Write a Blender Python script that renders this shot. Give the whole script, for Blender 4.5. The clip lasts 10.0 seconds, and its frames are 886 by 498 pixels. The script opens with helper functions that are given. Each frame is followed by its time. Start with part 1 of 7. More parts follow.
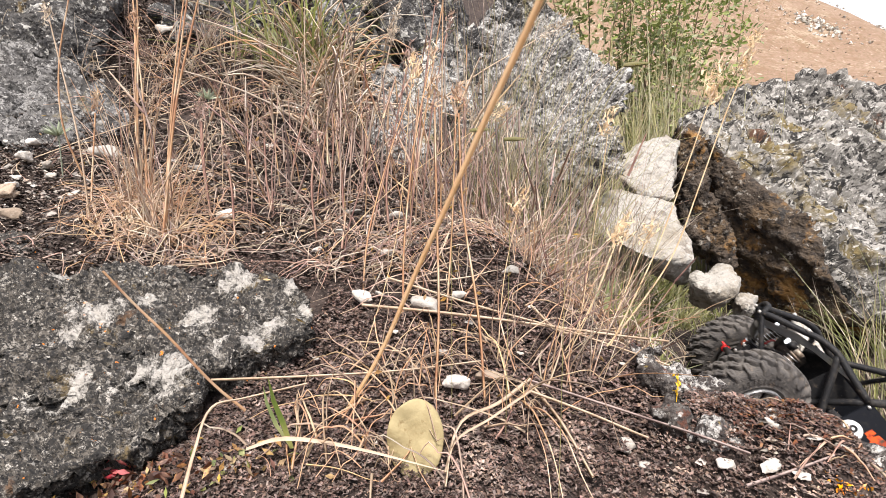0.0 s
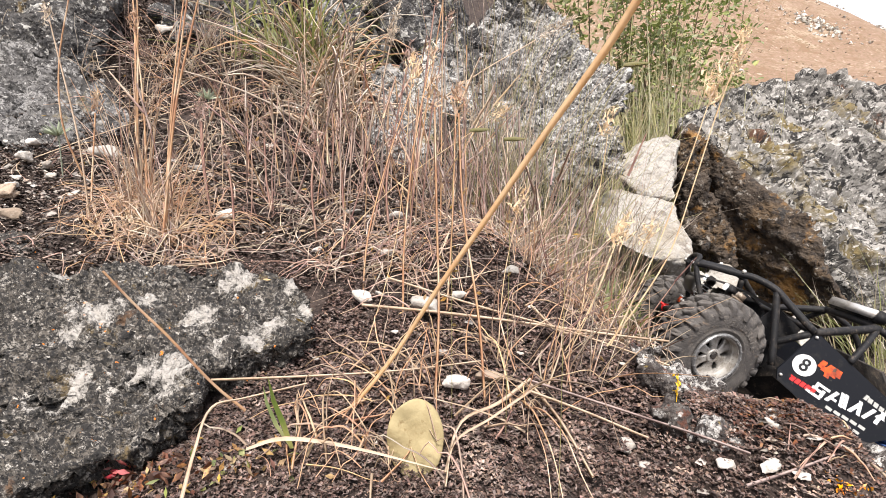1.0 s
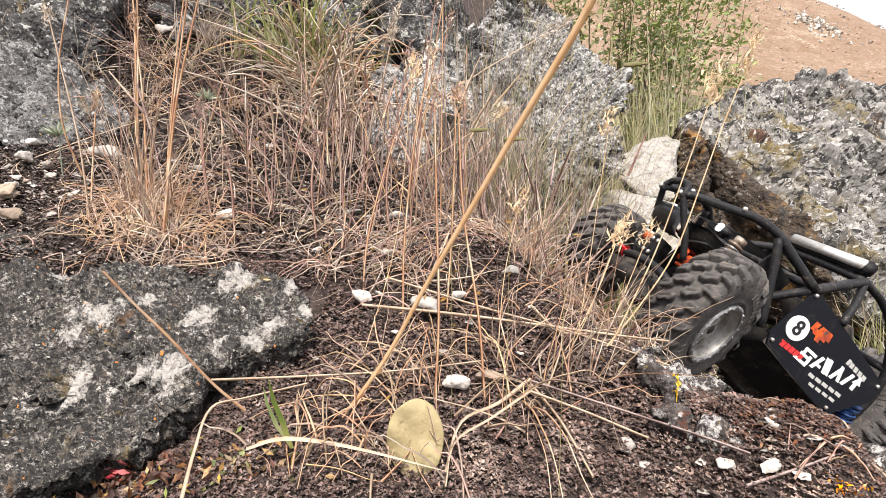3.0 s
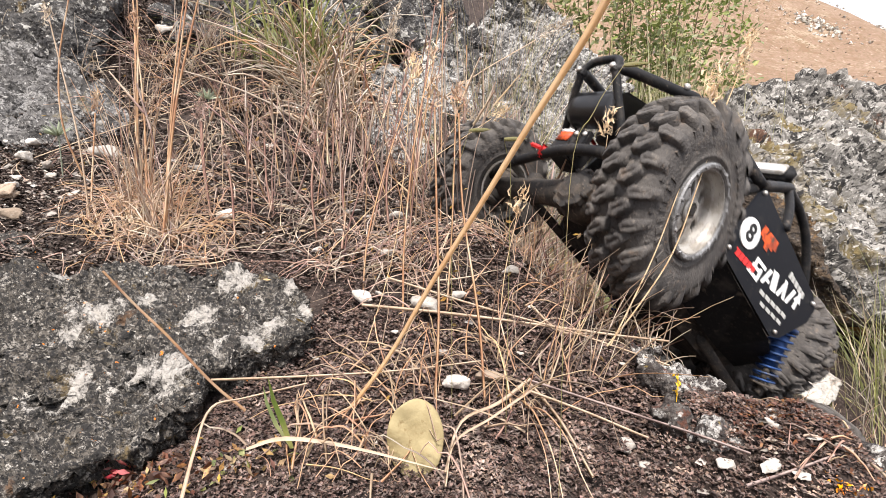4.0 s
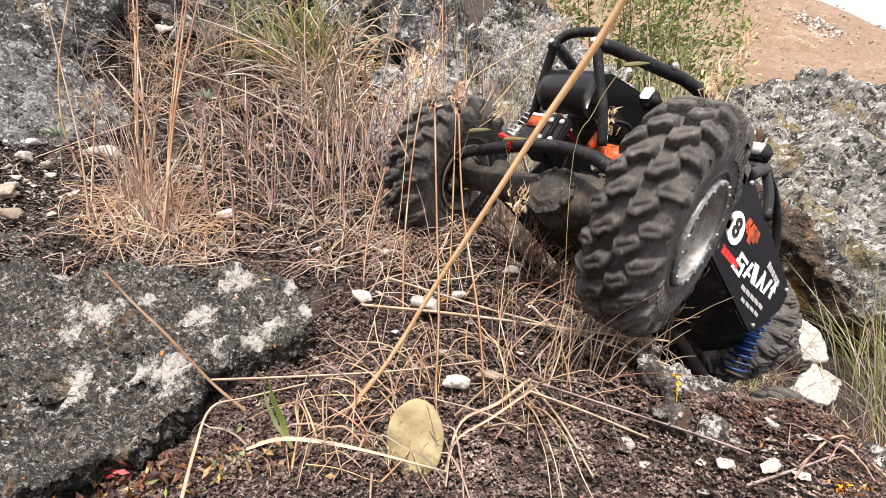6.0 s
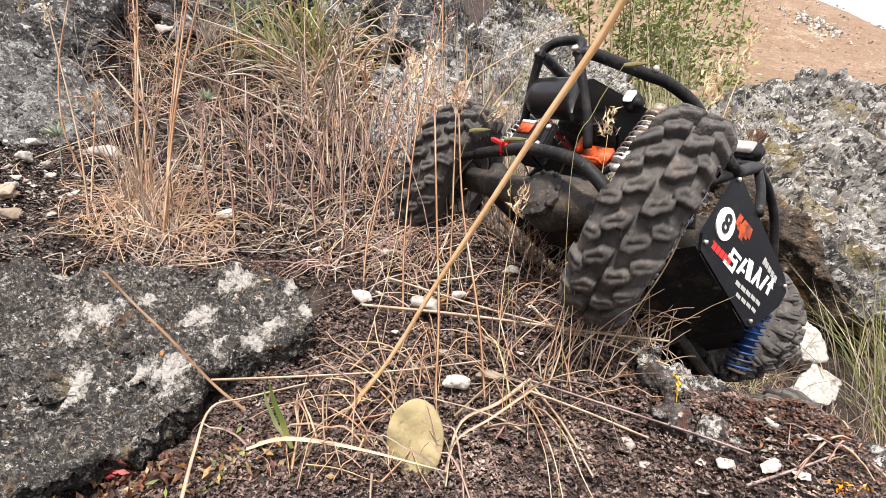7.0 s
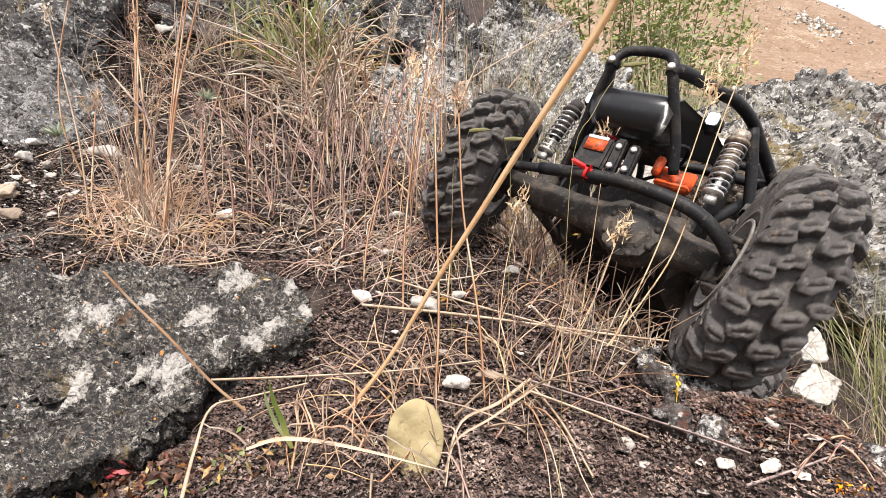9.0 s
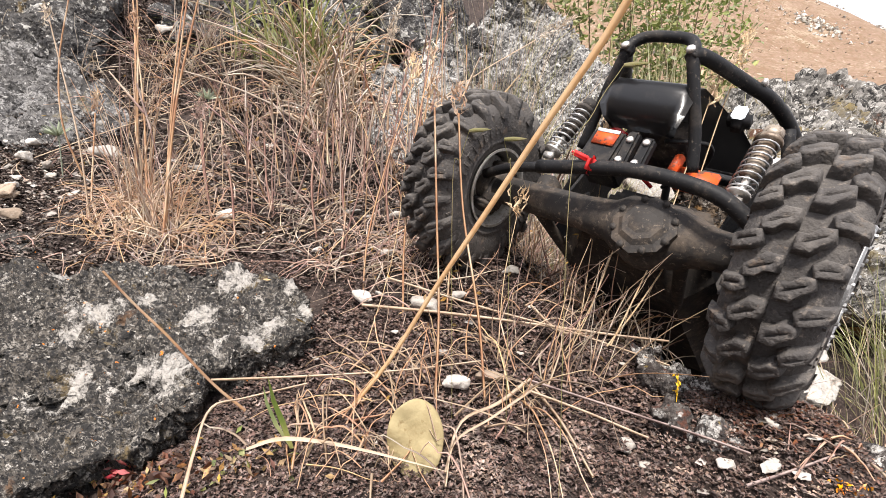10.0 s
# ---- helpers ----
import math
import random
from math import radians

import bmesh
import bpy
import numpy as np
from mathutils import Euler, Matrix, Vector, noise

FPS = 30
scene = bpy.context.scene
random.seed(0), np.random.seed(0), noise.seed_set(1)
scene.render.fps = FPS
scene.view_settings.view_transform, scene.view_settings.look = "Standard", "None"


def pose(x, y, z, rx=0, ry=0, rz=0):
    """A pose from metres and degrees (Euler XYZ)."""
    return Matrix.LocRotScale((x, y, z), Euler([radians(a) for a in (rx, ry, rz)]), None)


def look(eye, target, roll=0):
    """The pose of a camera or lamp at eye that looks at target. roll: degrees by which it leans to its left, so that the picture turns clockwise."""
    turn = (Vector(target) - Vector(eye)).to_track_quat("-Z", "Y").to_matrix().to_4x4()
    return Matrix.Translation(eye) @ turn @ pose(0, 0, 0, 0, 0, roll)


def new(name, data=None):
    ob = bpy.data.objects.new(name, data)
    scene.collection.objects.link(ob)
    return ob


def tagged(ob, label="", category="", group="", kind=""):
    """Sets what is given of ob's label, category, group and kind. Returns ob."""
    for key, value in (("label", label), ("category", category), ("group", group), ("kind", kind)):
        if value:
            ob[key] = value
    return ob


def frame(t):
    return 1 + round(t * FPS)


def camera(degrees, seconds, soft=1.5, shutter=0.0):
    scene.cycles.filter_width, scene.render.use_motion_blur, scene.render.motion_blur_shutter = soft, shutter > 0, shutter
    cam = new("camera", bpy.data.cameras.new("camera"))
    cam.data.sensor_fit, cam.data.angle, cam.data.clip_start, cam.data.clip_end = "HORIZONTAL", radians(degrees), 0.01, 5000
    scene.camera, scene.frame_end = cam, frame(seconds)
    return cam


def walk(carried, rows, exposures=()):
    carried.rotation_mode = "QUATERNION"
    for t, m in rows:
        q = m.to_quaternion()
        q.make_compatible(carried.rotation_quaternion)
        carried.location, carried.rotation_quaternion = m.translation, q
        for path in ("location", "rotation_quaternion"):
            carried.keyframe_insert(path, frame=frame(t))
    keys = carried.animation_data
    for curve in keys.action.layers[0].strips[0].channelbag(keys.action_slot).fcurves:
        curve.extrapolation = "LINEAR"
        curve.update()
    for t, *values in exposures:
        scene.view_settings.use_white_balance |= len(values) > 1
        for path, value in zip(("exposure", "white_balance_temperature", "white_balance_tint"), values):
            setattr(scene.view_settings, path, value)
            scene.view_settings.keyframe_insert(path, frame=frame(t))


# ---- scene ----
cam = camera(83.07, 10.0, soft=0.9, shutter=0.4)
walk(cam, [(0.0, pose(0, 0, 0.118, 82, 0, 0)), (10.0, pose(0, 0, 0.118, 82, 0, 0))], [(0.0, 1.3), (10.0, 1.3)])

# ---- light: a bright, thinly clouded sky ----
world = bpy.data.worlds.new("sky")
scene.world = world
world.use_nodes = True
wn = world.node_tree.nodes
wl = world.node_tree.links
sky = wn.new("ShaderNodeTexSky")
sky.sky_type = "NISHITA"
sky.sun_disc = False
sky.sun_elevation = radians(57)
sky.sun_rotation = radians(183)
sky.air_density, sky.dust_density, sky.ozone_density = 1.0, 3.0, 1.0
cloud = wn.new("ShaderNodeMixRGB")
cloud.inputs["Fac"].default_value = 0.62
cloud.inputs["Color2"].default_value = (9.7, 9.5, 10.0, 1)
wl.new(sky.outputs["Color"], cloud.inputs["Color1"])
wl.new(cloud.outputs["Color"], wn["Background"].inputs["Color"])
wn["Background"].inputs["Strength"].default_value = 0.09
sun_data = bpy.data.lights.new("sun", "SUN")
sun_data.energy, sun_data.angle, sun_data.color = 3.05, radians(9), (1.0, 0.935, 0.875)
sun = new("sun", sun_data)
sun.matrix_world = look((-0.1, -1.75, 2.7), (0, 0, 0))


# ---- bedding of the rocks: sheets that dip to the right and towards the near side ----
BED_AXIS = (Vector((0.75, -0.45, -0.50)).cross(Vector((-0.2, -0.6, 0.77))).normalized() * 0.85 + Vector((-0.2, -0.6, 0.77)) * 0.5).normalized()
BED = BED_AXIS.to_track_quat("Z", "Y").to_matrix()

# ---- node materials ----
def material(name, layers, rough=0.85, bump=0.3, bump_scale=400.0, metal=0.0, vary=0.0, island=False, spec=0.3, dist=0.002, layered=None, spots=(), crust=(0.42, 0.405, 0.38)):
    """layers: first a colour, then (scale, detail, low, high, colour): a noise mask over what lies below it. spots: round colonies of a pale crust."""
    m = bpy.data.materials.new(name)
    m.use_nodes = True
    n, l = m.node_tree.nodes, m.node_tree.links
    shader = n["Principled BSDF"]
    co = n.new("ShaderNodeTexCoord")
    if layered:
        bed = n.new("ShaderNodeMapping")
        bed.vector_type = "TEXTURE"
        bed.inputs["Rotation"].default_value = layered[0]
        bed.inputs["Scale"].default_value = layered[1]
        l.new(co.outputs["Object"], bed.inputs["Vector"])
        place = bed.outputs["Vector"]
    else:
        place = co.outputs["Object"]
    colour = None
    for i, layer in enumerate(layers):
        if i == 0:
            node = n.new("ShaderNodeRGB")
            node.outputs[0].default_value = (*layer, 1)
            colour = node.outputs[0]
            continue
        scale, detail, low, high, tone = layer
        tex = n.new("ShaderNodeTexNoise")
        tex.inputs["Scale"].default_value, tex.inputs["Detail"].default_value = scale, detail
        tex.inputs["Roughness"].default_value = 0.7
        shift = n.new("ShaderNodeVectorMath")
        shift.inputs[1].default_value = (3.7 * i, 1.3 * i, 7.1 * i)
        l.new(place, shift.inputs[0])
        l.new(shift.outputs[0], tex.inputs["Vector"])
        ramp = n.new("ShaderNodeMapRange")
        ramp.inputs["From Min"].default_value, ramp.inputs["From Max"].default_value = low, high
        l.new(tex.outputs["Fac"], ramp.inputs["Value"])
        mix = n.new("ShaderNodeMixRGB")
        mix.inputs["Color2"].default_value = (*tone, 1)
        l.new(ramp.outputs["Result"], mix.inputs["Fac"])
        l.new(colour, mix.inputs["Color1"])
        colour = mix.outputs["Color"]
    if spots:
        rag = n.new("ShaderNodeTexNoise")
        rag.inputs["Scale"].default_value, rag.inputs["Detail"].default_value, rag.inputs["Roughness"].default_value = 130, 12, 0.85
        l.new(place, rag.inputs["Vector"])
        reach = None
        for x, y, z, r in spots:
            gap = n.new("ShaderNodeVectorMath")
            gap.operation = "DISTANCE"
            gap.inputs[1].default_value = (x, y, z)
            l.new(place, gap.inputs[0])
            near = n.new("ShaderNodeMath")
            near.operation = "DIVIDE"
            near.inputs[1].default_value = r
            l.new(gap.outputs["Value"], near.inputs[0])
            if reach:
                least = n.new("ShaderNodeMath")
                least.operation = "MINIMUM"
                l.new(reach, least.inputs[0])
                l.new(near.outputs[0], least.inputs[1])
                near = least
            reach = near.outputs[0]
        edge = n.new("ShaderNodeMath")
        edge.operation = "MULTIPLY_ADD"
        edge.inputs[1].default_value = 6.5
        l.new(rag.outputs["Fac"], edge.inputs[0])
        l.new(reach, edge.inputs[2])
        mask = n.new("ShaderNodeMapRange")
        for socket, value in (("From Min", 4.2), ("From Max", 3.75), ("To Max", 0.85)):
            mask.inputs[socket].default_value = value
        l.new(edge.outputs[0], mask.inputs["Value"])
        mix = n.new("ShaderNodeMixRGB")
        mix.inputs["Color2"].default_value = (*crust, 1)
        l.new(mask.outputs["Result"], mix.inputs["Fac"])
        l.new(colour, mix.inputs["Color1"])
        colour = mix.outputs["Color"]
    if vary:
        if island:
            info = n.new("ShaderNodeNewGeometry")
            rnd = info.outputs["Random Per Island"]
        else:
            info = n.new("ShaderNodeObjectInfo")
            rnd = info.outputs["Random"]
        span = n.new("ShaderNodeMapRange")
        span.inputs["To Min"].default_value, span.inputs["To Max"].default_value = 1 - vary, 1 + vary
        l.new(rnd, span.inputs["Value"])
        hue = n.new("ShaderNodeHueSaturation")
        l.new(span.outputs["Result"], hue.inputs["Value"])
        if island:
            for socket, factor, low, high in (("Hue", 7.31, 0.485, 0.515), ("Saturation", 13.7, 0.6, 1.1)):
                other = n.new("ShaderNodeMath")
                other.operation = "MULTIPLY"
                other.inputs[1].default_value = factor
                l.new(rnd, other.inputs[0])
                part_of = n.new("ShaderNodeMath")
                part_of.operation = "FRACT"
                l.new(other.outputs[0], part_of.inputs[0])
                reach = n.new("ShaderNodeMapRange")
                reach.inputs["To Min"].default_value, reach.inputs["To Max"].default_value = low, high
                l.new(part_of.outputs[0], reach.inputs["Value"])
                l.new(reach.outputs["Result"], hue.inputs[socket])
        l.new(colour, hue.inputs["Color"])
        colour = hue.outputs["Color"]
    l.new(colour, shader.inputs["Base Color"])
    shader.inputs["Roughness"].default_value = rough
    shader.inputs["Metallic"].default_value = metal
    shader.inputs["Specular IOR Level"].default_value = spec
    if bump:
        tex = n.new("ShaderNodeTexNoise")
        tex.inputs["Scale"].default_value, tex.inputs["Detail"].default_value = bump_scale, 4
        l.new(place, tex.inputs["Vector"])
        b = n.new("ShaderNodeBump")
        b.inputs["Strength"].default_value, b.inputs["Distance"].default_value = bump, dist
        l.new(tex.outputs["Fac"], b.inputs["Height"])
        l.new(b.outputs["Normal"], shader.inputs["Normal"])
    return m


def thin(m, colour, share=0.35):
    """Lets some light through a leaf."""
    n, l = m.node_tree.nodes, m.node_tree.links
    t = n.new("ShaderNodeBsdfTranslucent")
    t.inputs["Color"].default_value = (*colour, 1)
    mix = n.new("ShaderNodeMixShader")
    mix.inputs["Fac"].default_value = share
    l.new(n["Principled BSDF"].outputs[0], mix.inputs[1])
    l.new(t.outputs[0], mix.inputs[2])
    l.new(mix.outputs[0], n["Material Output"].inputs["Surface"])
    return m


WHITE_LICHEN, BLACK_LICHEN, OCHRE, ORANGE_LICHEN = (0.62, 0.60, 0.55), (0.035, 0.036, 0.04), (0.24, 0.17, 0.08), (0.5, 0.17, 0.03)
SLAB_LICHEN = [(-0.194, 0.27, 0.041, 0.0147), (-0.196, 0.256, 0.034, 0.0094), (-0.132, 0.268, 0.043, 0.0098), (-0.077, 0.272, 0.047, 0.0082), (-0.125, 0.298, 0.057, 0.0119), (-0.088, 0.291, 0.056, 0.0077), (-0.114, 0.246, 0.033, 0.008), (-0.098, 0.251, 0.036, 0.0095), (-0.093, 0.262, 0.041, 0.0098), (-0.148, 0.226, 0.026, 0.0113), (-0.13, 0.227, 0.027, 0.0131), (-0.139, 0.218, 0.022, 0.0093), (-0.174, 0.22, 0.021, 0.0094), (-0.137, 0.265, 0.041, 0.0076), (-0.238, 0.307, 0.057, 0.0098), (-0.123, 0.23, 0.028, 0.0062), (-0.169, 0.284, 0.049, 0.0069), (-0.193, 0.218, 0.019, 0.0069)]
M_SLAB = material("lichened_rock", [(0.036, 0.0325, 0.029), (260, 5, 0.46, 0.54, (0.064, 0.056, 0.048)), (30, 8, 0.49, 0.57, (0.084, 0.074, 0.063)), (20, 9, 0.585, 0.635, (0.20, 0.184, 0.165)), (60, 8, 0.58, 0.62, (0.24, 0.223, 0.20)), (560, 3, 0.54, 0.59, (0.19, 0.175, 0.155)), (300, 5, 0.49, 0.55, (0.022, 0.0205, 0.019)), (150, 6, 0.60, 0.64, (0.36, 0.337, 0.305)), (700, 3, 0.53, 0.58, (0.016, 0.0155, 0.016)), (60, 6, 0.60, 0.68, (0.11, 0.080, 0.038)), (40, 6, 0.61, 0.68, (0.095, 0.058, 0.036)), (170, 2, 0.715, 0.735, ORANGE_LICHEN)], 0.92, 1.0, 160, dist=0.008, spots=SLAB_LICHEN, crust=(0.36, 0.34, 0.312))
M_PALEROCK = material("pale_grey_rock", [(0.27, 0.262, 0.25), (12, 8, 0.46, 0.56, (0.17, 0.163, 0.155)), (34, 8, 0.52, 0.57, (0.40, 0.39, 0.37)), (60, 7, 0.53, 0.58, (0.075, 0.072, 0.070)), (140, 6, 0.54, 0.59, (0.46, 0.45, 0.425)), (16, 5, 0.58, 0.66, (0.21, 0.18, 0.10)), (220, 4, 0.53, 0.59, (0.06, 0.058, 0.056))], 0.93, 1.0, 130, dist=0.012)
M_CREST = material("crusted_rock", [(0.105, 0.094, 0.085), (120, 6, 0.45, 0.54, (0.04, 0.032, 0.029)), (60, 8, 0.515, 0.56, (0.36, 0.345, 0.325)), (350, 5, 0.52, 0.58, (0.035, 0.03, 0.029)), (150, 6, 0.575, 0.615, (0.46, 0.44, 0.41)), (70, 4, 0.56, 0.63, (0.085, 0.036, 0.024)), (90, 3, 0.68, 0.73, (0.25, 0.18, 0.06))], 0.93, 1.0, 350, dist=0.005)
M_LAYERED = material("grey_layered_rock", [(0.135, 0.130, 0.127), (12, 8, 0.46, 0.56, (0.085, 0.081, 0.078)), (34, 8, 0.53, 0.58, (0.25, 0.243, 0.235)), (60, 7, 0.52, 0.57, (0.045, 0.043, 0.042)), (140, 6, 0.57, 0.62, (0.34, 0.33, 0.315)), (16, 5, 0.58, 0.66, (0.14, 0.115, 0.07)), (220, 4, 0.53, 0.59, (0.045, 0.043, 0.042))], 0.93, 1.0, 130, dist=0.012)
M_ROCK = material("grey_rock", [(0.078, 0.074, 0.070), (40, 7, 0.44, 0.56, (0.036, 0.034, 0.034)), (14, 8, 0.545, 0.59, (0.24, 0.232, 0.22)), (160, 5, 0.50, 0.59, (0.028, 0.028, 0.03)), (60, 7, 0.565, 0.605, (0.37, 0.36, 0.335)), (260, 4, 0.60, 0.66, (0.40, 0.38, 0.355)), (26, 4, 0.62, 0.70, (0.14, 0.10, 0.045)), (34, 3, 0.70, 0.75, (0.14, 0.07, 0.035))], 0.93, 1.0, 170, dist=0.008)
M_BOULDER = material("pale_boulder_rock", [(0.112, 0.105, 0.096), (3, 7, 0.46, 0.60, (0.170, 0.161, 0.148)), (9, 8, 0.54, 0.60, (0.056, 0.052, 0.047)), (24, 9, 0.53, 0.57, (0.255, 0.243, 0.226)), (40, 9, 0.53, 0.56, (0.022, 0.021, 0.020)), (75, 8, 0.55, 0.58, (0.31, 0.296, 0.276)), (7, 6, 0.55, 0.63, (0.145, 0.112, 0.050)), (10, 5, 0.63, 0.67, (0.085, 0.046, 0.030)), (90, 8, 0.55, 0.58, (0.018, 0.017, 0.017)), (160, 6, 0.57, 0.61, (0.39, 0.375, 0.35))], 0.93, 1.0, 90, dist=0.010, layered=(BED.to_euler(), (2.2, 2.2, 0.45)))
# brown and ochre rock, with the overhang's shade mixed into the colours
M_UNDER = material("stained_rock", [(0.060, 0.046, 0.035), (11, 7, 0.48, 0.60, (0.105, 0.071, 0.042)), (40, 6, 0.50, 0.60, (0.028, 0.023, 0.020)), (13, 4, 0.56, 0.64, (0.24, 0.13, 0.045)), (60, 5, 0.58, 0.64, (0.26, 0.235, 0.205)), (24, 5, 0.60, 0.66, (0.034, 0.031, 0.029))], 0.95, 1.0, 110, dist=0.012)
M_WHITE = material("white_rock", [(0.30, 0.283, 0.255), (14, 6, 0.50, 0.62, (0.225, 0.198, 0.160)), (45, 7, 0.55, 0.63, (0.16, 0.140, 0.118)), (200, 4, 0.60, 0.70, (0.38, 0.365, 0.34)), (8, 5, 0.62, 0.67, (0.12, 0.108, 0.092))], 0.9, 1.0, 100, dist=0.008)
M_STONE = material("pale_stone", [(0.40, 0.373, 0.338), (120, 5, 0.50, 0.66, (0.34, 0.30, 0.255)), (420, 4, 0.60, 0.72, (0.20, 0.17, 0.145))], 0.9, 0.5, 500, vary=0.3)
M_CHALK = material("dull_white_rock", [(0.37, 0.352, 0.322), (14, 6, 0.50, 0.62, (0.30, 0.272, 0.232)), (45, 7, 0.56, 0.63, (0.20, 0.178, 0.15)), (200, 4, 0.60, 0.70, (0.45, 0.43, 0.40))], 0.9, 1.0, 100, dist=0.008)
M_TANSTONE = material("tan_stone", [(0.29, 0.225, 0.17), (140, 5, 0.48, 0.62, (0.18, 0.14, 0.105)), (380, 4, 0.60, 0.70, (0.38, 0.33, 0.28))], 0.92, 0.5, 450, vary=0.3)


# ---- mesh helpers ----
def link_mesh(name, bm, mat, smooth=True):
    me = bpy.data.meshes.new(name)
    bm.to_mesh(me)
    bm.free()
    me.materials.append(mat)
    me.polygons.foreach_set("use_smooth", [smooth] * len(me.polygons))
    return new(name, me)


def part(name, bm, mat, parent, label="", smooth=True):
    ob = link_mesh(name, bm, mat, smooth)
    ob.parent = parent
    return tagged(ob, label) if label else ob


def empty(name, label, category, m=None, group="", kind=""):
    ob = new(name)
    ob.empty_display_size = 0.02
    if m is not None:
        ob.matrix_world = m
    return tagged(ob, label, category, group, kind)


def from_arrays(name, verts, faces, mat, smooth=True):
    me = bpy.data.meshes.new(name)
    me.from_pydata([tuple(v) for v in verts], [], faces)
    me.materials.append(mat)
    me.polygons.foreach_set("use_smooth", [smooth] * len(me.polygons))
    return new(name, me)


def spline(points, per=4):
    """A smooth line through the points."""
    p = [Vector(q) for q in points]
    if len(p) < 3:
        return p
    p = [p[0] * 2 - p[1]] + p + [p[-1] * 2 - p[-2]]
    out = []
    for i in range(1, len(p) - 2):
        for k in range(per):
            t = k / per
            a, b, c, d = p[i - 1], p[i], p[i + 1], p[i + 2]
            out.append(0.5 * (2 * b + (c - a) * t + (2 * a - 5 * b + 4 * c - d) * t * t + (3 * b - a - 3 * c + d) * t ** 3))
    out.append(p[-2])
    return out


def tube(bm, points, r0, r1=None, sides=8, cap=True):
    """A round bar along the points, tapering from r0 to r1."""
    r1 = r0 if r1 is None else r1
    pts = [Vector(q) for q in points]
    rings, side = [], None
    for i, q in enumerate(pts):
        d = (pts[min(i + 1, len(pts) - 1)] - pts[max(i - 1, 0)]).normalized()
        if side is None:
            side = d.orthogonal().normalized()
        side = (side - d * side.dot(d)).normalized()
        up = d.cross(side)
        r = r0 + (r1 - r0) * i / max(1, len(pts) - 1)
        rings.append([bm.verts.new(q + (side * math.cos(a) + up * math.sin(a)) * r) for a in [2 * math.pi * k / sides for k in range(sides)]])
    for a, b in zip(rings, rings[1:]):
        for k in range(sides):
            bm.faces.new((a[k], a[(k + 1) % sides], b[(k + 1) % sides], b[k]))
    if cap:
        bm.faces.new(rings[0][::-1])
        bm.faces.new(rings[-1])


def lathe(bm, profile, n=32, m=None, cap=True):
    """profile: (y, radius) pairs turned about the y axis."""
    rings = []
    for y, r in profile:
        rings.append([bm.verts.new((r * math.cos(a), y, r * math.sin(a))) for a in [2 * math.pi * k / n for k in range(n)]])
    for a, b in zip(rings, rings[1:]):
        for k in range(n):
            bm.faces.new((a[k], b[k], b[(k + 1) % n], a[(k + 1) % n]))
    if cap:
        bm.faces.new(rings[0])
        bm.faces.new(rings[-1][::-1])
    if m is not None:
        bmesh.ops.transform(bm, matrix=m, verts=[v for ring in rings for v in ring])


def block(bm, size, m=None, bevel=0.001):
    made = bmesh.ops.create_cube(bm, size=1.0, matrix=(m or Matrix()) @ Matrix.Diagonal((*size, 1)))
    if bevel:
        edges = {e for v in made["verts"] for e in v.link_edges}
        bmesh.ops.bevel(bm, geom=list(edges), offset=bevel, segments=2, affect="EDGES")


def plate(bm, outline, depth, m=None):
    """A flat piece: outline in x, z, thickness along y, centred."""
    a = [bm.verts.new((x, depth / 2, z)) for x, z in outline]
    b = [bm.verts.new((x, -depth / 2, z)) for x, z in outline]
    n = len(outline)
    bm.faces.new(a)
    bm.faces.new(b[::-1])
    for k in range(n):
        bm.faces.new((a[k], b[k], b[(k + 1) % n], a[(k + 1) % n]))
    if m is not None:
        bmesh.ops.transform(bm, matrix=m, verts=a + b)
    bmesh.ops.recalc_face_normals(bm, faces=bm.faces)


# ---- smooth random fields ----
_lattice = np.random.RandomState(5).rand(64, 64, 64)


def field(x, y, z, scale, octaves=4, rough=0.5):
    """Fractal noise about 0, for arrays of places."""
    total, amp = 0.0, 1.0
    for o in range(octaves):
        q = [np.asarray(c, float) * scale + 11.3 * o + 5.1 * k for k, c in enumerate((x, y, z))]
        i = [np.floor(c).astype(int) for c in q]
        f = [c - b for c, b in zip(q, i)]
        f = [c * c * (3 - 2 * c) for c in f]
        v = 0.0
        for dx in (0, 1):
            for dy in (0, 1):
                for dz in (0, 1):
                    w = (f[0] if dx else 1 - f[0]) * (f[1] if dy else 1 - f[1]) * (f[2] if dz else 1 - f[2])
                    v = v + w * _lattice[(i[0] + dx) % 64, (i[1] + dy) % 64, (i[2] + dz) % 64]
        total = total + amp * (v - 0.5)
        amp *= rough
        scale *= 2.07
    return total


# ---- ground: one sheet from the bank by the camera to the far hill ----
def soft(x, k):
    return k * np.logaddexp(0, np.asarray(x, float) / k)


def ramp(x, a, b):
    t = np.clip((np.asarray(x, float) - a) / (b - a), 0, 1)
    return t * t * (3 - 2 * t)


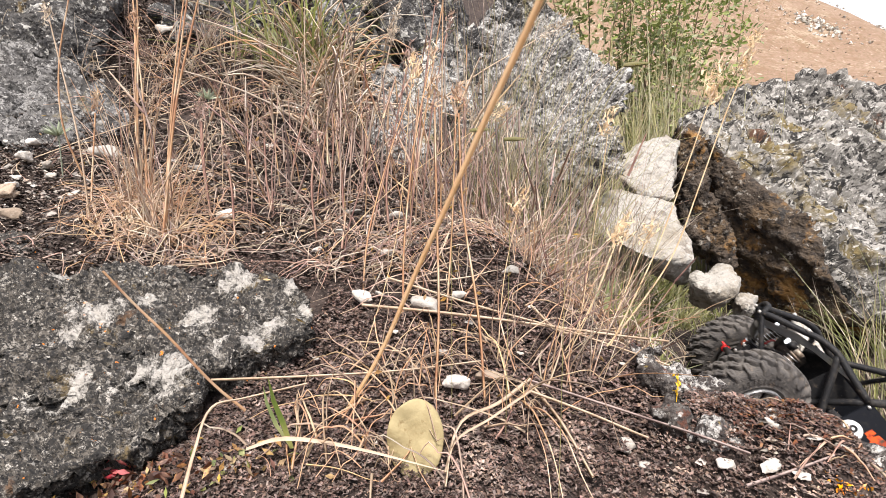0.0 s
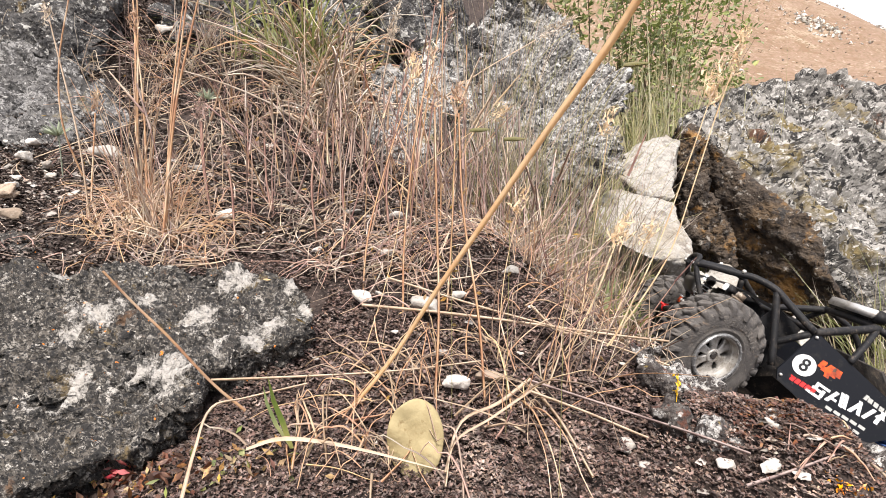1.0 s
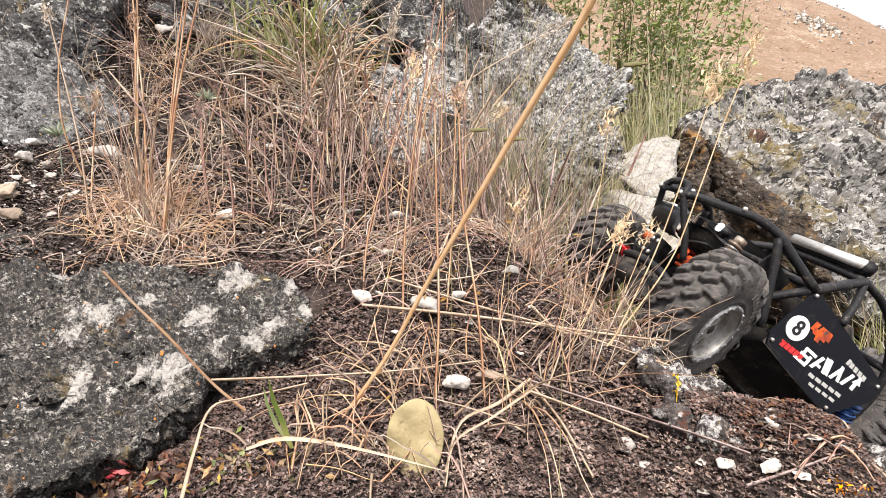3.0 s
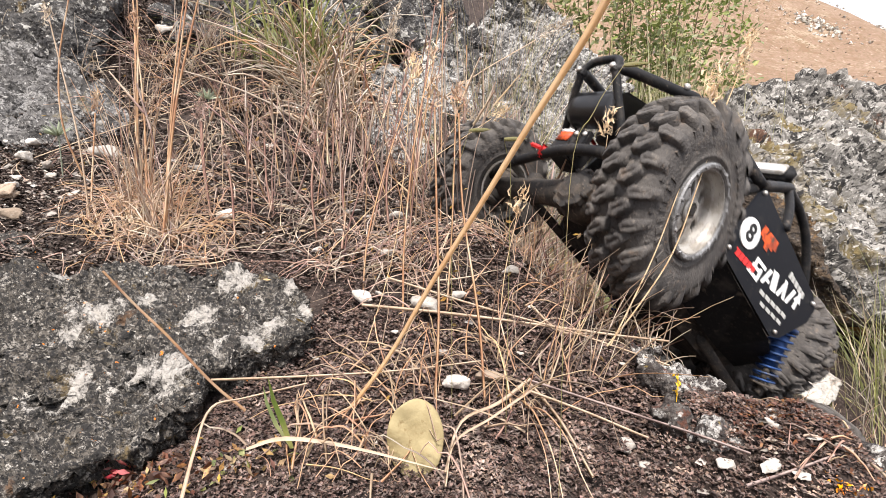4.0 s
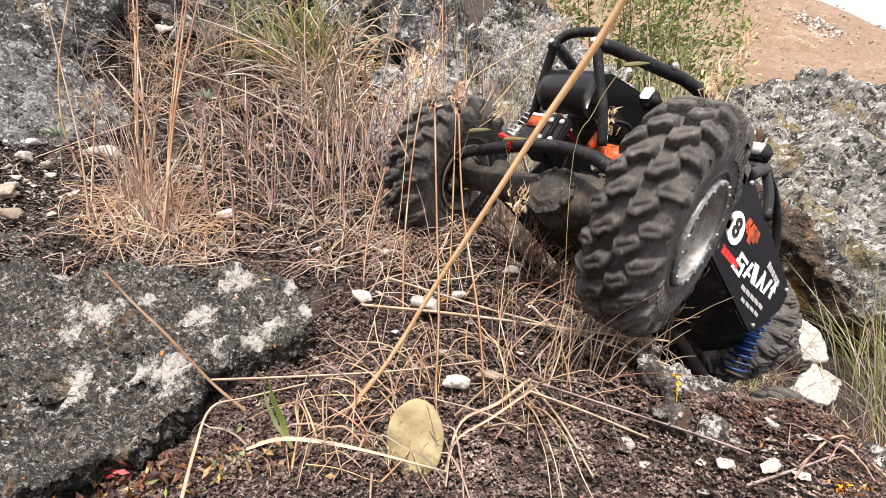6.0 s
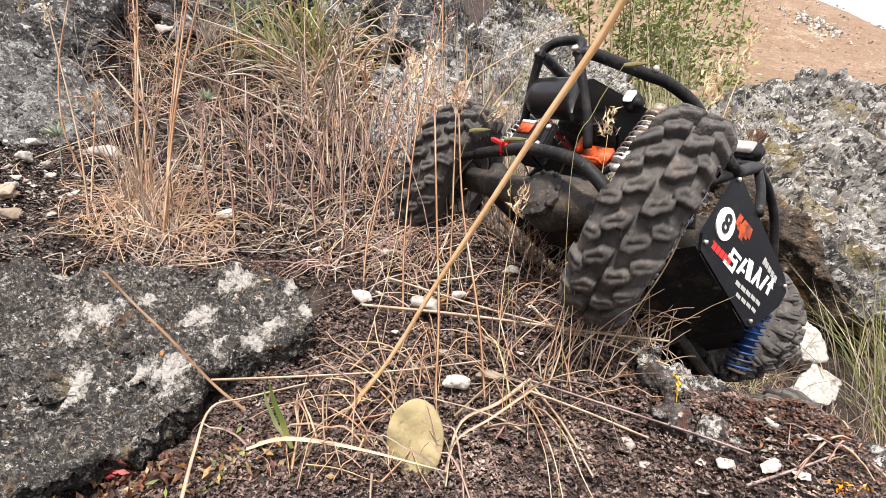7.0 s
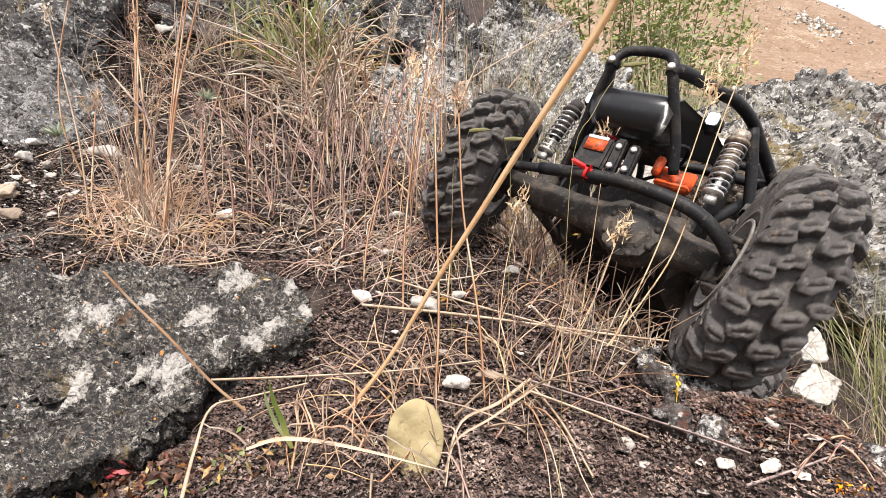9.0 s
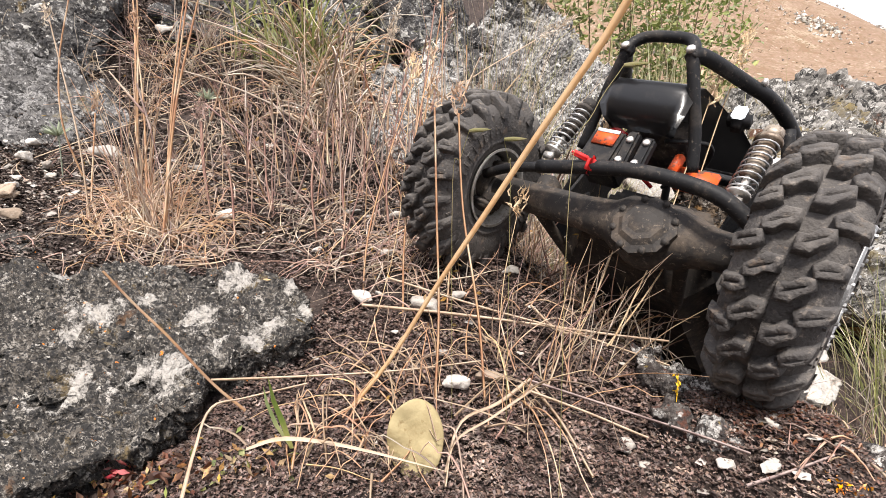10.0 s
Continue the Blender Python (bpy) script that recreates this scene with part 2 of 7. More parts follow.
def bank(x, y):
    """The near slope, with the gully that falls away beside it."""
    x, y = np.asarray(x, float), np.asarray(y, float)
    base = 0.34 * (y - 0.186)
    left = 1 / (1 + np.exp(np.clip(-(0.16 * y + 0.02 - x) / 0.05, -60, 60)))
    base = base + 0.45 * soft(y - 0.62, 0.05) * left
    gully = 0.098 - 0.74 * x + 0.55 * soft(x - 0.75, 0.05) + 0.7 * soft(y - 0.80, 0.04) * np.exp(-(np.maximum(0, x - 0.1) / 0.35) ** 2) + 0.25 * soft(0.2 - y, 0.02) + 0.5 * soft(y - 1.05, 0.05) * ramp(x, 0.1, 0.4)
    gully = gully + 0.62 * (soft(x - 0.40, 0.05) - soft(x - 0.85, 0.05)) * ramp(y, 0.68, 0.82) * (1 - ramp(y, 1.15, 1.5)) - 0.045 * np.exp(-((x - 0.31) / 0.1) ** 2 - ((y - 0.55) / 0.12) ** 2)
    gully = gully - 0.5 * soft(0.22 - soft(y - 0.36, 0.02), 0.02) * ramp(x, 0.15, 0.27) * (1 - ramp(y, 0.9, 1.2))
    z = base - soft(base - gully, 0.012)
    return z + 0.016 * np.exp(-((x - 0.13) / 0.05) ** 2 - ((y - 0.215) / 0.05) ** 2) + 0.012 * np.exp(-((x - 0.02) / 0.06) ** 2 - ((y - 0.36) / 0.05) ** 2) + 0.026 * np.exp(-((x - 0.165) / 0.06) ** 2 - ((y - 0.178) / 0.03) ** 2) - 0.022 * np.exp(-((x + 0.23) / 0.11) ** 4 - ((y - 0.24) / 0.07) ** 4)


def height(x, y):
    x, y = np.asarray(x, float), np.asarray(y, float)
    r = np.hypot(x, y)
    near = bank(np.clip(x, -4, 4), np.clip(y, -3, 4))
    lumps = 0.010 * field(x, y, 0, 22, 4) + 0.05 * field(x, y, 3, 3, 2) * ramp(r, 0.8, 2.0)
    valley = -6.0 + 2.5 * field(x, y, 1, 0.02, 3)
    dx, dy = x - 36, y - 175
    hill = 84 * np.exp(-(dx / 105) ** 2 - (dy / 85) ** 2) + 5 * field(x, y, 7, 0.03, 4) * ramp(r, 30, 80)
    far = valley + hill + 60 * ramp(-x, 5, 120)
    s = ramp(r, 3.0, 26.0)
    return (near + lumps) * (1 - s) + far * s


def spread(low, high, step, reach, growth):
    c = list(np.arange(low, high + step / 2, step))
    d = step
    while c[-1] < reach:
        d *= growth
        c.append(c[-1] + d)
    d = step
    while c[0] > -reach:
        d *= growth
        c.insert(0, c[0] - d)
    return np.array(c)


M_SOIL = material("mossy_soil", [(0.044, 0.031, 0.026), (90, 6, 0.45, 0.62, (0.016, 0.012, 0.011)), (260, 5, 0.54, 0.66, (0.10, 0.072, 0.060)), (30, 5, 0.58, 0.70, (0.11, 0.078, 0.056)), (600, 3, 0.64, 0.70, (0.24, 0.205, 0.17))], 0.96, 1.0, 480, dist=0.003)


def add_far_hillside(m):
    """Dry grass takes over from the soil beyond the near bank."""
    n, l = m.node_tree.nodes, m.node_tree.links
    shader = n["Principled BSDF"]
    near = shader.inputs["Base Color"].links[0].from_socket
    geo = n.new("ShaderNodeNewGeometry")
    sep = n.new("ShaderNodeSeparateXYZ")
    l.new(geo.outputs["Position"], sep.inputs[0])
    reach = n.new("ShaderNodeMapRange")
    reach.inputs["From Min"].default_value, reach.inputs["From Max"].default_value = 2.0, 8.0
    l.new(sep.outputs["Y"], reach.inputs["Value"])
    tone = None
    for scale, low, high, a, b in ((0.06, 0.4, 0.62, (0.212, 0.144, 0.102), (0.182, 0.116, 0.080)), (0.5, 0.50, 0.62, None, (0.16, 0.10, 0.06)), (0.2, 0.58, 0.68, None, (0.27, 0.205, 0.145)), (2.2, 0.50, 0.58, None, (0.145, 0.10, 0.058)), (1.3, 0.62, 0.68, None, (0.32, 0.25, 0.19))):
        tex = n.new("ShaderNodeTexNoise")
        tex.inputs["Scale"].default_value, tex.inputs["Detail"].default_value = scale, 6
        l.new(geo.outputs["Position"], tex.inputs["Vector"])
        mr = n.new("ShaderNodeMapRange")
        mr.inputs["From Min"].default_value, mr.inputs["From Max"].default_value = low, high
        l.new(tex.outputs["Fac"], mr.inputs["Value"])
        mix = n.new("ShaderNodeMixRGB")
        if tone is None:
            mix.inputs["Color1"].default_value = (*a, 1)
        else:
            l.new(tone, mix.inputs["Color1"])
        mix.inputs["Color2"].default_value = (*b, 1)
        l.new(mr.outputs["Result"], mix.inputs["Fac"])
        tone = mix.outputs["Color"]
    both = n.new("ShaderNodeMixRGB")
    l.new(reach.outputs["Result"], both.inputs["Fac"])
    l.new(near, both.inputs["Color1"])
    l.new(tone, both.inputs["Color2"])
    l.new(both.outputs["Color"], shader.inputs["Base Color"])


add_far_hillside(M_SOIL)


def ground():
    xs, ys = spread(-0.55, 0.72, 0.005, 900, 1.09), spread(0.05, 1.1, 0.005, 900, 1.09)
    gx, gy = np.meshgrid(xs, ys)
    gz = height(gx, gy)
    gz = gz - 0.003 * (1 - ramp(np.hypot(gx, gy), 1, 2)) + 0.006 * field(gx, gy, 9, 120, 3) * (1 - ramp(np.hypot(gx, gy), 1.2, 2))
    nx, ny = len(xs), len(ys)
    idx = np.arange(nx * ny).reshape(ny, nx)
    quads = np.stack([idx[:-1, :-1], idx[:-1, 1:], idx[1:, 1:], idx[1:, :-1]], -1).reshape(-1, 4)
    ob = from_arrays("ground", np.stack([gx, gy, gz], -1).reshape(-1, 3), quads.tolist(), M_SOIL)
    tagged(ob, "dark mossy soil bank with a dry grassy hill beyond", "ground", kind="structure")


ground()


# ---- rocks ----
def rock(name, corners, mat, label, cell=0.006, worn=4, rough=0.012, grain=26.0, fine=0.2, under=None, strata=0.0, category="rock", group="", kind=""):
    """A weathered block: the hull of its corners, edges worn round, surface broken up."""
    hull = bmesh.new()
    for c in corners:
        hull.verts.new(c)
    made = bmesh.ops.convex_hull(hull, input=hull.verts)
    bmesh.ops.delete(hull, geom=[g for g in made["geom_interior"] if isinstance(g, bmesh.types.BMVert)], context="VERTS")
    bmesh.ops.recalc_face_normals(hull, faces=hull.faces)
    hull.normal_update()
    planes = [(tuple(f.normal), f.normal.dot(f.verts[0].co)) for f in hull.faces]
    ob = link_mesh(name, hull, mat)
    mesher = ob.modifiers.new("mesher", "REMESH")
    mesher.mode, mesher.voxel_size = "VOXEL", cell
    wear = ob.modifiers.new("wear", "SMOOTH")
    wear.factor, wear.iterations = 0.5, worn
    solid = bpy.data.meshes.new_from_object(ob.evaluated_get(bpy.context.evaluated_depsgraph_get()))
    ob.modifiers.clear()
    ob.data = solid
    n = len(solid.vertices)
    p, d = np.empty(n * 3), np.empty(n * 3)
    solid.vertices.foreach_get("co", p)
    solid.vertices.foreach_get("normal", d)
    p, d = p.reshape(-1, 3), d.reshape(-1, 3)
    near = None
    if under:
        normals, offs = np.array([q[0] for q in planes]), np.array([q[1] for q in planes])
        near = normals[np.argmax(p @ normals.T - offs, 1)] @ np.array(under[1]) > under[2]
    n1 = field(*p.T, grain, 5, 0.55)
    ridge = -np.abs(field(*(p.T + 3), grain * 0.6, 3)) * 1.3
    pits = np.abs(field(*(p.T + 7), grain * 7, 4, 0.6))
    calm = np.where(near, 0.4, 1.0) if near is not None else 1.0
    p = p + d * (calm * (rough * (n1 + ridge + 0.15) + rough * fine * (0.5 - 3 * pits)))[:, None]
    if strata:
        q = p @ np.array(BED)
        p = p + d * (calm * strata * (field(q[:, 0], q[:, 1], q[:, 2] * 4, 6, 4, 0.6) - 1.2 * np.abs(field(q[:, 0] + 4, q[:, 1], q[:, 2] * 5, 5, 3))))[:, None]
    solid.vertices.foreach_set("co", p.ravel())
    solid.polygons.foreach_set("use_smooth", [True] * len(solid.polygons))
    # faces turned the overhang's way take the colour with shade in it
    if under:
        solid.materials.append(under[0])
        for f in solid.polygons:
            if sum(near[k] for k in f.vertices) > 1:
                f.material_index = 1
    solid.update()
    return tagged(ob, label, category, group, kind)

rock("rock_slab", [(-0.342, 0.322, 0.06), (-0.238, 0.318, 0.063), (-0.181, 0.307, 0.059), (-0.125, 0.307, 0.062), (-0.097, 0.297, 0.058), (-0.077, 0.283, 0.052), (-0.068, 0.269, 0.045), (-0.074, 0.253, 0.037), (-0.093, 0.241, 0.031), (-0.112, 0.239, 0.029), (-0.122, 0.235, 0.027), (-0.167, 0.221, 0.018), (-0.251, 0.213, 0.011), (-0.238, 0.326, 0.023), (-0.137, 0.315, 0.022), (-0.089, 0.291, 0.012), (-0.086, 0.261, -0.003), (-0.124, 0.247, -0.011)], M_SLAB, "flat grey rock slab mottled with white and black lichen", cell=0.0022, worn=2, rough=0.014, fine=0.35, grain=38)
rock("rock_slab", [(-0.117, 0.228, 0.028), (-0.111, 0.215, 0.021), (-0.121, 0.21, 0.018), (-0.125, 0.197, 0.012), (-0.133, 0.19, 0.008), (-0.152, 0.177, 0.001), (-0.208, 0.171, -0.004), (-0.279, 0.241, 0.027), (-0.201, 0.251, 0.035), (-0.145, 0.245, 0.035), (-0.129, 0.24, -0.004), (-0.123, 0.227, -0.011), (-0.133, 0.222, -0.014), (-0.137, 0.209, -0.02), (-0.145, 0.202, -0.024), (-0.164, 0.189, -0.031)], M_SLAB, "lower ledge of the grey slab with pale lichen", cell=0.0022, worn=2, rough=0.016, fine=0.35, grain=34)
rock("rock", [(-0.697, 0.8, 0.328), (-0.61, 0.78, 0.312), (-0.54, 0.75, 0.28), (-0.475, 0.72, 0.255), (-0.436, 0.68, 0.212), (-0.406, 0.635, 0.171), (-0.442, 0.6, 0.154), (-0.526, 0.585, 0.145), (-0.75, 0.72, 0.16), (-0.75, 0.9, 0.25), (-0.5, 0.85, 0.2), (-0.42, 0.74, 0.12)], M_LAYERED, "pale grey layered rock with white lichen lying in dry grass", cell=0.005, worn=3, rough=0.03, fine=0.25, grain=22, strata=0.02)
rock("rock", [(-0.868, 0.911, 0.495), (-0.638, 0.913, 0.505), (-0.536, 0.871, 0.427), (-0.498, 0.809, 0.339), (-0.533, 0.73, 0.281), (-0.705, 0.722, 0.297), (-0.862, 0.979, 0.36), (-0.58, 0.945, 0.301), (-0.578, 0.824, 0.178)], M_ROCK, "dark weathered rock on the upper slope", cell=0.007, worn=4, rough=0.08, fine=0.15, grain=12)
rock("rock", [(-0.09, 0.903, 0.433), (0.016, 0.959, 0.477), (0.057, 0.859, 0.34), (0.05, 0.789, 0.268), (-0.012, 0.767, 0.256), (-0.074, 0.819, 0.342), (-0.108, 0.995, 0.301), (0.017, 0.958, 0.222), (-0.041, 0.879, 0.15)], M_ROCK, "dark lichened rock at the top of the bank", cell=0.006, worn=4, rough=0.07, fine=0.15, grain=14)
rock("rock", [(-0.1, 0.686, 0.256), (-0.065, 0.721, 0.287), (-0.007, 0.72, 0.285), (0.012, 0.662, 0.23), (-0.001, 0.591, 0.153), (-0.044, 0.578, 0.138), (-0.087, 0.615, 0.18), (-0.111, 0.781, 0.15), (-0.032, 0.81, 0.175), (-0.027, 0.7, 0.063), (-0.101, 0.72, 0.085)], M_PALEROCK, "grey rock with a pale lichened face in the grass", cell=0.004, worn=4, rough=0.04, fine=0.15, grain=18)
rock("rock", [(0.005, 0.786, 0.26), (0.079, 0.99, 0.475), (0.169, 1.066, 0.525), (0.241, 1.05, 0.445), (0.303, 0.959, 0.331), (0.33, 0.905, 0.276), (0.290, 0.835, 0.195), (0.225, 0.755, 0.140), (0.170, 0.705, 0.112), (0.109, 0.667, 0.112), (0.048, 0.647, 0.098), (-0.007, 0.663, 0.13), (0.03, 0.913, 0.137), (0.169, 1.134, 0.305), (0.283, 1.059, 0.197), (0.255, 0.944, 0.079), (0.172, 0.835, 0.005), (0.066, 0.795, -0.001)], M_PALEROCK, "large grey rock speckled with lichen behind dry grass", cell=0.006, worn=4, rough=0.08, fine=0.2, grain=12, strata=0.03)
rock("rock", [(0.327, 0.926, 0.163), (0.432, 0.987, 0.209), (0.446, 0.957, 0.188), (0.398, 0.868, 0.084), (0.335, 0.863, 0.094), (0.303, 0.881, 0.126), (0.354, 0.974, 0.111), (0.455, 1.001, 0.131), (0.361, 0.921, 0.051)], M_WHITE, "angular white rock wedged beside the boulder", cell=0.004, worn=1, rough=0.012, fine=0.12, grain=22)
rock("rock", [(0.276, 0.876, 0.1), (0.34, 0.875, 0.092), (0.401, 0.873, 0.078), (0.395, 0.811, 0.024), (0.399, 0.779, -0.01), (0.309, 0.739, -0.0), (0.233, 0.786, 0.04), (0.305, 0.918, 0.032), (0.411, 0.915, 0.013), (0.41, 0.835, -0.062), (0.268, 0.841, -0.019)], M_WHITE, "broken white rock lying against the boulder", cell=0.004, worn=1, rough=0.012, fine=0.12, grain=22)
rock("boulder", [(0.495, 1.104, 0.22), (0.791, 1.353, 0.361), (1.106, 1.502, 0.404), (1.652, 1.618, 0.409), (0.546, 1.059, 0.2), (0.613, 1.006, 0.136), (0.695, 0.934, 0.031), (0.72, 0.885, -0.067), (0.742, 0.853, -0.136), (0.94, 0.817, -0.19), (0.586, 1.200, 0.006), (0.665, 1.060, -0.160), (0.896, 1.071, -0.221), (0.891, 1.653, 0.261), (1.206, 1.802, 0.304), (1.752, 1.918, 0.309)], M_BOULDER, "huge pale boulder with a brown overhanging side coloured darker for shade", cell=0.007, worn=4, rough=0.034, fine=0.3, grain=11, strata=0.075, under=(M_UNDER, (-0.80, -0.46, -0.37), 0.40))
rock("rock", [(0.616, 0.853, -0.121), (0.641, 0.852, -0.131), (0.66, 0.82, -0.161), (0.645, 0.804, -0.185), (0.602, 0.804, -0.185), (0.619, 0.879, -0.156), (0.656, 0.851, -0.191), (0.607, 0.837, -0.211)], M_CHALK, "angular white stone in the gully", cell=0.004, worn=2, rough=0.012, fine=0.12, grain=20)
rock("rock", [(0.623, 0.806, -0.186), (0.67, 0.802, -0.214), (0.65, 0.772, -0.226), (0.608, 0.742, -0.238), (0.554, 0.759, -0.215), (0.622, 0.831, -0.22), (0.645, 0.802, -0.254), (0.564, 0.792, -0.245)], M_CHALK, "flat white stone in the gully", cell=0.004, worn=2, rough=0.012, fine=0.12, grain=20)
rock("rock", [(0.099, 0.252, 0.031), (0.111, 0.248, 0.026), (0.118, 0.234, 0.020), (0.131, 0.229, 0.015), (0.124, 0.216, 0.016), (0.11, 0.217, 0.021), (0.097, 0.23, 0.027), (0.102, 0.259, 0.015), (0.119, 0.244, 0.009), (0.125, 0.229, 0.005), (0.099, 0.24, 0.012)], M_CREST, "pale lichened rock on the crest of the bank", cell=0.0016, worn=2, rough=0.009, fine=0.15, grain=80)
rock("rock", [(0.102, 0.211, 0.026), (0.125, 0.217, 0.020), (0.143, 0.22, 0.014), (0.139, 0.208, 0.013), (0.122, 0.192, 0.013), (0.099, 0.187, 0.016), (0.089, 0.198, 0.021), (0.104, 0.22, 0.005), (0.143, 0.228, 0.002), (0.121, 0.204, -0.006), (0.094, 0.209, 0.001)], M_CREST, "knobbly lichened rock half buried in moss", cell=0.0016, worn=2, rough=0.010, fine=0.15, grain=80)

rock("rock", [(-0.241, 1.010, 0.517), (-0.090, 1.010, 0.517), (-0.042, 0.895, 0.385), (-0.083, 0.814, 0.302), (-0.166, 0.839, 0.332), (-0.237, 0.909, 0.407), (-0.23, 1.09, 0.35), (-0.06, 1.06, 0.32), (-0.14, 0.95, 0.2)], M_ROCK, "dark lichened rock under overhanging grass", cell=0.006, worn=4, rough=0.08, fine=0.15, grain=14)
rock("rock", [(-0.52, 1.02, 0.52), (-0.33, 1.03, 0.53), (-0.26, 0.95, 0.44), (-0.33, 0.86, 0.35), (-0.48, 0.87, 0.37), (-0.5, 1.1, 0.36), (-0.28, 1.06, 0.34), (-0.4, 0.96, 0.24)], M_ROCK, "dark broken rock among dead twigs", cell=0.006, worn=4, rough=0.08, fine=0.15, grain=14)


rock("rock", [(0.475, 0.788, -0.038), (0.443, 0.756, -0.05), (0.415, 0.743, -0.056), (0.399, 0.768, -0.047), (0.406, 0.797, -0.035), (0.455, 0.829, -0.018), (0.471, 0.825, -0.018), (0.476, 0.816, -0.089), (0.448, 0.813, -0.112), (0.419, 0.816, -0.089), (0.448, 0.819, -0.066)], M_WHITE, "beige rock under the boulder", cell=0.005, worn=3, rough=0.02, fine=0.15, grain=20)
rock("rock", [(0.517, 0.802, -0.076), (0.493, 0.769, -0.081), (0.473, 0.759, -0.082), (0.467, 0.777, -0.08), (0.483, 0.81, -0.075), (0.522, 0.843, -0.067), (0.529, 0.828, -0.071), (0.526, 0.831, -0.126), (0.508, 0.829, -0.141), (0.491, 0.831, -0.126), (0.508, 0.833, -0.111)], M_WHITE, "pale rock under the boulder", cell=0.005, worn=3, rough=0.02, fine=0.15, grain=20)
rock("rock", [(-0.304, 0.381, 0.069), (-0.301, 0.366, 0.062), (-0.315, 0.362, 0.063), (-0.343, 0.372, 0.066), (-0.361, 0.393, 0.074), (-0.352, 0.402, 0.078), (-0.333, 0.4, 0.076), (-0.3, 0.412, 0.039), (-0.321, 0.411, 0.03), (-0.343, 0.412, 0.039), (-0.321, 0.413, 0.048)], M_SLAB, "dark rounded rock behind the slab", cell=0.003, worn=4, rough=0.012, fine=0.2, grain=45)

# shares the overhang's shade-darkened brown
rock("rock", [(0.45, 1.0, 0.221), (0.518, 1.03, 0.224), (0.512, 1.0, 0.191), (0.521, 1.03, 0.143), (0.533, 1.0, 0.086), (0.594, 1.03, 0.016), (0.594, 1.0, -0.056), (0.565, 1.03, -0.073), (0.486, 1.0, 0.013), (0.464, 1.03, 0.103), (0.528, 1.16, 0.222), (0.58, 1.16, 0.215), (0.656, 1.16, -0.044), (0.567, 1.16, 0.009)], M_UNDER, "upright dark brown and ochre rock face between the white stones and the boulder", cell=0.005, worn=2, rough=0.03, fine=0.25, grain=16, strata=0.02)


def crag(x, y, z, size, tall, seed, mat, label):
    """A knobbly lump of rock bedded in the crest."""
    rnd = random.Random(seed)
    pts = []
    for k in range(13):
        a = 2 * math.pi * k / 13 + rnd.uniform(-0.2, 0.2)
        r = size * rnd.uniform(0.65, 1.1)
        pts.append((x + math.cos(a) * r, y + math.sin(a) * r * 0.7, z + rnd.choice((-0.5, 0.1, 0.6, 1.0)) * tall * rnd.uniform(0.7, 1.0)))
    rock("rock", pts, mat, label, cell=0.0015, worn=1, rough=size * 0.55, fine=0.22, grain=0.95 / size)


for k, (x, y, z, size, tall) in enumerate(((0.1160, 0.2390, 0.0160, 0.014, 0.010), (0.1280, 0.2280, 0.0120, 0.010, 0.010), (0.1345, 0.2060, 0.0140, 0.010, 0.010), (0.1120, 0.1850, 0.0140, 0.010, 0.010), (0.1480, 0.1930, 0.0140, 0.013, 0.012), (0.1590, 0.1800, 0.0080, 0.013, 0.011), (0.1430, 0.1780, 0.0140, 0.008, 0.008), (0.1060, 0.2500, 0.0290, 0.009, 0.007))):
    crag(x, y, z, size, tall, 40 + k, M_CREST, "knobbly lichened rock on the crest of the bank" if k % 2 else "broken pale rock bedded in dark moss")


def stone(x, y, r, flat, turn, mat, label, seed):
    """A chip of stone lying on the ground."""
    rnd = random.Random(seed)
    pts = []
    for k in range(9):
        a = 2 * math.pi * k / 9 + rnd.uniform(-0.3, 0.3)
        up = rnd.choice((-1, 1, 0.6))
        q = Vector((math.cos(a) * r * rnd.uniform(0.8, 1.1), math.sin(a) * r * flat * rnd.uniform(0.7, 1.1), up * r * 0.36 * rnd.uniform(0.6, 1)))
        q = Euler((rnd.uniform(-0.1, 0.4), rnd.uniform(-0.2, 0.2), turn)).to_matrix() @ q
        pts.append(tuple(q + Vector((x, y, float(height(x, y)) + r * 0.38 + (0.003 if y > 0.22 else -0.0004)))))
    rock("stone", pts, mat, label, cell=r * 0.14, worn=1, rough=r * 0.16, grain=0.7 / r, fine=0.2, category="stone", group="stones on the bank")


STONES = [(0.045, 0.323, 0.0067), (0.076, 0.194, 0.0035), (0.08, 0.185, 0.0023), (0.111, 0.182, 0.0027), (0.126, 0.18, 0.0042), (-0.147, 0.181, 0.0033), (-0.087, 0.19, 0.0032), (-0.04, 0.309, 0.005), (-0.039, 0.415, 0.0103), (0.275, 0.491, 0.0147), (0.022, 0.21, 0.0025), (0.145, 0.195, 0.0023), (0.015, 0.278, 0.0032), (0.14, 0.183, 0.002), (0.303, 0.488, 0.0102), (-0.518, 0.609, 0.0081), (-0.407, 0.501, 0.0034), (-0.078, 0.435, 0.0089), (-0.203, 0.6, 0.008), (-0.061, 0.415, 0.0056), (-0.095, 0.37, 0.0051), (-0.001, 0.251, 0.0047), (0.0777, 0.1971, 0.0044), (0.0802, 0.1852, 0.0034), (0.1058, 0.1737, 0.005), (0.1182, 0.167, 0.0062), (0.126, 0.1636, 0.0036), (0.1363, 0.1722, 0.004), (0.146, 0.17, 0.0036), (0.131, 0.186, 0.003)]
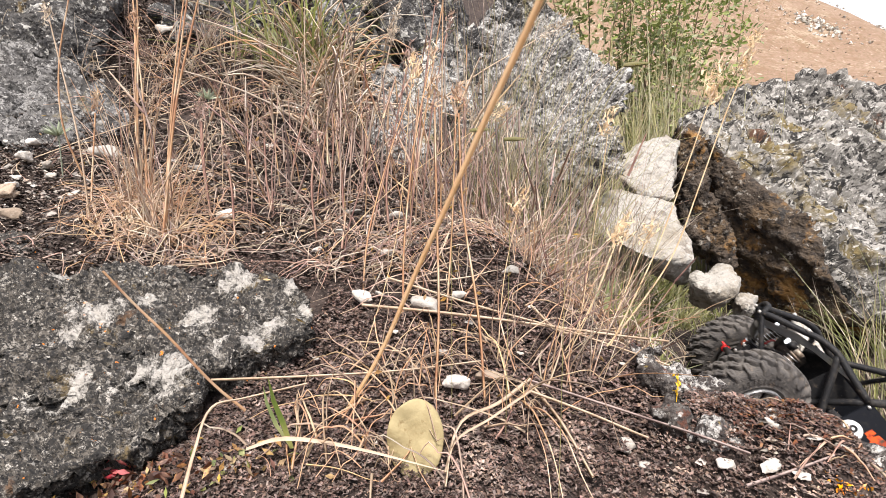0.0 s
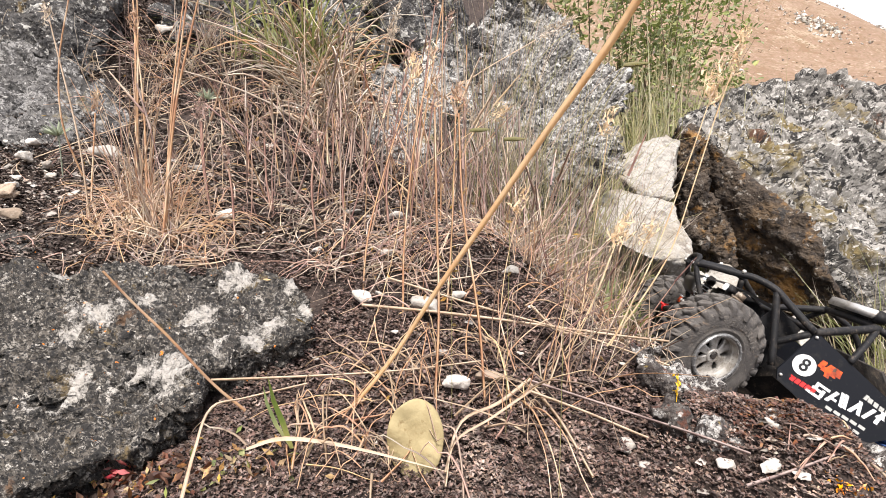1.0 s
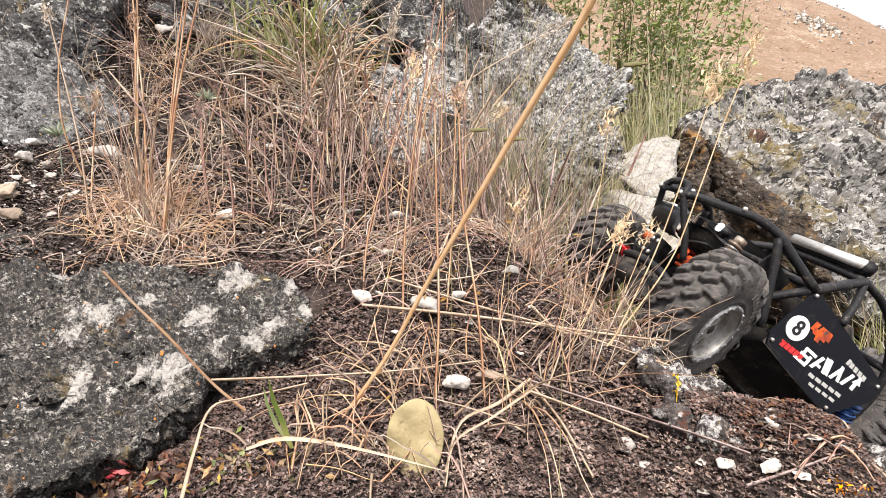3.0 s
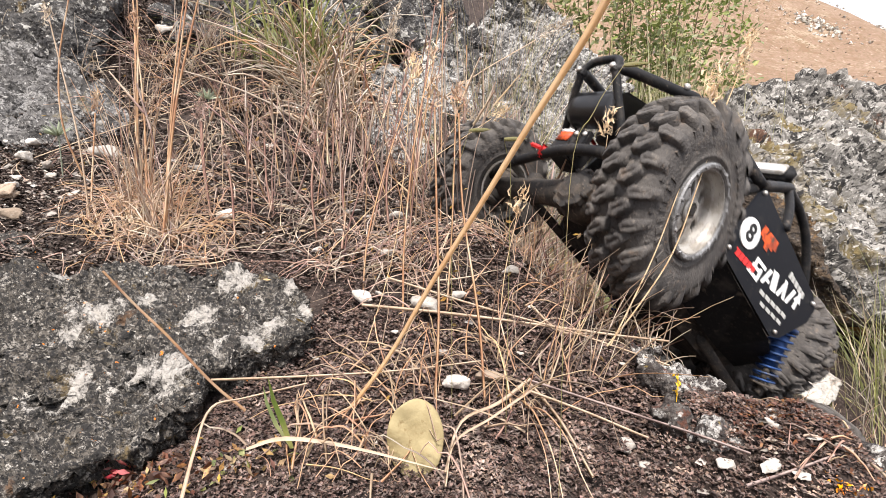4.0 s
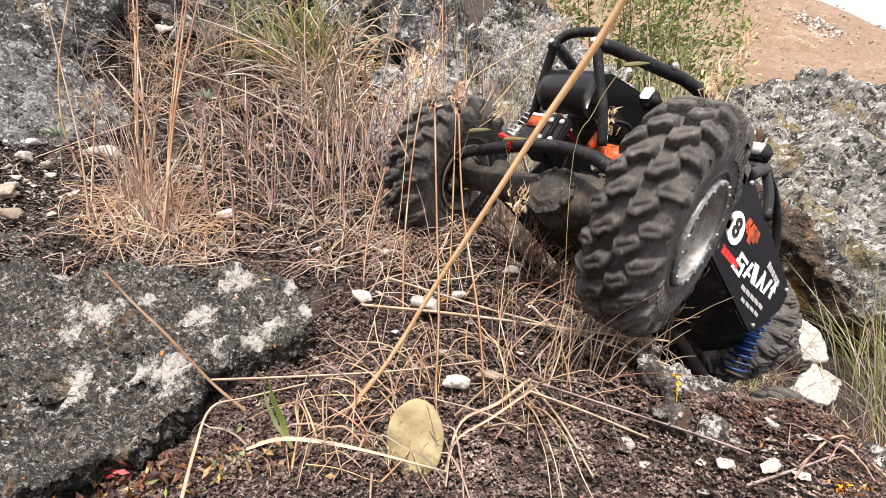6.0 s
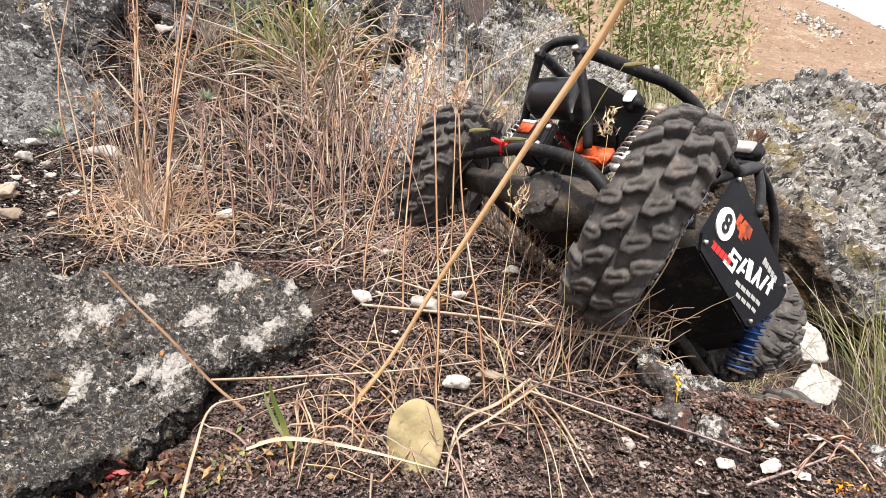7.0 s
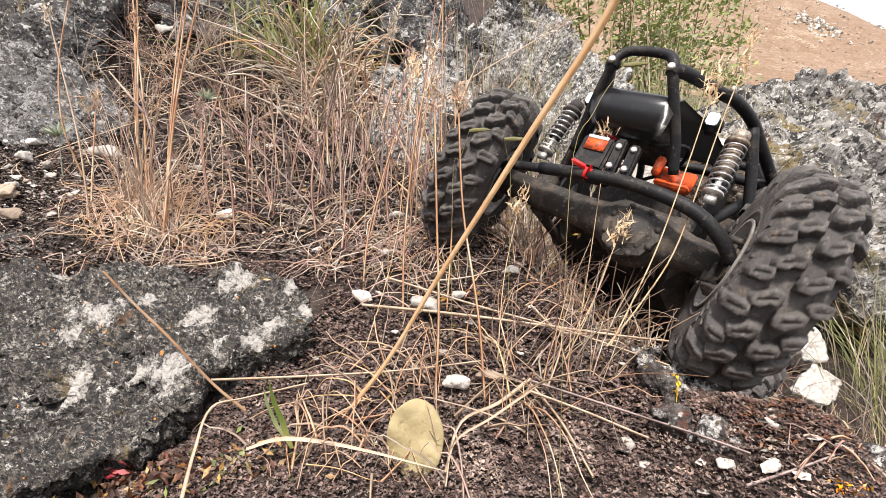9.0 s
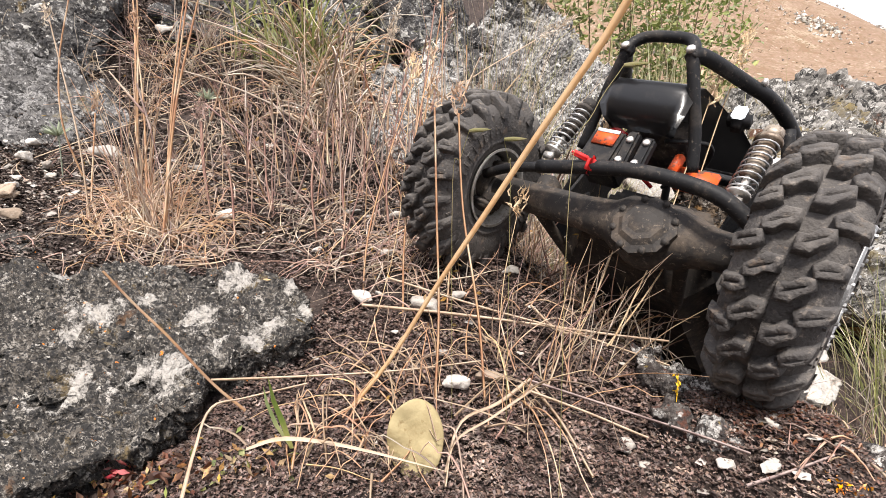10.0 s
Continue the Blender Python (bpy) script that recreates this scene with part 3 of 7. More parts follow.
MOSS_STONES = [(-0.477, 0.593, 0.0112), (-0.452, 0.548, 0.0193), (-0.423, 0.542, 0.0124), (-0.438, 0.518, 0.0069), (-0.405, 0.521, 0.0082), (-0.378, 0.565, 0.02), (-0.259, 0.528, 0.0093), (-0.184, 0.424, 0.0126), (-0.352, 0.48, 0.0101), (-0.233, 0.711, 0.0111), (-0.465, 0.888, 0.0209), (-0.051, 0.304, 0.0088), (-0.011, 0.29, 0.013), (0.01, 0.298, 0.007), (0.006, 0.228, 0.008), (-0.038, 0.349, 0.008), (-0.423, 0.493, 0.0081), (-0.419, 0.558, 0.0063), (-0.362, 0.516, 0.0057), (-0.067, 0.253, 0.0022), (0.053, 0.292, 0.0035), (-0.027, 0.27, 0.0029), (0.041, 0.257, 0.0025), (0.091, 0.244, 0.0028), (-0.162, 0.196, 0.0045), (-0.083, 0.397, 0.0041), (-0.117, 0.387, 0.0046)]
TAN_STONES = [(-0.363, 0.419, 0.016), (-0.408, 0.469, 0.018), (-0.406, 0.465, 0.014), (0.024, 0.233, 0.0105), (-0.191, 0.509, 0.0061), (0.066, 0.279, 0.0031)]
for k, (x, y, r, tan) in enumerate([(*q, 0) for q in STONES + MOSS_STONES] + [(*q, 1) for q in TAN_STONES]):
    rnd = random.Random(k)
    stone(x, y, r, rnd.uniform(0.5, 0.8), rnd.uniform(-0.9, 0.5), M_TANSTONE if tan else M_STONE, "tan stone on dry soil" if tan else "chip of pale stone on dark moss", k)

# ---- plants ----
M_STRAW = thin(material("dry_straw", [(0.52, 0.35, 0.21), (60, 3, 0.42, 0.62, (0.40, 0.235, 0.145)), (24, 2, 0.55, 0.66, (0.68, 0.55, 0.39))], 0.6, 0.0, vary=0.45, island=True), (0.6, 0.40, 0.22), 0.25)
M_PINK = thin(material("dry_stalk", [(0.37, 0.245, 0.19), (40, 3, 0.45, 0.6, (0.20, 0.118, 0.10)), (20, 2, 0.55, 0.66, (0.60, 0.48, 0.34))], 0.65, 0.0, vary=0.65, island=True), (0.45, 0.30, 0.21), 0.2)
M_PALE = thin(material("bleached_straw", [(0.50, 0.405, 0.305), (60, 3, 0.45, 0.65, (0.38, 0.285, 0.20))], 0.6, 0.0, vary=0.55, island=True), (0.7, 0.6, 0.45), 0.25)
M_GREEN = thin(material("green_blade", [(0.20, 0.215, 0.075), (40, 3, 0.45, 0.65, (0.29, 0.28, 0.11)), (25, 2, 0.56, 0.68, (0.10, 0.15, 0.04))], 0.6, 0.0, vary=0.4, island=True), (0.3, 0.34, 0.08), 0.3)
M_YELLOW = thin(material("yellow_green_blade", [(0.34, 0.32, 0.15), (30, 3, 0.45, 0.62, (0.46, 0.39, 0.22)), (20, 2, 0.56, 0.66, (0.22, 0.24, 0.09))], 0.6, 0.0, vary=0.35, island=True), (0.4, 0.4, 0.16), 0.3)
M_SAGE = thin(material("sage_leaf", [(0.30, 0.34, 0.24)], 0.8, 0.0, vary=0.25, island=True), (0.3, 0.34, 0.22), 0.2)
M_LEAF = thin(material("bush_leaf", [(0.23, 0.26, 0.085), (12, 2, 0.52, 0.68, (0.34, 0.30, 0.14))], 0.55, 0.0, vary=0.55, island=True), (0.22, 0.28, 0.07), 0.3)
M_MOSS = material("dry_moss", [(0.145, 0.097, 0.079), (160, 4, 0.42, 0.62, (0.050, 0.032, 0.027)), (40, 4, 0.55, 0.66, (0.25, 0.175, 0.138))], 0.95, 0.0, vary=0.7, island=True, spec=0.1)
M_LITTER = material("leaf_litter", [(0.12, 0.088, 0.073), (40, 4, 0.45, 0.6, (0.055, 0.04, 0.034)), (90, 3, 0.57, 0.66, (0.34, 0.285, 0.235))], 0.9, 0.0, vary=0.7, island=True, spec=0.1)
M_RUST = thin(material("rusty_leaf", [(0.10, 0.045, 0.028), (200, 3, 0.52, 0.62, (0.22, 0.10, 0.035))], 0.8, 0.0, vary=0.5, island=True), (0.3, 0.1, 0.04), 0.2)
M_DRYLEAF = thin(material("dry_oval_leaf", [(0.37, 0.305, 0.165), (70, 5, 0.45, 0.62, (0.30, 0.24, 0.125)), (300, 3, 0.6, 0.7, (0.24, 0.175, 0.085))], 0.65, 0.3, 300), (0.5, 0.4, 0.18), 0.2)
M_GRAVEL = material("stone_chips", [(0.25, 0.22, 0.19), (300, 4, 0.5, 0.65, (0.28, 0.235, 0.19))], 0.9, 0.3, 600, vary=0.5, island=True)
M_OCHRE = thin(material("ochre_leaf", [(0.36, 0.22, 0.07), (200, 3, 0.5, 0.62, (0.22, 0.13, 0.05))], 0.8, 0.0, vary=0.4, island=True), (0.4, 0.28, 0.08), 0.25)
M_CRIMSON = thin(material("crimson_leaf", [(0.40, 0.05, 0.055), (200, 3, 0.5, 0.62, (0.22, 0.04, 0.04))], 0.7, 0.0, vary=0.3, island=True), (0.5, 0.08, 0.07), 0.25)
M_TWIG = material("grey_twig", [(0.30, 0.235, 0.215), (60, 4, 0.45, 0.6, (0.18, 0.13, 0.12))], 0.8, 0.0)
M_FLOWER = material("yellow_petal", [(0.72, 0.46, 0.03), (400, 2, 0.5, 0.6, (0.6, 0.3, 0.02))], 0.7, 0.0)


class Tuft:
    """Collects many thin blades, stalks and flakes into one mesh."""

    def __init__(self):
        self.v, self.f = [], []

    def stalk(self, pts, r0, r1):
        base = len(self.v)
        n = len(pts)
        for i, p in enumerate(pts):
            d = (pts[min(i + 1, n - 1)] - pts[max(i - 1, 0)]).normalized()
            s = d.cross(Vector((0.31, 0.85, 0.42))).normalized()
            u = d.cross(s)
            r = r0 + (r1 - r0) * i / (n - 1)
            for k in range(3):
                a = 2.094 * k
                self.v.append(p + (s * math.cos(a) + u * math.sin(a)) * r)
        for i in range(n - 1):
            for k in range(3):
                a, b = base + 3 * i + k, base + 3 * i + (k + 1) % 3
                self.f.append((a, b, b + 3, a + 3))

    def blade(self, pts, w, side):
        """A folded blade, widest at a third of its length."""
        base = len(self.v)
        n = len(pts)
        for i, p in enumerate(pts):
            t = i / (n - 1)
            k = w * (0.55 + 1.4 * t - 1.95 * t * t + 0.02)
            d = (pts[min(i + 1, n - 1)] - pts[max(i - 1, 0)]).normalized()
            up = d.cross(side).normalized() * k * 0.35
            self.v += [p - side * k + up, p, p + side * k + up]
        for i in range(n - 1):
            a = base + 3 * i
            self.f += [(a, a + 1, a + 4, a + 3), (a + 1, a + 2, a + 5, a + 4)]

    def flake(self, p, size, rnd):
        base = len(self.v)
        a = Vector((rnd.gauss(0, 1), rnd.gauss(0, 1), rnd.gauss(0, 0.8))).normalized()
        b = a.cross(Vector((rnd.gauss(0, 1), rnd.gauss(0, 1), rnd.gauss(0, 1)))).normalized()
        c = a.cross(b)
        s = size
        self.v += [p - a * s, p + b * s * 0.45 + c * s * 0.2, p + a * s + c * s * 0.5, p - b * s * 0.45 + c * s * 0.2, p + c * s * 0.55]
        self.f += [(base, base + 1, base + 4), (base + 1, base + 2, base + 4), (base + 2, base + 3, base + 4), (base + 3, base, base + 4)]

    def crumb(self, p, size, rnd):
        """A sprig of moss: three short curled blades."""
        a0 = rnd.uniform(0, 6.28)
        for k in range(3):
            a = a0 + 2.1 * k + rnd.uniform(-0.5, 0.5)
            g = Vector((math.cos(a), math.sin(a), rnd.uniform(0.1, 0.9)))
            h = Vector((math.cos(a + 0.9), math.sin(a + 0.9), rnd.uniform(-0.9, 0.3)))
            base = len(self.v)
            w = Vector((-math.sin(a), math.cos(a), rnd.uniform(-0.5, 0.5))) * size * 0.27
            q, r = p + g * size * 0.6, p + (g + h) * size * 0.6
            self.v += [p - w * 0.6, p + w * 0.6, q - w, q + w, r]
            self.f += [(base, base + 1, base + 3, base + 2), (base + 2, base + 3, base + 4)]

    def ear(self, p, d, length, rnd, size=0.0022):
        """A ragged seed head."""
        for k in range(int(length * 2600)):
            t = rnd.random()
            w = math.sin(math.pi * min(1, 0.15 + t * 0.85)) * size * 1.6
            q = p + d * length * t + Vector((rnd.gauss(0, w), rnd.gauss(0, w), rnd.gauss(0, w))) * 0.8
            self.blade([q, q + (d + Vector((rnd.gauss(0, 0.5), rnd.gauss(0, 0.5), rnd.gauss(0, 0.4)))) * size * 1.2, q + (d + Vector((rnd.gauss(0, 0.5), rnd.gauss(0, 0.5), rnd.gauss(0, 0.4)))) * size * 2.4], size * 0.35, Vector((rnd.gauss(0, 1), rnd.gauss(0, 1), rnd.gauss(0, 1))).normalized())

    def make(self, name, mat, label, category, kind="stuff", group=""):
        return tagged(from_arrays(name, self.v, self.f, mat), label, category, group, kind)


LOW_X, LOW_Y, CELL = -1.0, -0.1, 0.006
TABLE = height(*np.meshgrid(LOW_X + CELL * np.arange(340), LOW_Y + CELL * np.arange(450)))


def z_at(x, y):
    """The ground's height, from a table near the camera."""
    u, v = (x - LOW_X) / CELL, (y - LOW_Y) / CELL
    if not (0 <= u < 338 and 0 <= v < 448):
        return float(height(x, y))
    i, j = int(u), int(v)
    u, v = u - i, v - j
    return float((TABLE[j, i] * (1 - u) + TABLE[j, i + 1] * u) * (1 - v) + (TABLE[j + 1, i] * (1 - u) + TABLE[j + 1, i + 1] * u) * v)


def lean_line(rnd, x, y, tall, lean, way=None, n=6, bend=0.6, droop=0.0):
    """A stalk from the ground that leans and bends as it rises."""
    a = rnd.uniform(0, 2 * math.pi) if way is None else way
    g = Vector((math.cos(a), math.sin(a), 0))
    p = Vector((x, y, z_at(x, y) - 0.003))
    pts = [p.copy()]
    for i in range(1, n):
        t = i / (n - 1)
        k = lean * (1 + bend * t)
        p = p + (g * k + Vector((rnd.gauss(0, 0.05), rnd.gauss(0, 0.05), 1 - droop * t * 2))).normalized() * tall / (n - 1)
        pts.append(p.copy())
    return pts


def curl(rnd, x, y, length, rise, n=6, up=0.002, bent=1.6):
    """A dead blade curled over the ground."""
    a = rnd.uniform(0, 2 * math.pi)
    turn = rnd.gauss(0, bent)
    p = Vector((x, y, z_at(x, y) + up))
    pts = [p.copy()]
    step = length / (n - 1)
    for i in range(1, n):
        t = i / (n - 1)
        a += turn / n
        p = p + Vector((math.cos(a), math.sin(a), 0)) * step
        p.z = z_at(p.x, p.y) + up + rise * 4 * t * (1 - t * rnd.uniform(0.7, 1.0))
        pts.append(p.copy())
    return pts


def cloud_points(rnd, count, spots):
    """spots: x, y, spread in x, spread in y, weight."""
    total = sum(s[4] for s in spots)
    out = []
    while len(out) < count:
        k = rnd.uniform(0, total)
        for s in spots:
            k -= s[4]
            if k <= 0:
                break
        out.append((rnd.gauss(s[0], s[2]), rnd.gauss(s[1], s[3])))
    return out


def on_slab(x, y):
    return x < -0.075 and 0.17 < y < 0.325 and x < -0.075 - (0.30 - y) * 0.55


def clump(t, rnd, cx, cy, count, spread, tall, lean, thick, way=None, droop=(0.0,), bend=1.2, fan=0.9):
    """Stalks rooted close together, most of them leaning one way if a way is given."""
    for k in range(count):
        x, y = cx + rnd.gauss(0, spread), cy + rnd.gauss(0, spread)
        a = None if way is None else way + rnd.gauss(0, fan)
        t.stalk(lean_line(rnd, x, y, tall * rnd.uniform(0.45, 1.15), abs(rnd.gauss(lean, lean * 0.8)), a, bend=bend, droop=rnd.choice(droop), n=8), thick * rnd.uniform(0.6, 1.2), thick * 0.3)


def dry_stalks():
    rnd = random.Random(11)
    # loose brownish stalks with narrow heads
    for mat, count, label in ((M_PINK, 230, "upright brownish-pink grass stalks on the bank"), (M_STRAW, 60, "loose orange straw stalks on the bank")):
        t = Tuft()
        spots = [(-0.17, 0.50, 0.07, 0.06, 4), (-0.07, 0.47, 0.05, 0.06, 6), (0.01, 0.46, 0.05, 0.06, 6), (0.07, 0.47, 0.04, 0.05, 5), (-0.25, 0.66, 0.12, 0.06, 1.5), (0.10, 0.60, 0.06, 0.06, 4)]
        for x, y in cloud_points(rnd, count, spots):
            if y < 0.34 or (x > 0.02 and y < 0.42):
                continue
            pts = lean_line(rnd, x, y, rnd.uniform(0.04, 0.15), abs(rnd.gauss(0, 0.3)), bend=1.0)
            t.stalk(pts, rnd.uniform(0.0005, 0.0010), 0.0003)
            if rnd.random() < 0.6:
                d = (pts[-1] - pts[-2]).normalized()
                t.stalk([pts[-1] - d * 0.03, pts[-1] - d * 0.015, pts[-1] + d * 0.004], 0.0013, 0.0006)
        t.make("dry_grass", mat, label, "dry grass")
    # the orange tuft with tall stems and curled blades at its foot
    for cx, cy, count, tall in ((-0.282, 0.461, 22, 0.13), (-0.214, 0.381, 18, 0.10), (-0.255, 0.430, 20, 0.11), (-0.245, 0.40, 10, 0.06)):
        t = Tuft()
        clump(t, rnd, cx, cy, count, 0.006, tall, 0.16, 0.0009)
        for k in range(70):
            x, y = cx + rnd.gauss(0, 0.018), cy + rnd.gauss(0, 0.014)
            if not on_slab(x, y):
                t.stalk(curl(rnd, x, y, rnd.uniform(0.03, 0.075), rnd.uniform(0.004, 0.022)), rnd.uniform(0.0004, 0.0008), 0.0002)
        t.make("grass_tussock", M_STRAW, "orange tuft of dry grass with curled blades", "dry grass")


def straw_litter():
    rnd = random.Random(12)
    spots = [(-0.12, 0.44, 0.10, 0.05, 6), (0.03, 0.40, 0.05, 0.05, 3), (-0.30, 0.62, 0.08, 0.08, 3), (0.0, 0.58, 0.10, 0.07, 3), (-0.15, 0.36, 0.06, 0.016, 3), (0.03, 0.29, 0.05, 0.03, 0.5), (-0.03, 0.35, 0.05, 0.025, 3), (0.04, 0.345, 0.04, 0.03, 1.5)]
    for mat, count, label in ((M_STRAW, 620, "matted orange straw lying over dark soil"), (M_PINK, 900, "matted pinkish dead grass over dark soil"), (M_PALE, 420, "bleached straw scattered over dark soil")):
        t = Tuft()
        for x, y in cloud_points(rnd, count, spots):
            if on_slab(x, y) or y < 0.2 or x > 0.14 or field(x, y, 6, 16, 2) < -0.03:
                continue
            t.stalk(curl(rnd, x, y, rnd.uniform(0.015, 0.06), rnd.uniform(0.0, 0.012)), rnd.uniform(0.0003, 0.0007), 0.0002)
        t.make("straw_litter", mat, label, "straw")
    # tussocks of dead grass, rooted in bunches
    mats = ((M_STRAW, "tussock of tangled dead grass on the slope"), (M_PINK, "pinkish tussock of dead grass on the slope"), (M_PALE, "bleached drooping tussock of dead grass"), (M_PINK, "brown tussock of dead grass among rocks"))
    for k, (cx, cy) in enumerate(cloud_points(rnd, 96, [(-0.22, 0.76, 0.08, 0.04, 4), (-0.50, 0.74, 0.05, 0.05, 1.5), (-0.30, 0.64, 0.07, 0.07, 4), (-0.12, 0.64, 0.10, 0.07, 4), (0.02, 0.58, 0.06, 0.06, 3), (-0.42, 0.86, 0.16, 0.08, 2), (0.14, 0.63, 0.06, 0.05, 3), (-0.12, 0.84, 0.12, 0.05, 2), (-0.35, 0.95, 0.12, 0.05, 2)])):
        if cy < 0.5:
            continue
        mat, label = mats[k % 4]
        t = Tuft()
        clump(t, rnd, cx, cy, rnd.randint(8, 26), 0.007, rnd.uniform(0.04, 0.13), 0.5, 0.0008, rnd.uniform(0, 6.28), (0.0, 0.3, 0.7, 1.0), 1.6, 1.2)
        t.make("grass_tussock", mat, label, "dry grass")
    # long bleached grass drooping down the rocks at the top
    for k, (cx, cy) in enumerate(((-0.19, 0.86), (-0.15, 0.80), (-0.22, 0.84), (-0.12, 0.78), (-0.16, 0.72), (-0.17, 0.78), (-0.20, 0.80), (-0.14, 0.66))):
        t = Tuft()
        clump(t, rnd, cx, cy, 24, 0.020, rnd.uniform(0.14, 0.24), 0.8, 0.0021, -1.3, (0.4, 0.7, 1.0), 1.3, 1.0)
        t.make("grass_tussock", M_PALE if k % 3 else M_STRAW, "long bleached grass drooping over the rocks", "dry grass")
    # thin grass before the large grey rock
    for k in range(44):
        cx = rnd.uniform(0.02, 0.30)
        cy = rnd.uniform(0.58, 0.70) if cx < 0.15 else rnd.uniform(0.74, 0.80)
        t = Tuft()
        clump(t, rnd, cx, cy, 12, 0.012, rnd.uniform(0.12, 0.30), 0.16, 0.0006, None, (0.0, 0.1, 0.4), 1.4)
        t.make("grass_tussock", (M_PALE, M_YELLOW, M_PINK)[k % 3], "thin pale grass standing before the grey rock", "dry grass")
    for k in range(40):
        u = rnd.random()
        cx, cy = 0.02 + 0.20 * u + rnd.gauss(0, 0.01), 0.625 + 0.065 * u + rnd.gauss(0, 0.008)
        t = Tuft()
        clump(t, rnd, cx, cy, 9, 0.012, rnd.uniform(0.16, 0.34), 0.16, 0.0006, None, (0.0, 0.1, 0.3), 1.4)
        t.make("grass_tussock", (M_PALE, M_YELLOW)[k % 2], "thin pale grass standing before the grey rock", "dry grass")
    for k in range(12):
        t = Tuft()
        clump(t, rnd, rnd.uniform(0.20, 0.36), rnd.uniform(0.74, 0.82), 10, 0.012, rnd.uniform(0.10, 0.22), 0.2, 0.0006, None, (0.0, 0.2), 1.4)
        t.make("grass_tussock", (M_YELLOW, M_PALE)[k % 2], "thin pale grass before the white rocks", "dry grass")
    # straw standing along the crest beside the gully
    for k, (cx, cy) in enumerate(((0.060, 0.352), (0.068, 0.340), (0.078, 0.334), (0.086, 0.326), (0.094, 0.318), (0.101, 0.308), (0.107, 0.296), (0.111, 0.284), (0.115, 0.270), (0.073, 0.350), (0.090, 0.338), (0.054, 0.365), (0.048, 0.38))):
        t = Tuft()
        clump(t, rnd, cx, cy, 20, 0.006, rnd.uniform(0.035, 0.07), 0.4, 0.0006, None, (0.0, 0.2, 0.6), 1.5)
        t.make("grass_tussock", (M_STRAW, M_PINK, M_PALE)[k % 3], "dry straw standing along the crest of the bank", "dry grass")
    for cx, cy, count in ((0.046, 0.250, 8), (0.062, 0.246, 9), (0.078, 0.240, 9), (0.030, 0.262, 7)):
        t = Tuft()
        clump(t, rnd, cx, cy, count, 0.006, 0.075, 0.32, 0.00042, -0.7, (0.0, 0.1), 1.3, 0.5)
        t.make("grass_tussock", M_STRAW if count > 8 else M_PINK, "orange straw stalks leaning over the crest of the bank", "dry grass")
    for cx, cy, count, reach in ((0.043, 0.228, 22, 0.05), (-0.035, 0.232, 30, 0.05), (-0.062, 0.20, 24, 0.035), (-0.03, 0.19, 16, 0.03), (0.005, 0.186, 9, 0.035), (-0.045, 0.20, 16, 0.03), (0.045, 0.30, 16, 0.05), (-0.02, 0.215, 14, 0.04), (0.02, 0.26, 12, 0.045), (0.1400, 0.1770, 17, 0.015), (0.1440, 0.1745, 14, 0.014), (-0.015, 0.225, 26, 0.05), (0.03, 0.215, 24, 0.05)):
        t = Tuft()
        for k in range(int(count * 0.6)):
            x, y = cx + rnd.gauss(0, 0.009), cy + rnd.gauss(0, 0.009)
            t.stalk(spline(curl(rnd, x, y, rnd.uniform(0.4, 1.2) * reach, rnd.uniform(0.003, 0.016) * min(1, (reach / 0.04) ** 2), n=7, bent=0.9), 2), rnd.uniform(0.00028, 0.0007), 0.0002)
        t.make("straw_tuft", (M_STRAW, M_PINK, M_STRAW, M_PALE)[count % 4], "spreading tuft of curled dry straw on moss", "dry grass", kind="stuff")


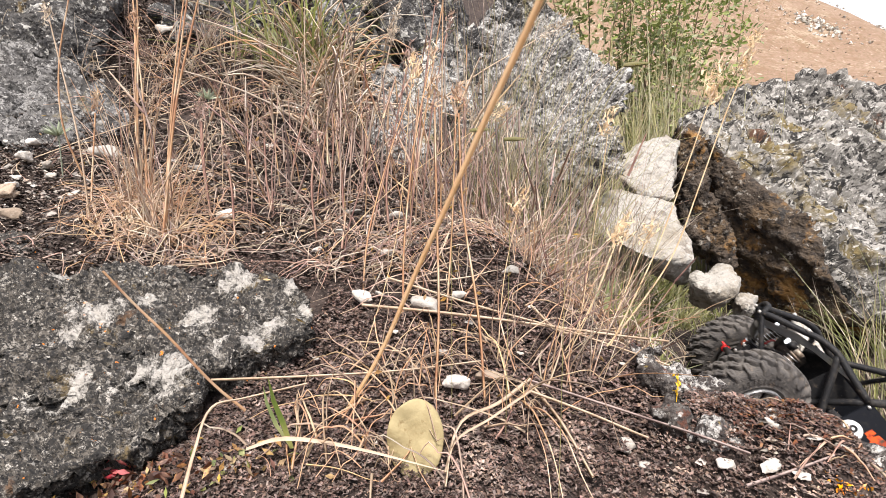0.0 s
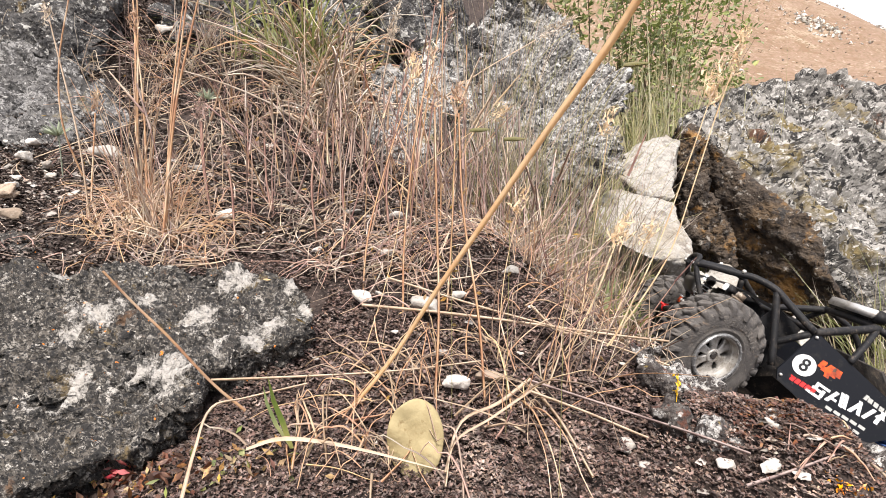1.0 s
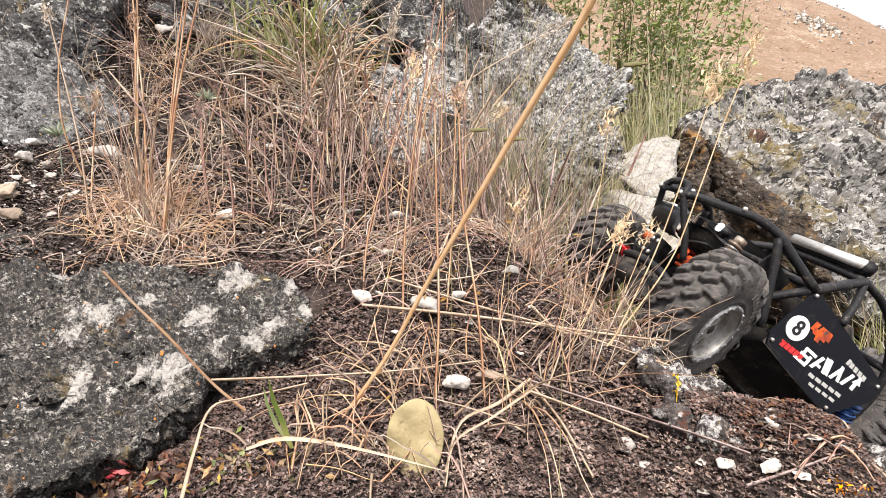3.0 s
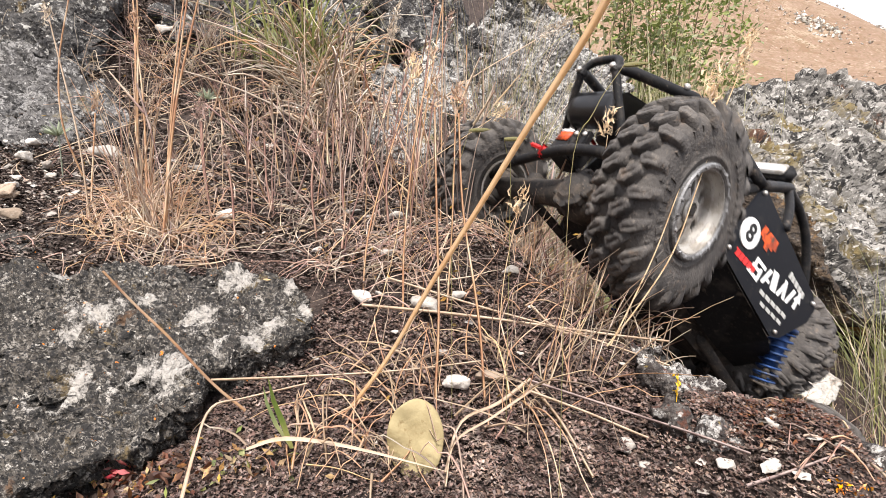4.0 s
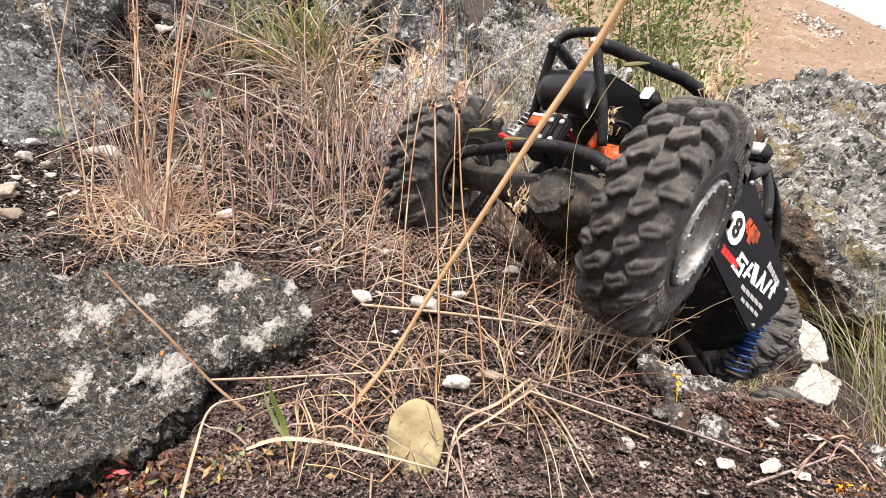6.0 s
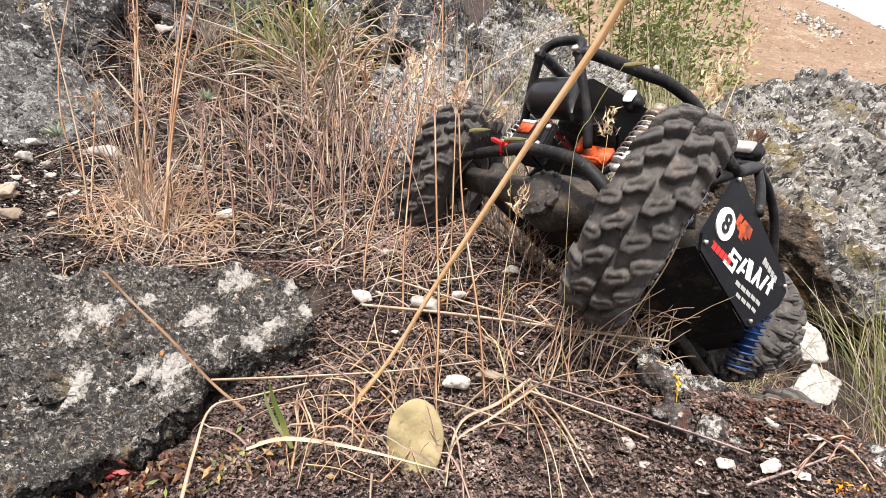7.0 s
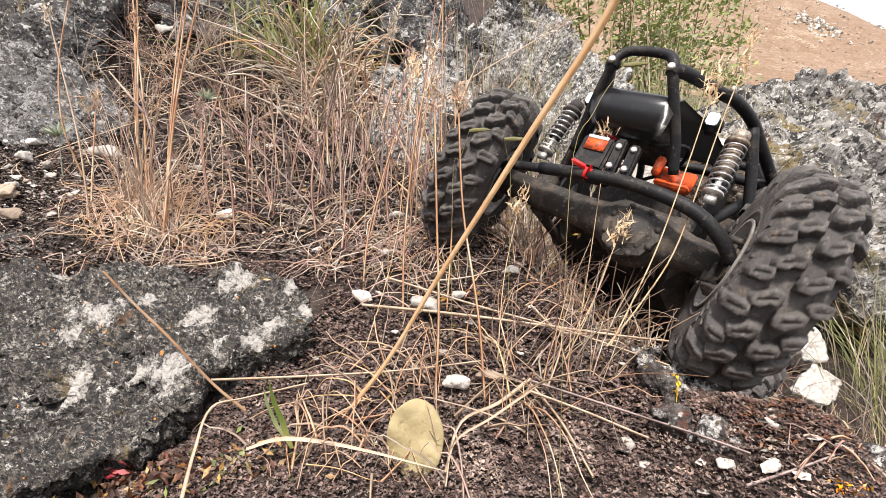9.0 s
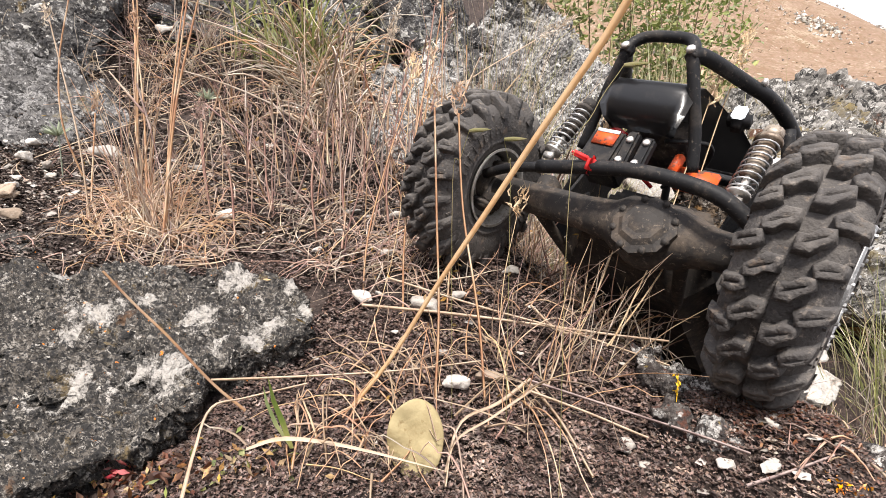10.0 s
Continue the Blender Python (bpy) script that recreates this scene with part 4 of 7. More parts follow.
def moss():
    rnd = random.Random(13)
    t = Tuft()
    n = 0
    while n < 46000:
        y = 0.155 + abs(rnd.gauss(0, 0.14))
        x = rnd.uniform(-0.22, 0.24) * (0.55 + y * 1.6)
        if on_slab(x, y) or y > 0.62:
            continue
        if y > 0.3 and field(x, y, 2, 30, 3) < -0.34 + 0.45 * (y - 0.3):
            continue
        n += 1
        t.crumb(Vector((x, y, z_at(x, y) + rnd.uniform(-0.002, 0.002) + 0.004 * float(field(x, y, 4, 110, 2)))), rnd.uniform(0.0010, 0.0030) * (0.7 if y < 0.2 else 1.0), rnd)
    t.make("moss", M_MOSS, "dark brown crumbly dry moss on the bank", "moss")
    t = Tuft()
    n = 0
    while n < 30000:
        x, y = rnd.uniform(-0.75, 0.20), 0.34 + 0.8 * rnd.random() ** 1.3
        if abs(x) > 0.12 + y * 0.75 or field(x, y, 2, 12, 2) < -0.25:
            continue
        n += 1
        t.crumb(Vector((x, y, z_at(x, y) + rnd.uniform(-0.001, 0.005))), rnd.uniform(0.0022, 0.0062) * (0.6 + 0.6 * y), rnd)
    t.make("leaf_litter", M_LITTER, "grey-brown leaf litter and crumbs among dry grass", "leaf litter")
    for mat, count, cx, spread, label in ((M_RUST, 150, -0.118, 0.022, "small rust-red withered leaves beside the slab"), (M_OCHRE, 60, -0.100, 0.026, "curled ochre leaf scraps beside the slab"), (M_CRIMSON, 16, -0.138, 0.003, "tiny crimson plant against the slab"), (M_GREEN, 22, -0.10, 0.03, "tiny green leaflets in the moss")):
        t = Tuft()
        for k in range(count):
            x, y = rnd.gauss(cx, spread), rnd.gauss(0.188, 0.008)
            p = Vector((x, y, z_at(x, y) + rnd.uniform(0.001, 0.006)))
            if mat is M_CRIMSON:
                p = Vector((x, rnd.gauss(0.194, 0.002), z_at(x, 0.194) + rnd.uniform(0.002, 0.012)))
            t.flake(p, rnd.uniform(0.0014, 0.0032), rnd)
        t.make("dead_leaves", mat, label, "dead leaves")
    t = Tuft()
    for x, y in cloud_points(rnd, 130, [(-0.2, 0.6, 0.15, 0.12, 3), (0.05, 0.5, 0.08, 0.1, 2), (0.0, 0.28, 0.06, 0.05, 2)]):
        t.flake(Vector((x, y, z_at(x, y) + rnd.uniform(0.002, 0.05))), rnd.uniform(0.0016, 0.0036) * (0.5 + y), rnd)
    t.make("dead_leaves", M_OCHRE, "yellowish leaflets caught in the dry grass", "dead leaves")
    t = Tuft()
    for k in range(420):
        x, y = rnd.gauss(0.138, 0.014), rnd.gauss(0.190, 0.012)
        t.crumb(Vector((x, y, z_at(x, y) + rnd.uniform(0.0, 0.003))), rnd.uniform(0.001, 0.0026), rnd)
    t.make("moss", M_RUST, "dark red-brown moss on the crest of the bank", "moss")
    t = Tuft()
    for k in range(50):
        x, y = rnd.gauss(0.141, 0.003), rnd.gauss(0.160, 0.0012)
        t.flake(Vector((x, y, z_at(x, y) + rnd.uniform(0.001, 0.003))), rnd.uniform(0.0005, 0.0012), rnd)
    t.make("lichen", material("orange_crust", [(0.62, 0.24, 0.03)], 0.9, 0.0, vary=0.3, island=True), "orange lichen crust on the crest", "lichen")
    t = Tuft()
    t.flake(Vector((0.0, 0.30, z_at(0.0, 0.30) + 0.004)), 0.003, rnd)
    t.make("dead_leaf", M_OCHRE, "single ochre leaf scrap lying on the moss", "dead leaf", kind="")


def gravel():
    """Small stone chips strewn over the bank."""
    rnd = random.Random(21)
    t = Tuft()
    spots = [(-0.42, 0.52, 0.06, 0.05, 9), (-0.20, 0.50, 0.10, 0.06, 3), (0.0, 0.32, 0.08, 0.05, 1.2), (0.115, 0.185, 0.02, 0.008, 0.8), (0.55, 0.62, 0.10, 0.12, 4), (0.25, 0.62, 0.08, 0.08, 2)]
    for x, y in cloud_points(rnd, 520, spots):
        if on_slab(x, y) or y < 0.165:
            continue
        r = rnd.uniform(0.0008, 0.0032) * (1 if y < 0.35 else 1.9)
        q = Vector((x, y, z_at(x, y) + r * 0.2))
        base = len(t.v)
        ring = [q + Vector((math.cos(a) * r * rnd.uniform(0.6, 1.2), math.sin(a) * r * rnd.uniform(0.5, 1.0), rnd.uniform(-0.2, 0.3) * r)) for a in [1.047 * k for k in range(6)]]
        t.v += ring + [q + Vector((rnd.uniform(-0.3, 0.3) * r, rnd.uniform(-0.3, 0.3) * r, r * rnd.uniform(0.4, 0.7))), q - Vector((0, 0, r * 0.5))]
        for k in range(6):
            t.f += [(base + k, base + (k + 1) % 6, base + 6), (base + (k + 1) % 6, base + k, base + 7)]
    ob = t.make("gravel", M_GRAVEL, "small pale stone chips strewn on the soil", "gravel")
    ob.data.polygons.foreach_set("use_smooth", [False] * len(ob.data.polygons))


def green_grass():
    rnd = random.Random(14)
    side = lambda: Vector((rnd.gauss(0, 1), rnd.gauss(0, 1), 0)).normalized()
    t = Tuft()
    for k in range(150):
        x, y = rnd.gauss(-0.228, 0.040), rnd.gauss(0.82, 0.025)
        t.blade(lean_line(rnd, x, y, rnd.uniform(0.08, 0.22), abs(rnd.gauss(0.5, 0.4)), bend=1.6, droop=rnd.choice((0, 0.3, 0.6))), 0.0020, side())
    t.make("grass_tuft", M_GREEN, "green grass tuft among dry stalks", "grass", kind="stuff")
    t = Tuft()
    for k in range(420):
        x, y = rnd.gauss(0.60, 0.075), rnd.gauss(1.34, 0.08)
        t.blade(lean_line(rnd, x, y, rnd.uniform(0.25, 0.62), abs(rnd.gauss(0.12, 0.13)), bend=1.0), 0.0018, side())
    t.make("grass_tuft", M_YELLOW, "tall yellow-green grass behind the grey rock", "grass", kind="stuff")
    t = Tuft()
    for k in range(130):
        x, y = rnd.gauss(0.25, 0.03), rnd.gauss(0.63, 0.025)
        t.blade(lean_line(rnd, x, y, rnd.uniform(0.03, 0.075), abs(rnd.gauss(0.5, 0.3)), bend=1.0), 0.003, side())
    t.make("grass_tuft", M_GREEN, "low broad green blades at the gully edge", "grass", kind="stuff")
    for k, (x0, y0) in enumerate(((0.358, 0.864), (0.455, 0.939), (0.563, 1.038), (0.475, 1.036))):
        t = Tuft()
        for j in range(90):
            x, y = rnd.gauss(x0, 0.018), rnd.gauss(y0, 0.014)
            t.blade(lean_line(rnd, x, y, rnd.uniform(0.03, 0.09), abs(rnd.gauss(0.4, 0.3)), bend=1.2, droop=rnd.choice((0.0, 0.3, 0.6))), 0.0019 if k % 2 else 0.0012, side())
        t.make("grass_tuft", M_YELLOW if k == 1 else M_GREEN, "fresh green grass at the edge of the gully", "grass", kind="stuff")
    for k, (x0, y0) in enumerate(((0.390, 1.007), (0.485, 1.060), (0.574, 1.086), (0.375, 0.880), (0.493, 0.996), (0.312, 0.851))):
        t = Tuft()
        for j in range(60):
            x, y = rnd.gauss(x0, 0.022), rnd.gauss(y0, 0.02)
            t.blade(lean_line(rnd, x, y, rnd.uniform(0.03, 0.11), abs(rnd.gauss(0.45, 0.3)), bend=1.2, droop=rnd.choice((0.0, 0.3, 0.6))), 0.0022 if k % 2 else 0.0012, side())
        t.make("grass_tuft", (M_GREEN, M_YELLOW, M_PALE)[k % 3], "mixed green and dry blades below the white rocks", "grass", kind="stuff")
    for mat, count, label in ((M_YELLOW, 65, "long fine grass hanging beside the boulder"), (M_GREEN, 100, "long green blades beside the boulder"), (M_PALE, 60, "bleached grass blades beside the boulder")):
        t = Tuft()
        for k in range(count):
            x, y = rnd.gauss(0.745, 0.045), rnd.gauss(0.775, 0.05)
            t.blade(lean_line(rnd, x, y, rnd.uniform(0.10, 0.30), abs(rnd.gauss(0.25, 0.2)), rnd.gauss(2.0, 1.2), bend=1.6, droop=rnd.choice((0.0, 0.2, 0.5))), 0.0009, side())
        t.make("grass_tuft", mat, label, "grass", kind="stuff")
    for mat, x0, y0, tall, label in ((M_STRAW, 0.66, 0.70, 0.10, "orange straw at the foot of the long grass"), (M_STRAW, 0.62, 0.66, 0.09, "orange straw at the foot of the long grass"), (M_GREEN, 0.66, 0.655, 0.06, "bright green shoots in the gully")):
        t = Tuft()
        clump(t, rnd, x0, y0, 90, 0.022, tall, 0.5, 0.0008, None, (0.0, 0.3, 0.7), 1.5)
        t.make("grass_tussock", mat, label, "grass")
    for cx, cy, mat in ((0.47, 0.58, M_STRAW), (0.50, 0.60, M_STRAW), (0.53, 0.62, M_PALE), (0.56, 0.70, M_PALE), (0.68, 0.74, M_PINK), (0.70, 0.68, M_PALE), (0.44, 0.68, M_STRAW), (0.48, 0.78, M_YELLOW), (0.40, 0.74, M_PALE), (0.55, 0.80, M_PINK)):
        t = Tuft()
        clump(t, rnd, cx, cy, 46, 0.016, 0.11, 0.5, 0.0008, None, (0.0, 0.3, 0.7), 1.6)
        t.make("grass_tussock", mat, "dry orange straw clump in the gully", "dry grass")


def bush():
    """A small leafy shrub behind the rocks."""
    rnd = random.Random(15)
    ob = empty("bush", "slender green shrub behind the rocks", "bush")
    stems, leaves = bmesh.new(), Tuft()
    for k in range(30):
        x, y = rnd.gauss(0.80, 0.19), rnd.gauss(2.1, 0.14)
        pts = lean_line(rnd, x, y, rnd.uniform(0.6, 1.25), abs(rnd.gauss(0.1, 0.12)), n=9)
        tube(stems, pts, 0.003, 0.001, sides=5)
        for i in range(2, 9):
            for j in range(rnd.choice((5, 18, 46, 80))):
                q = pts[i] + Vector((rnd.gauss(0, 0.040), rnd.gauss(0, 0.040), rnd.gauss(0, 0.036)))
                d = Vector((rnd.gauss(0, 1), rnd.gauss(0, 1), rnd.gauss(0.2, 0.7))).normalized()
                s = d.cross(Vector((rnd.gauss(0, 1), rnd.gauss(0, 1), rnd.gauss(0, 1)))).normalized()
                ln = rnd.uniform(0.012, 0.030)
                leaves.blade([q, q + d * ln * 0.5, q + d * ln], ln * 0.3, s)
    part("twig", stems, material("twig", [(0.12, 0.085, 0.05)], 0.8, 0.0), ob)
    crown = from_arrays("crown", leaves.v, leaves.f, M_LEAF)
    crown.parent = ob


def hill_cover():
    rnd = random.Random(16)
    t = Tuft()
    for k in range(3000):
        x, y = rnd.uniform(10, 150), rnd.uniform(50, 170)
        p = Vector((x, y, z_at(x, y)))
        s = rnd.uniform(0.08, 0.30)
        for j in range(7):
            t.flake(p + Vector((rnd.gauss(0, s * 0.4), rnd.gauss(0, s * 0.4), rnd.uniform(0, s * 0.7))), s * 0.5, rnd)
    t.make("hill_shrubs", material("far_shrub", [(0.165, 0.125, 0.08)], 0.9, 0.0, vary=0.5, island=True), "small scattered shrubs on the dry hill", "shrubs")
    t = Tuft()
    for k in range(420):
        x, y = rnd.uniform(10, 150), rnd.uniform(50, 170)
        if k < 110:
            x, y = rnd.gauss(75, 3.0), rnd.gauss(105, 2.2)
        p = Vector((x, y, z_at(x, y)))
        s = rnd.uniform(0.15, 0.6)
        for j in range(5):
            t.flake(p + Vector((rnd.gauss(0, s * 0.3), rnd.gauss(0, s * 0.3), s * 0.2)), s, rnd)
    t.make("hill_stones", material("far_stone", [(0.5, 0.46, 0.40)], 0.9, 0.0, vary=0.3, island=True), "pale stones scattered on the far hill", "stones")


STEMS = {
    "arch1": [(-0.106, 0.512, 0.107), (-0.048, 0.519, 0.162), (0.029, 0.527, 0.219), (0.095, 0.533, 0.258)],
    "post1": [(-0.002, 0.411, 0.077), (-0.001, 0.424, 0.172), (-0.0, 0.437, 0.269)],
    "post2": [(0.021, 0.441, 0.074), (0.02, 0.452, 0.156), (0.021, 0.463, 0.235)],
    "post3": [(-0.029, 0.431, 0.08), (-0.008, 0.45, 0.219), (0.001, 0.458, 0.276)],
    "plume1": [(-0.089, 0.537, 0.125), (-0.069, 0.547, 0.199), (-0.056, 0.555, 0.258)],
    "plume2": [(-0.155, 0.624, 0.161), (-0.127, 0.637, 0.253), (-0.1, 0.647, 0.321)],
    "tall1": [(-0.282, 0.461, 0.09), (-0.281, 0.474, 0.188), (-0.281, 0.483, 0.25), (-0.282, 0.489, 0.289)],
    "tall2": [(-0.214, 0.381, 0.065), (-0.21, 0.392, 0.147), (-0.2, 0.403, 0.228), (-0.196, 0.408, 0.26)],
    "tall3": [(-0.214, 0.376, 0.063), (-0.204, 0.391, 0.168), (-0.192, 0.399, 0.227), (-0.185, 0.404, 0.259)],
    "tall4": [(-0.29, 0.41, 0.074), (-0.3, 0.42, 0.149), (-0.317, 0.43, 0.218), (-0.324, 0.434, 0.246)],
    "tall5": [(-0.253, 0.427, 0.08), (-0.256, 0.44, 0.174), (-0.263, 0.449, 0.241)],
    "tall6": [(-0.026, 0.369, 0.067), (-0.016, 0.382, 0.167), (-0.006, 0.394, 0.246)],
    "tall7": [(-0.019, 0.409, 0.077), (-0.009, 0.422, 0.172), (0.003, 0.431, 0.236)],
    "tall8": [(-0.058, 0.383, 0.066), (-0.041, 0.393, 0.138), (-0.028, 0.402, 0.203)],
    "short1": [(-0.227, 0.483, 0.1), (-0.231, 0.487, 0.138), (-0.233, 0.492, 0.173)],
    "short2": [(-0.198, 0.427, 0.079), (-0.204, 0.433, 0.126), (-0.207, 0.439, 0.166)],
    "short3": [(-0.206, 0.536, 0.119), (-0.207, 0.541, 0.158), (-0.208, 0.545, 0.19)],
    "short4": [(-0.151, 0.442, 0.081), (-0.156, 0.446, 0.116), (-0.158, 0.451, 0.153)],
    "short5": [(-0.236, 0.682, 0.198), (-0.239, 0.688, 0.242), (-0.242, 0.694, 0.283)],
    "short6": [(-0.154, 0.505, 0.105), (-0.147, 0.511, 0.15), (-0.137, 0.517, 0.189)],
    "short7": [(-0.101, 0.397, 0.069), (-0.105, 0.402, 0.108), (-0.103, 0.407, 0.139)],
    "short8": [(-0.083, 0.421, 0.076), (-0.085, 0.425, 0.112), (-0.088, 0.431, 0.149)],
    "short9": [(-0.114, 0.51, 0.107), (-0.111, 0.515, 0.15), (-0.112, 0.52, 0.184)],
    "short10": [(-0.078, 0.482, 0.097), (-0.075, 0.487, 0.138), (-0.073, 0.492, 0.173)],
    "short11": [(-0.17, 0.405, 0.068), (-0.172, 0.41, 0.103), (-0.175, 0.413, 0.126)],
    "short12": [(-0.041, 0.386, 0.07), (-0.044, 0.39, 0.108), (-0.041, 0.395, 0.138)],
    "long1": [(-0.478, 0.549, 0.128), (-0.332, 0.57, 0.183), (-0.199, 0.589, 0.219)],
    "twig2": [(0.109, 0.166, 0.009), (0.123, 0.165, 0.015), (0.14, 0.167, 0.02)],
    "knot1": [(0.043, 0.236, 0.02), (0.025, 0.215, 0.017), (0.008, 0.205, 0.013), (0.001, 0.185, 0.002)],
    "knot2": [(0.043, 0.236, 0.018), (0.052, 0.209, 0.012), (0.058, 0.179, 0.004)],
    "straw4": [(0.052, 0.287, 0.044), (0.067, 0.266, 0.034), (0.104, 0.291, 0.029)],
    "straw3": [(-0.048, 0.289, 0.044), (0.005, 0.277, 0.042), (0.057, 0.27, 0.037), (0.094, 0.262, 0.034), (0.118, 0.252, 0.034)],
    "twig1": [(0.043, 0.234, 0.020), (0.062, 0.219, 0.019), (0.084, 0.201, 0.018), (0.098, 0.185, 0.019), (0.112, 0.170, 0.019)],
    "seed2": [(0.082, 0.236, 0.037), (0.094, 0.241, 0.059), (0.108, 0.248, 0.086), (0.123, 0.256, 0.123), (0.136, 0.264, 0.156)],
    "thin1": [(0.063, 0.249, 0.024), (0.076, 0.255, 0.047), (0.087, 0.261, 0.073), (0.092, 0.264, 0.084)],
    "spk1": [(0.027, 0.202, 0.115), (0.025, 0.193, 0.124), (0.022, 0.184, 0.132)],
    "spk2": [(0.004, 0.212, 0.115), (0.007, 0.203, 0.126), (0.01, 0.194, 0.136)],
    "spk3": [(0.043, 0.171, 0.115), (0.05, 0.17, 0.14), (0.058, 0.167, 0.154)],
    "thin2": [(0.028, 0.249, 0.018), (0.034, 0.275, 0.061), (0.043, 0.29, 0.097)],
    "thin3": [(0.075, 0.27, 0.029), (0.084, 0.285, 0.065), (0.099, 0.307, 0.144)],
    "diag1": [(-0.091, 0.355, 0.056), (-0.034, 0.363, 0.113), (0.036, 0.38, 0.162)],
    "diag2": [(-0.044, 0.259, 0.02), (-0.028, 0.298, 0.083), (-0.02, 0.332, 0.181)],
    "main": [(-0.049, 0.221, 0.004), (-0.023, 0.206, 0.04), (-0.002, 0.186, 0.077), (0.016, 0.165, 0.108), (0.029, 0.148, 0.131), (0.04, 0.131, 0.15), (0.046, 0.119, 0.163)],
    "upright1": [(-0.004, 0.222, 0.01), (-0.002, 0.231, 0.053), (-0.003, 0.24, 0.101), (-0.004, 0.247, 0.152)],
    "upright2": [(0.02, 0.222, 0.011), (0.017, 0.233, 0.053), (0.01, 0.25, 0.103), (0.008, 0.262, 0.151)],
    "seed": [(0.082, 0.241, 0.035), (0.099, 0.246, 0.055), (0.117, 0.252, 0.081), (0.132, 0.262, 0.114), (0.145, 0.269, 0.148), (0.156, 0.275, 0.173)],
    "brown": [(-0.088, 0.21, 0.016), (-0.097, 0.2, 0.033), (-0.107, 0.188, 0.057), (-0.114, 0.18, 0.072), (-0.119, 0.172, 0.086)],
    "flat1": [(-0.122, 0.234, 0.02), (-0.072, 0.229, 0.024), (-0.023, 0.234, 0.025), (0.021, 0.24, 0.028)],
    "flat2": [(-0.033, 0.304, 0.057), (0.024, 0.278, 0.045), (0.068, 0.259, 0.037), (0.114, 0.241, 0.025)],
    "bent": [(-0.089, 0.156, 0.009), (-0.092, 0.173, 0.018), (-0.095, 0.194, 0.025), (-0.084, 0.204, 0.025), (-0.061, 0.214, 0.027)],
    "low1": [(0.04, 0.217, 0.022), (0.064, 0.208, 0.016), (0.087, 0.197, 0.01), (0.114, 0.186, 0.004)],
    "low2": [(0.04, 0.217, 0.022), (0.021, 0.203, 0.016), (0.005, 0.192, 0.011), (0.001, 0.176, 0.002)],
    "right1": [(0.066, 0.26, 0.026), (0.081, 0.281, 0.036), (0.092, 0.289, 0.054), (0.103, 0.297, 0.078)],
    "right2": [(0.097, 0.281, 0.033), (0.114, 0.304, 0.051), (0.129, 0.317, 0.077)],
    "far1": [(-0.24, 0.426, 0.056), (-0.254, 0.466, 0.127), (-0.259, 0.497, 0.207), (-0.259, 0.531, 0.301)],
    "far2": [(-0.272, 0.447, 0.066), (-0.289, 0.48, 0.153), (-0.308, 0.525, 0.262), (-0.324, 0.553, 0.32)],
    "far3": [(-0.31, 0.436, 0.062), (-0.316, 0.453, 0.111), (-0.32, 0.473, 0.178)],
    "far4": [(-0.373, 0.525, 0.116), (-0.381, 0.513, 0.172), (-0.384, 0.521, 0.234), (-0.374, 0.531, 0.301)],
    "mid1": [(-0.024, 0.291, 0.036), (-0.024, 0.308, 0.079), (-0.018, 0.326, 0.142), (-0.009, 0.343, 0.191)],
    "mid2": [(0.002, 0.291, 0.036), (0.006, 0.329, 0.087), (0.009, 0.36, 0.164)],
    "mid3": [(-0.052, 0.311, 0.031), (-0.051, 0.338, 0.079), (-0.038, 0.366, 0.137), (-0.023, 0.394, 0.189)],
}


def stem(key, mat, r0, r1, label, ear=0.0, sway=False):
    """One distinct stalk. A swaying one has its origin at its foot."""
    rnd = random.Random(key)
    line = STEMS[key]
    foot = Vector(line[0])
    t = Tuft()
    pts = spline([Vector(q) - foot for q in line], 5)
    t.stalk(pts, r0, r1)
    if ear:
        t.ear(pts[-1], (pts[-1] - pts[-3]).normalized(), ear, rnd)
    ob = t.make("wild_grass", mat, label, "grass", kind="", group="single grass stalks")
    ob.matrix_world = Matrix.Translation(foot)
    return ob


def spikelet(key):
    """A stalk that ends in one plump green spikelet."""
    line = STEMS[key]
    t = Tuft()
    foot = Vector(line[0])
    gap = Vector((foot.x, foot.y, z_at(foot.x, foot.y) - 0.002))
    pts = spline([gap] + [Vector(q) for q in line], 5)
    t.stalk(pts, 0.00014, 0.00012)
    d = (pts[-1] - pts[-3]).normalized()
    d = (d * 0.4 + Vector((0.9, 0, -0.25))).normalized()
    for k in range(3):
        side = Matrix.Rotation(2.1 * k, 3, d) @ d.orthogonal().normalized()
        t.blade([pts[-1] + d * (0.0014 * i) for i in range(7)], 0.0010, side)
    t.make("wild_grass", M_YELLOW, "thin grass stalk with a plump green spikelet", "grass", kind="", group="single grass stalks")


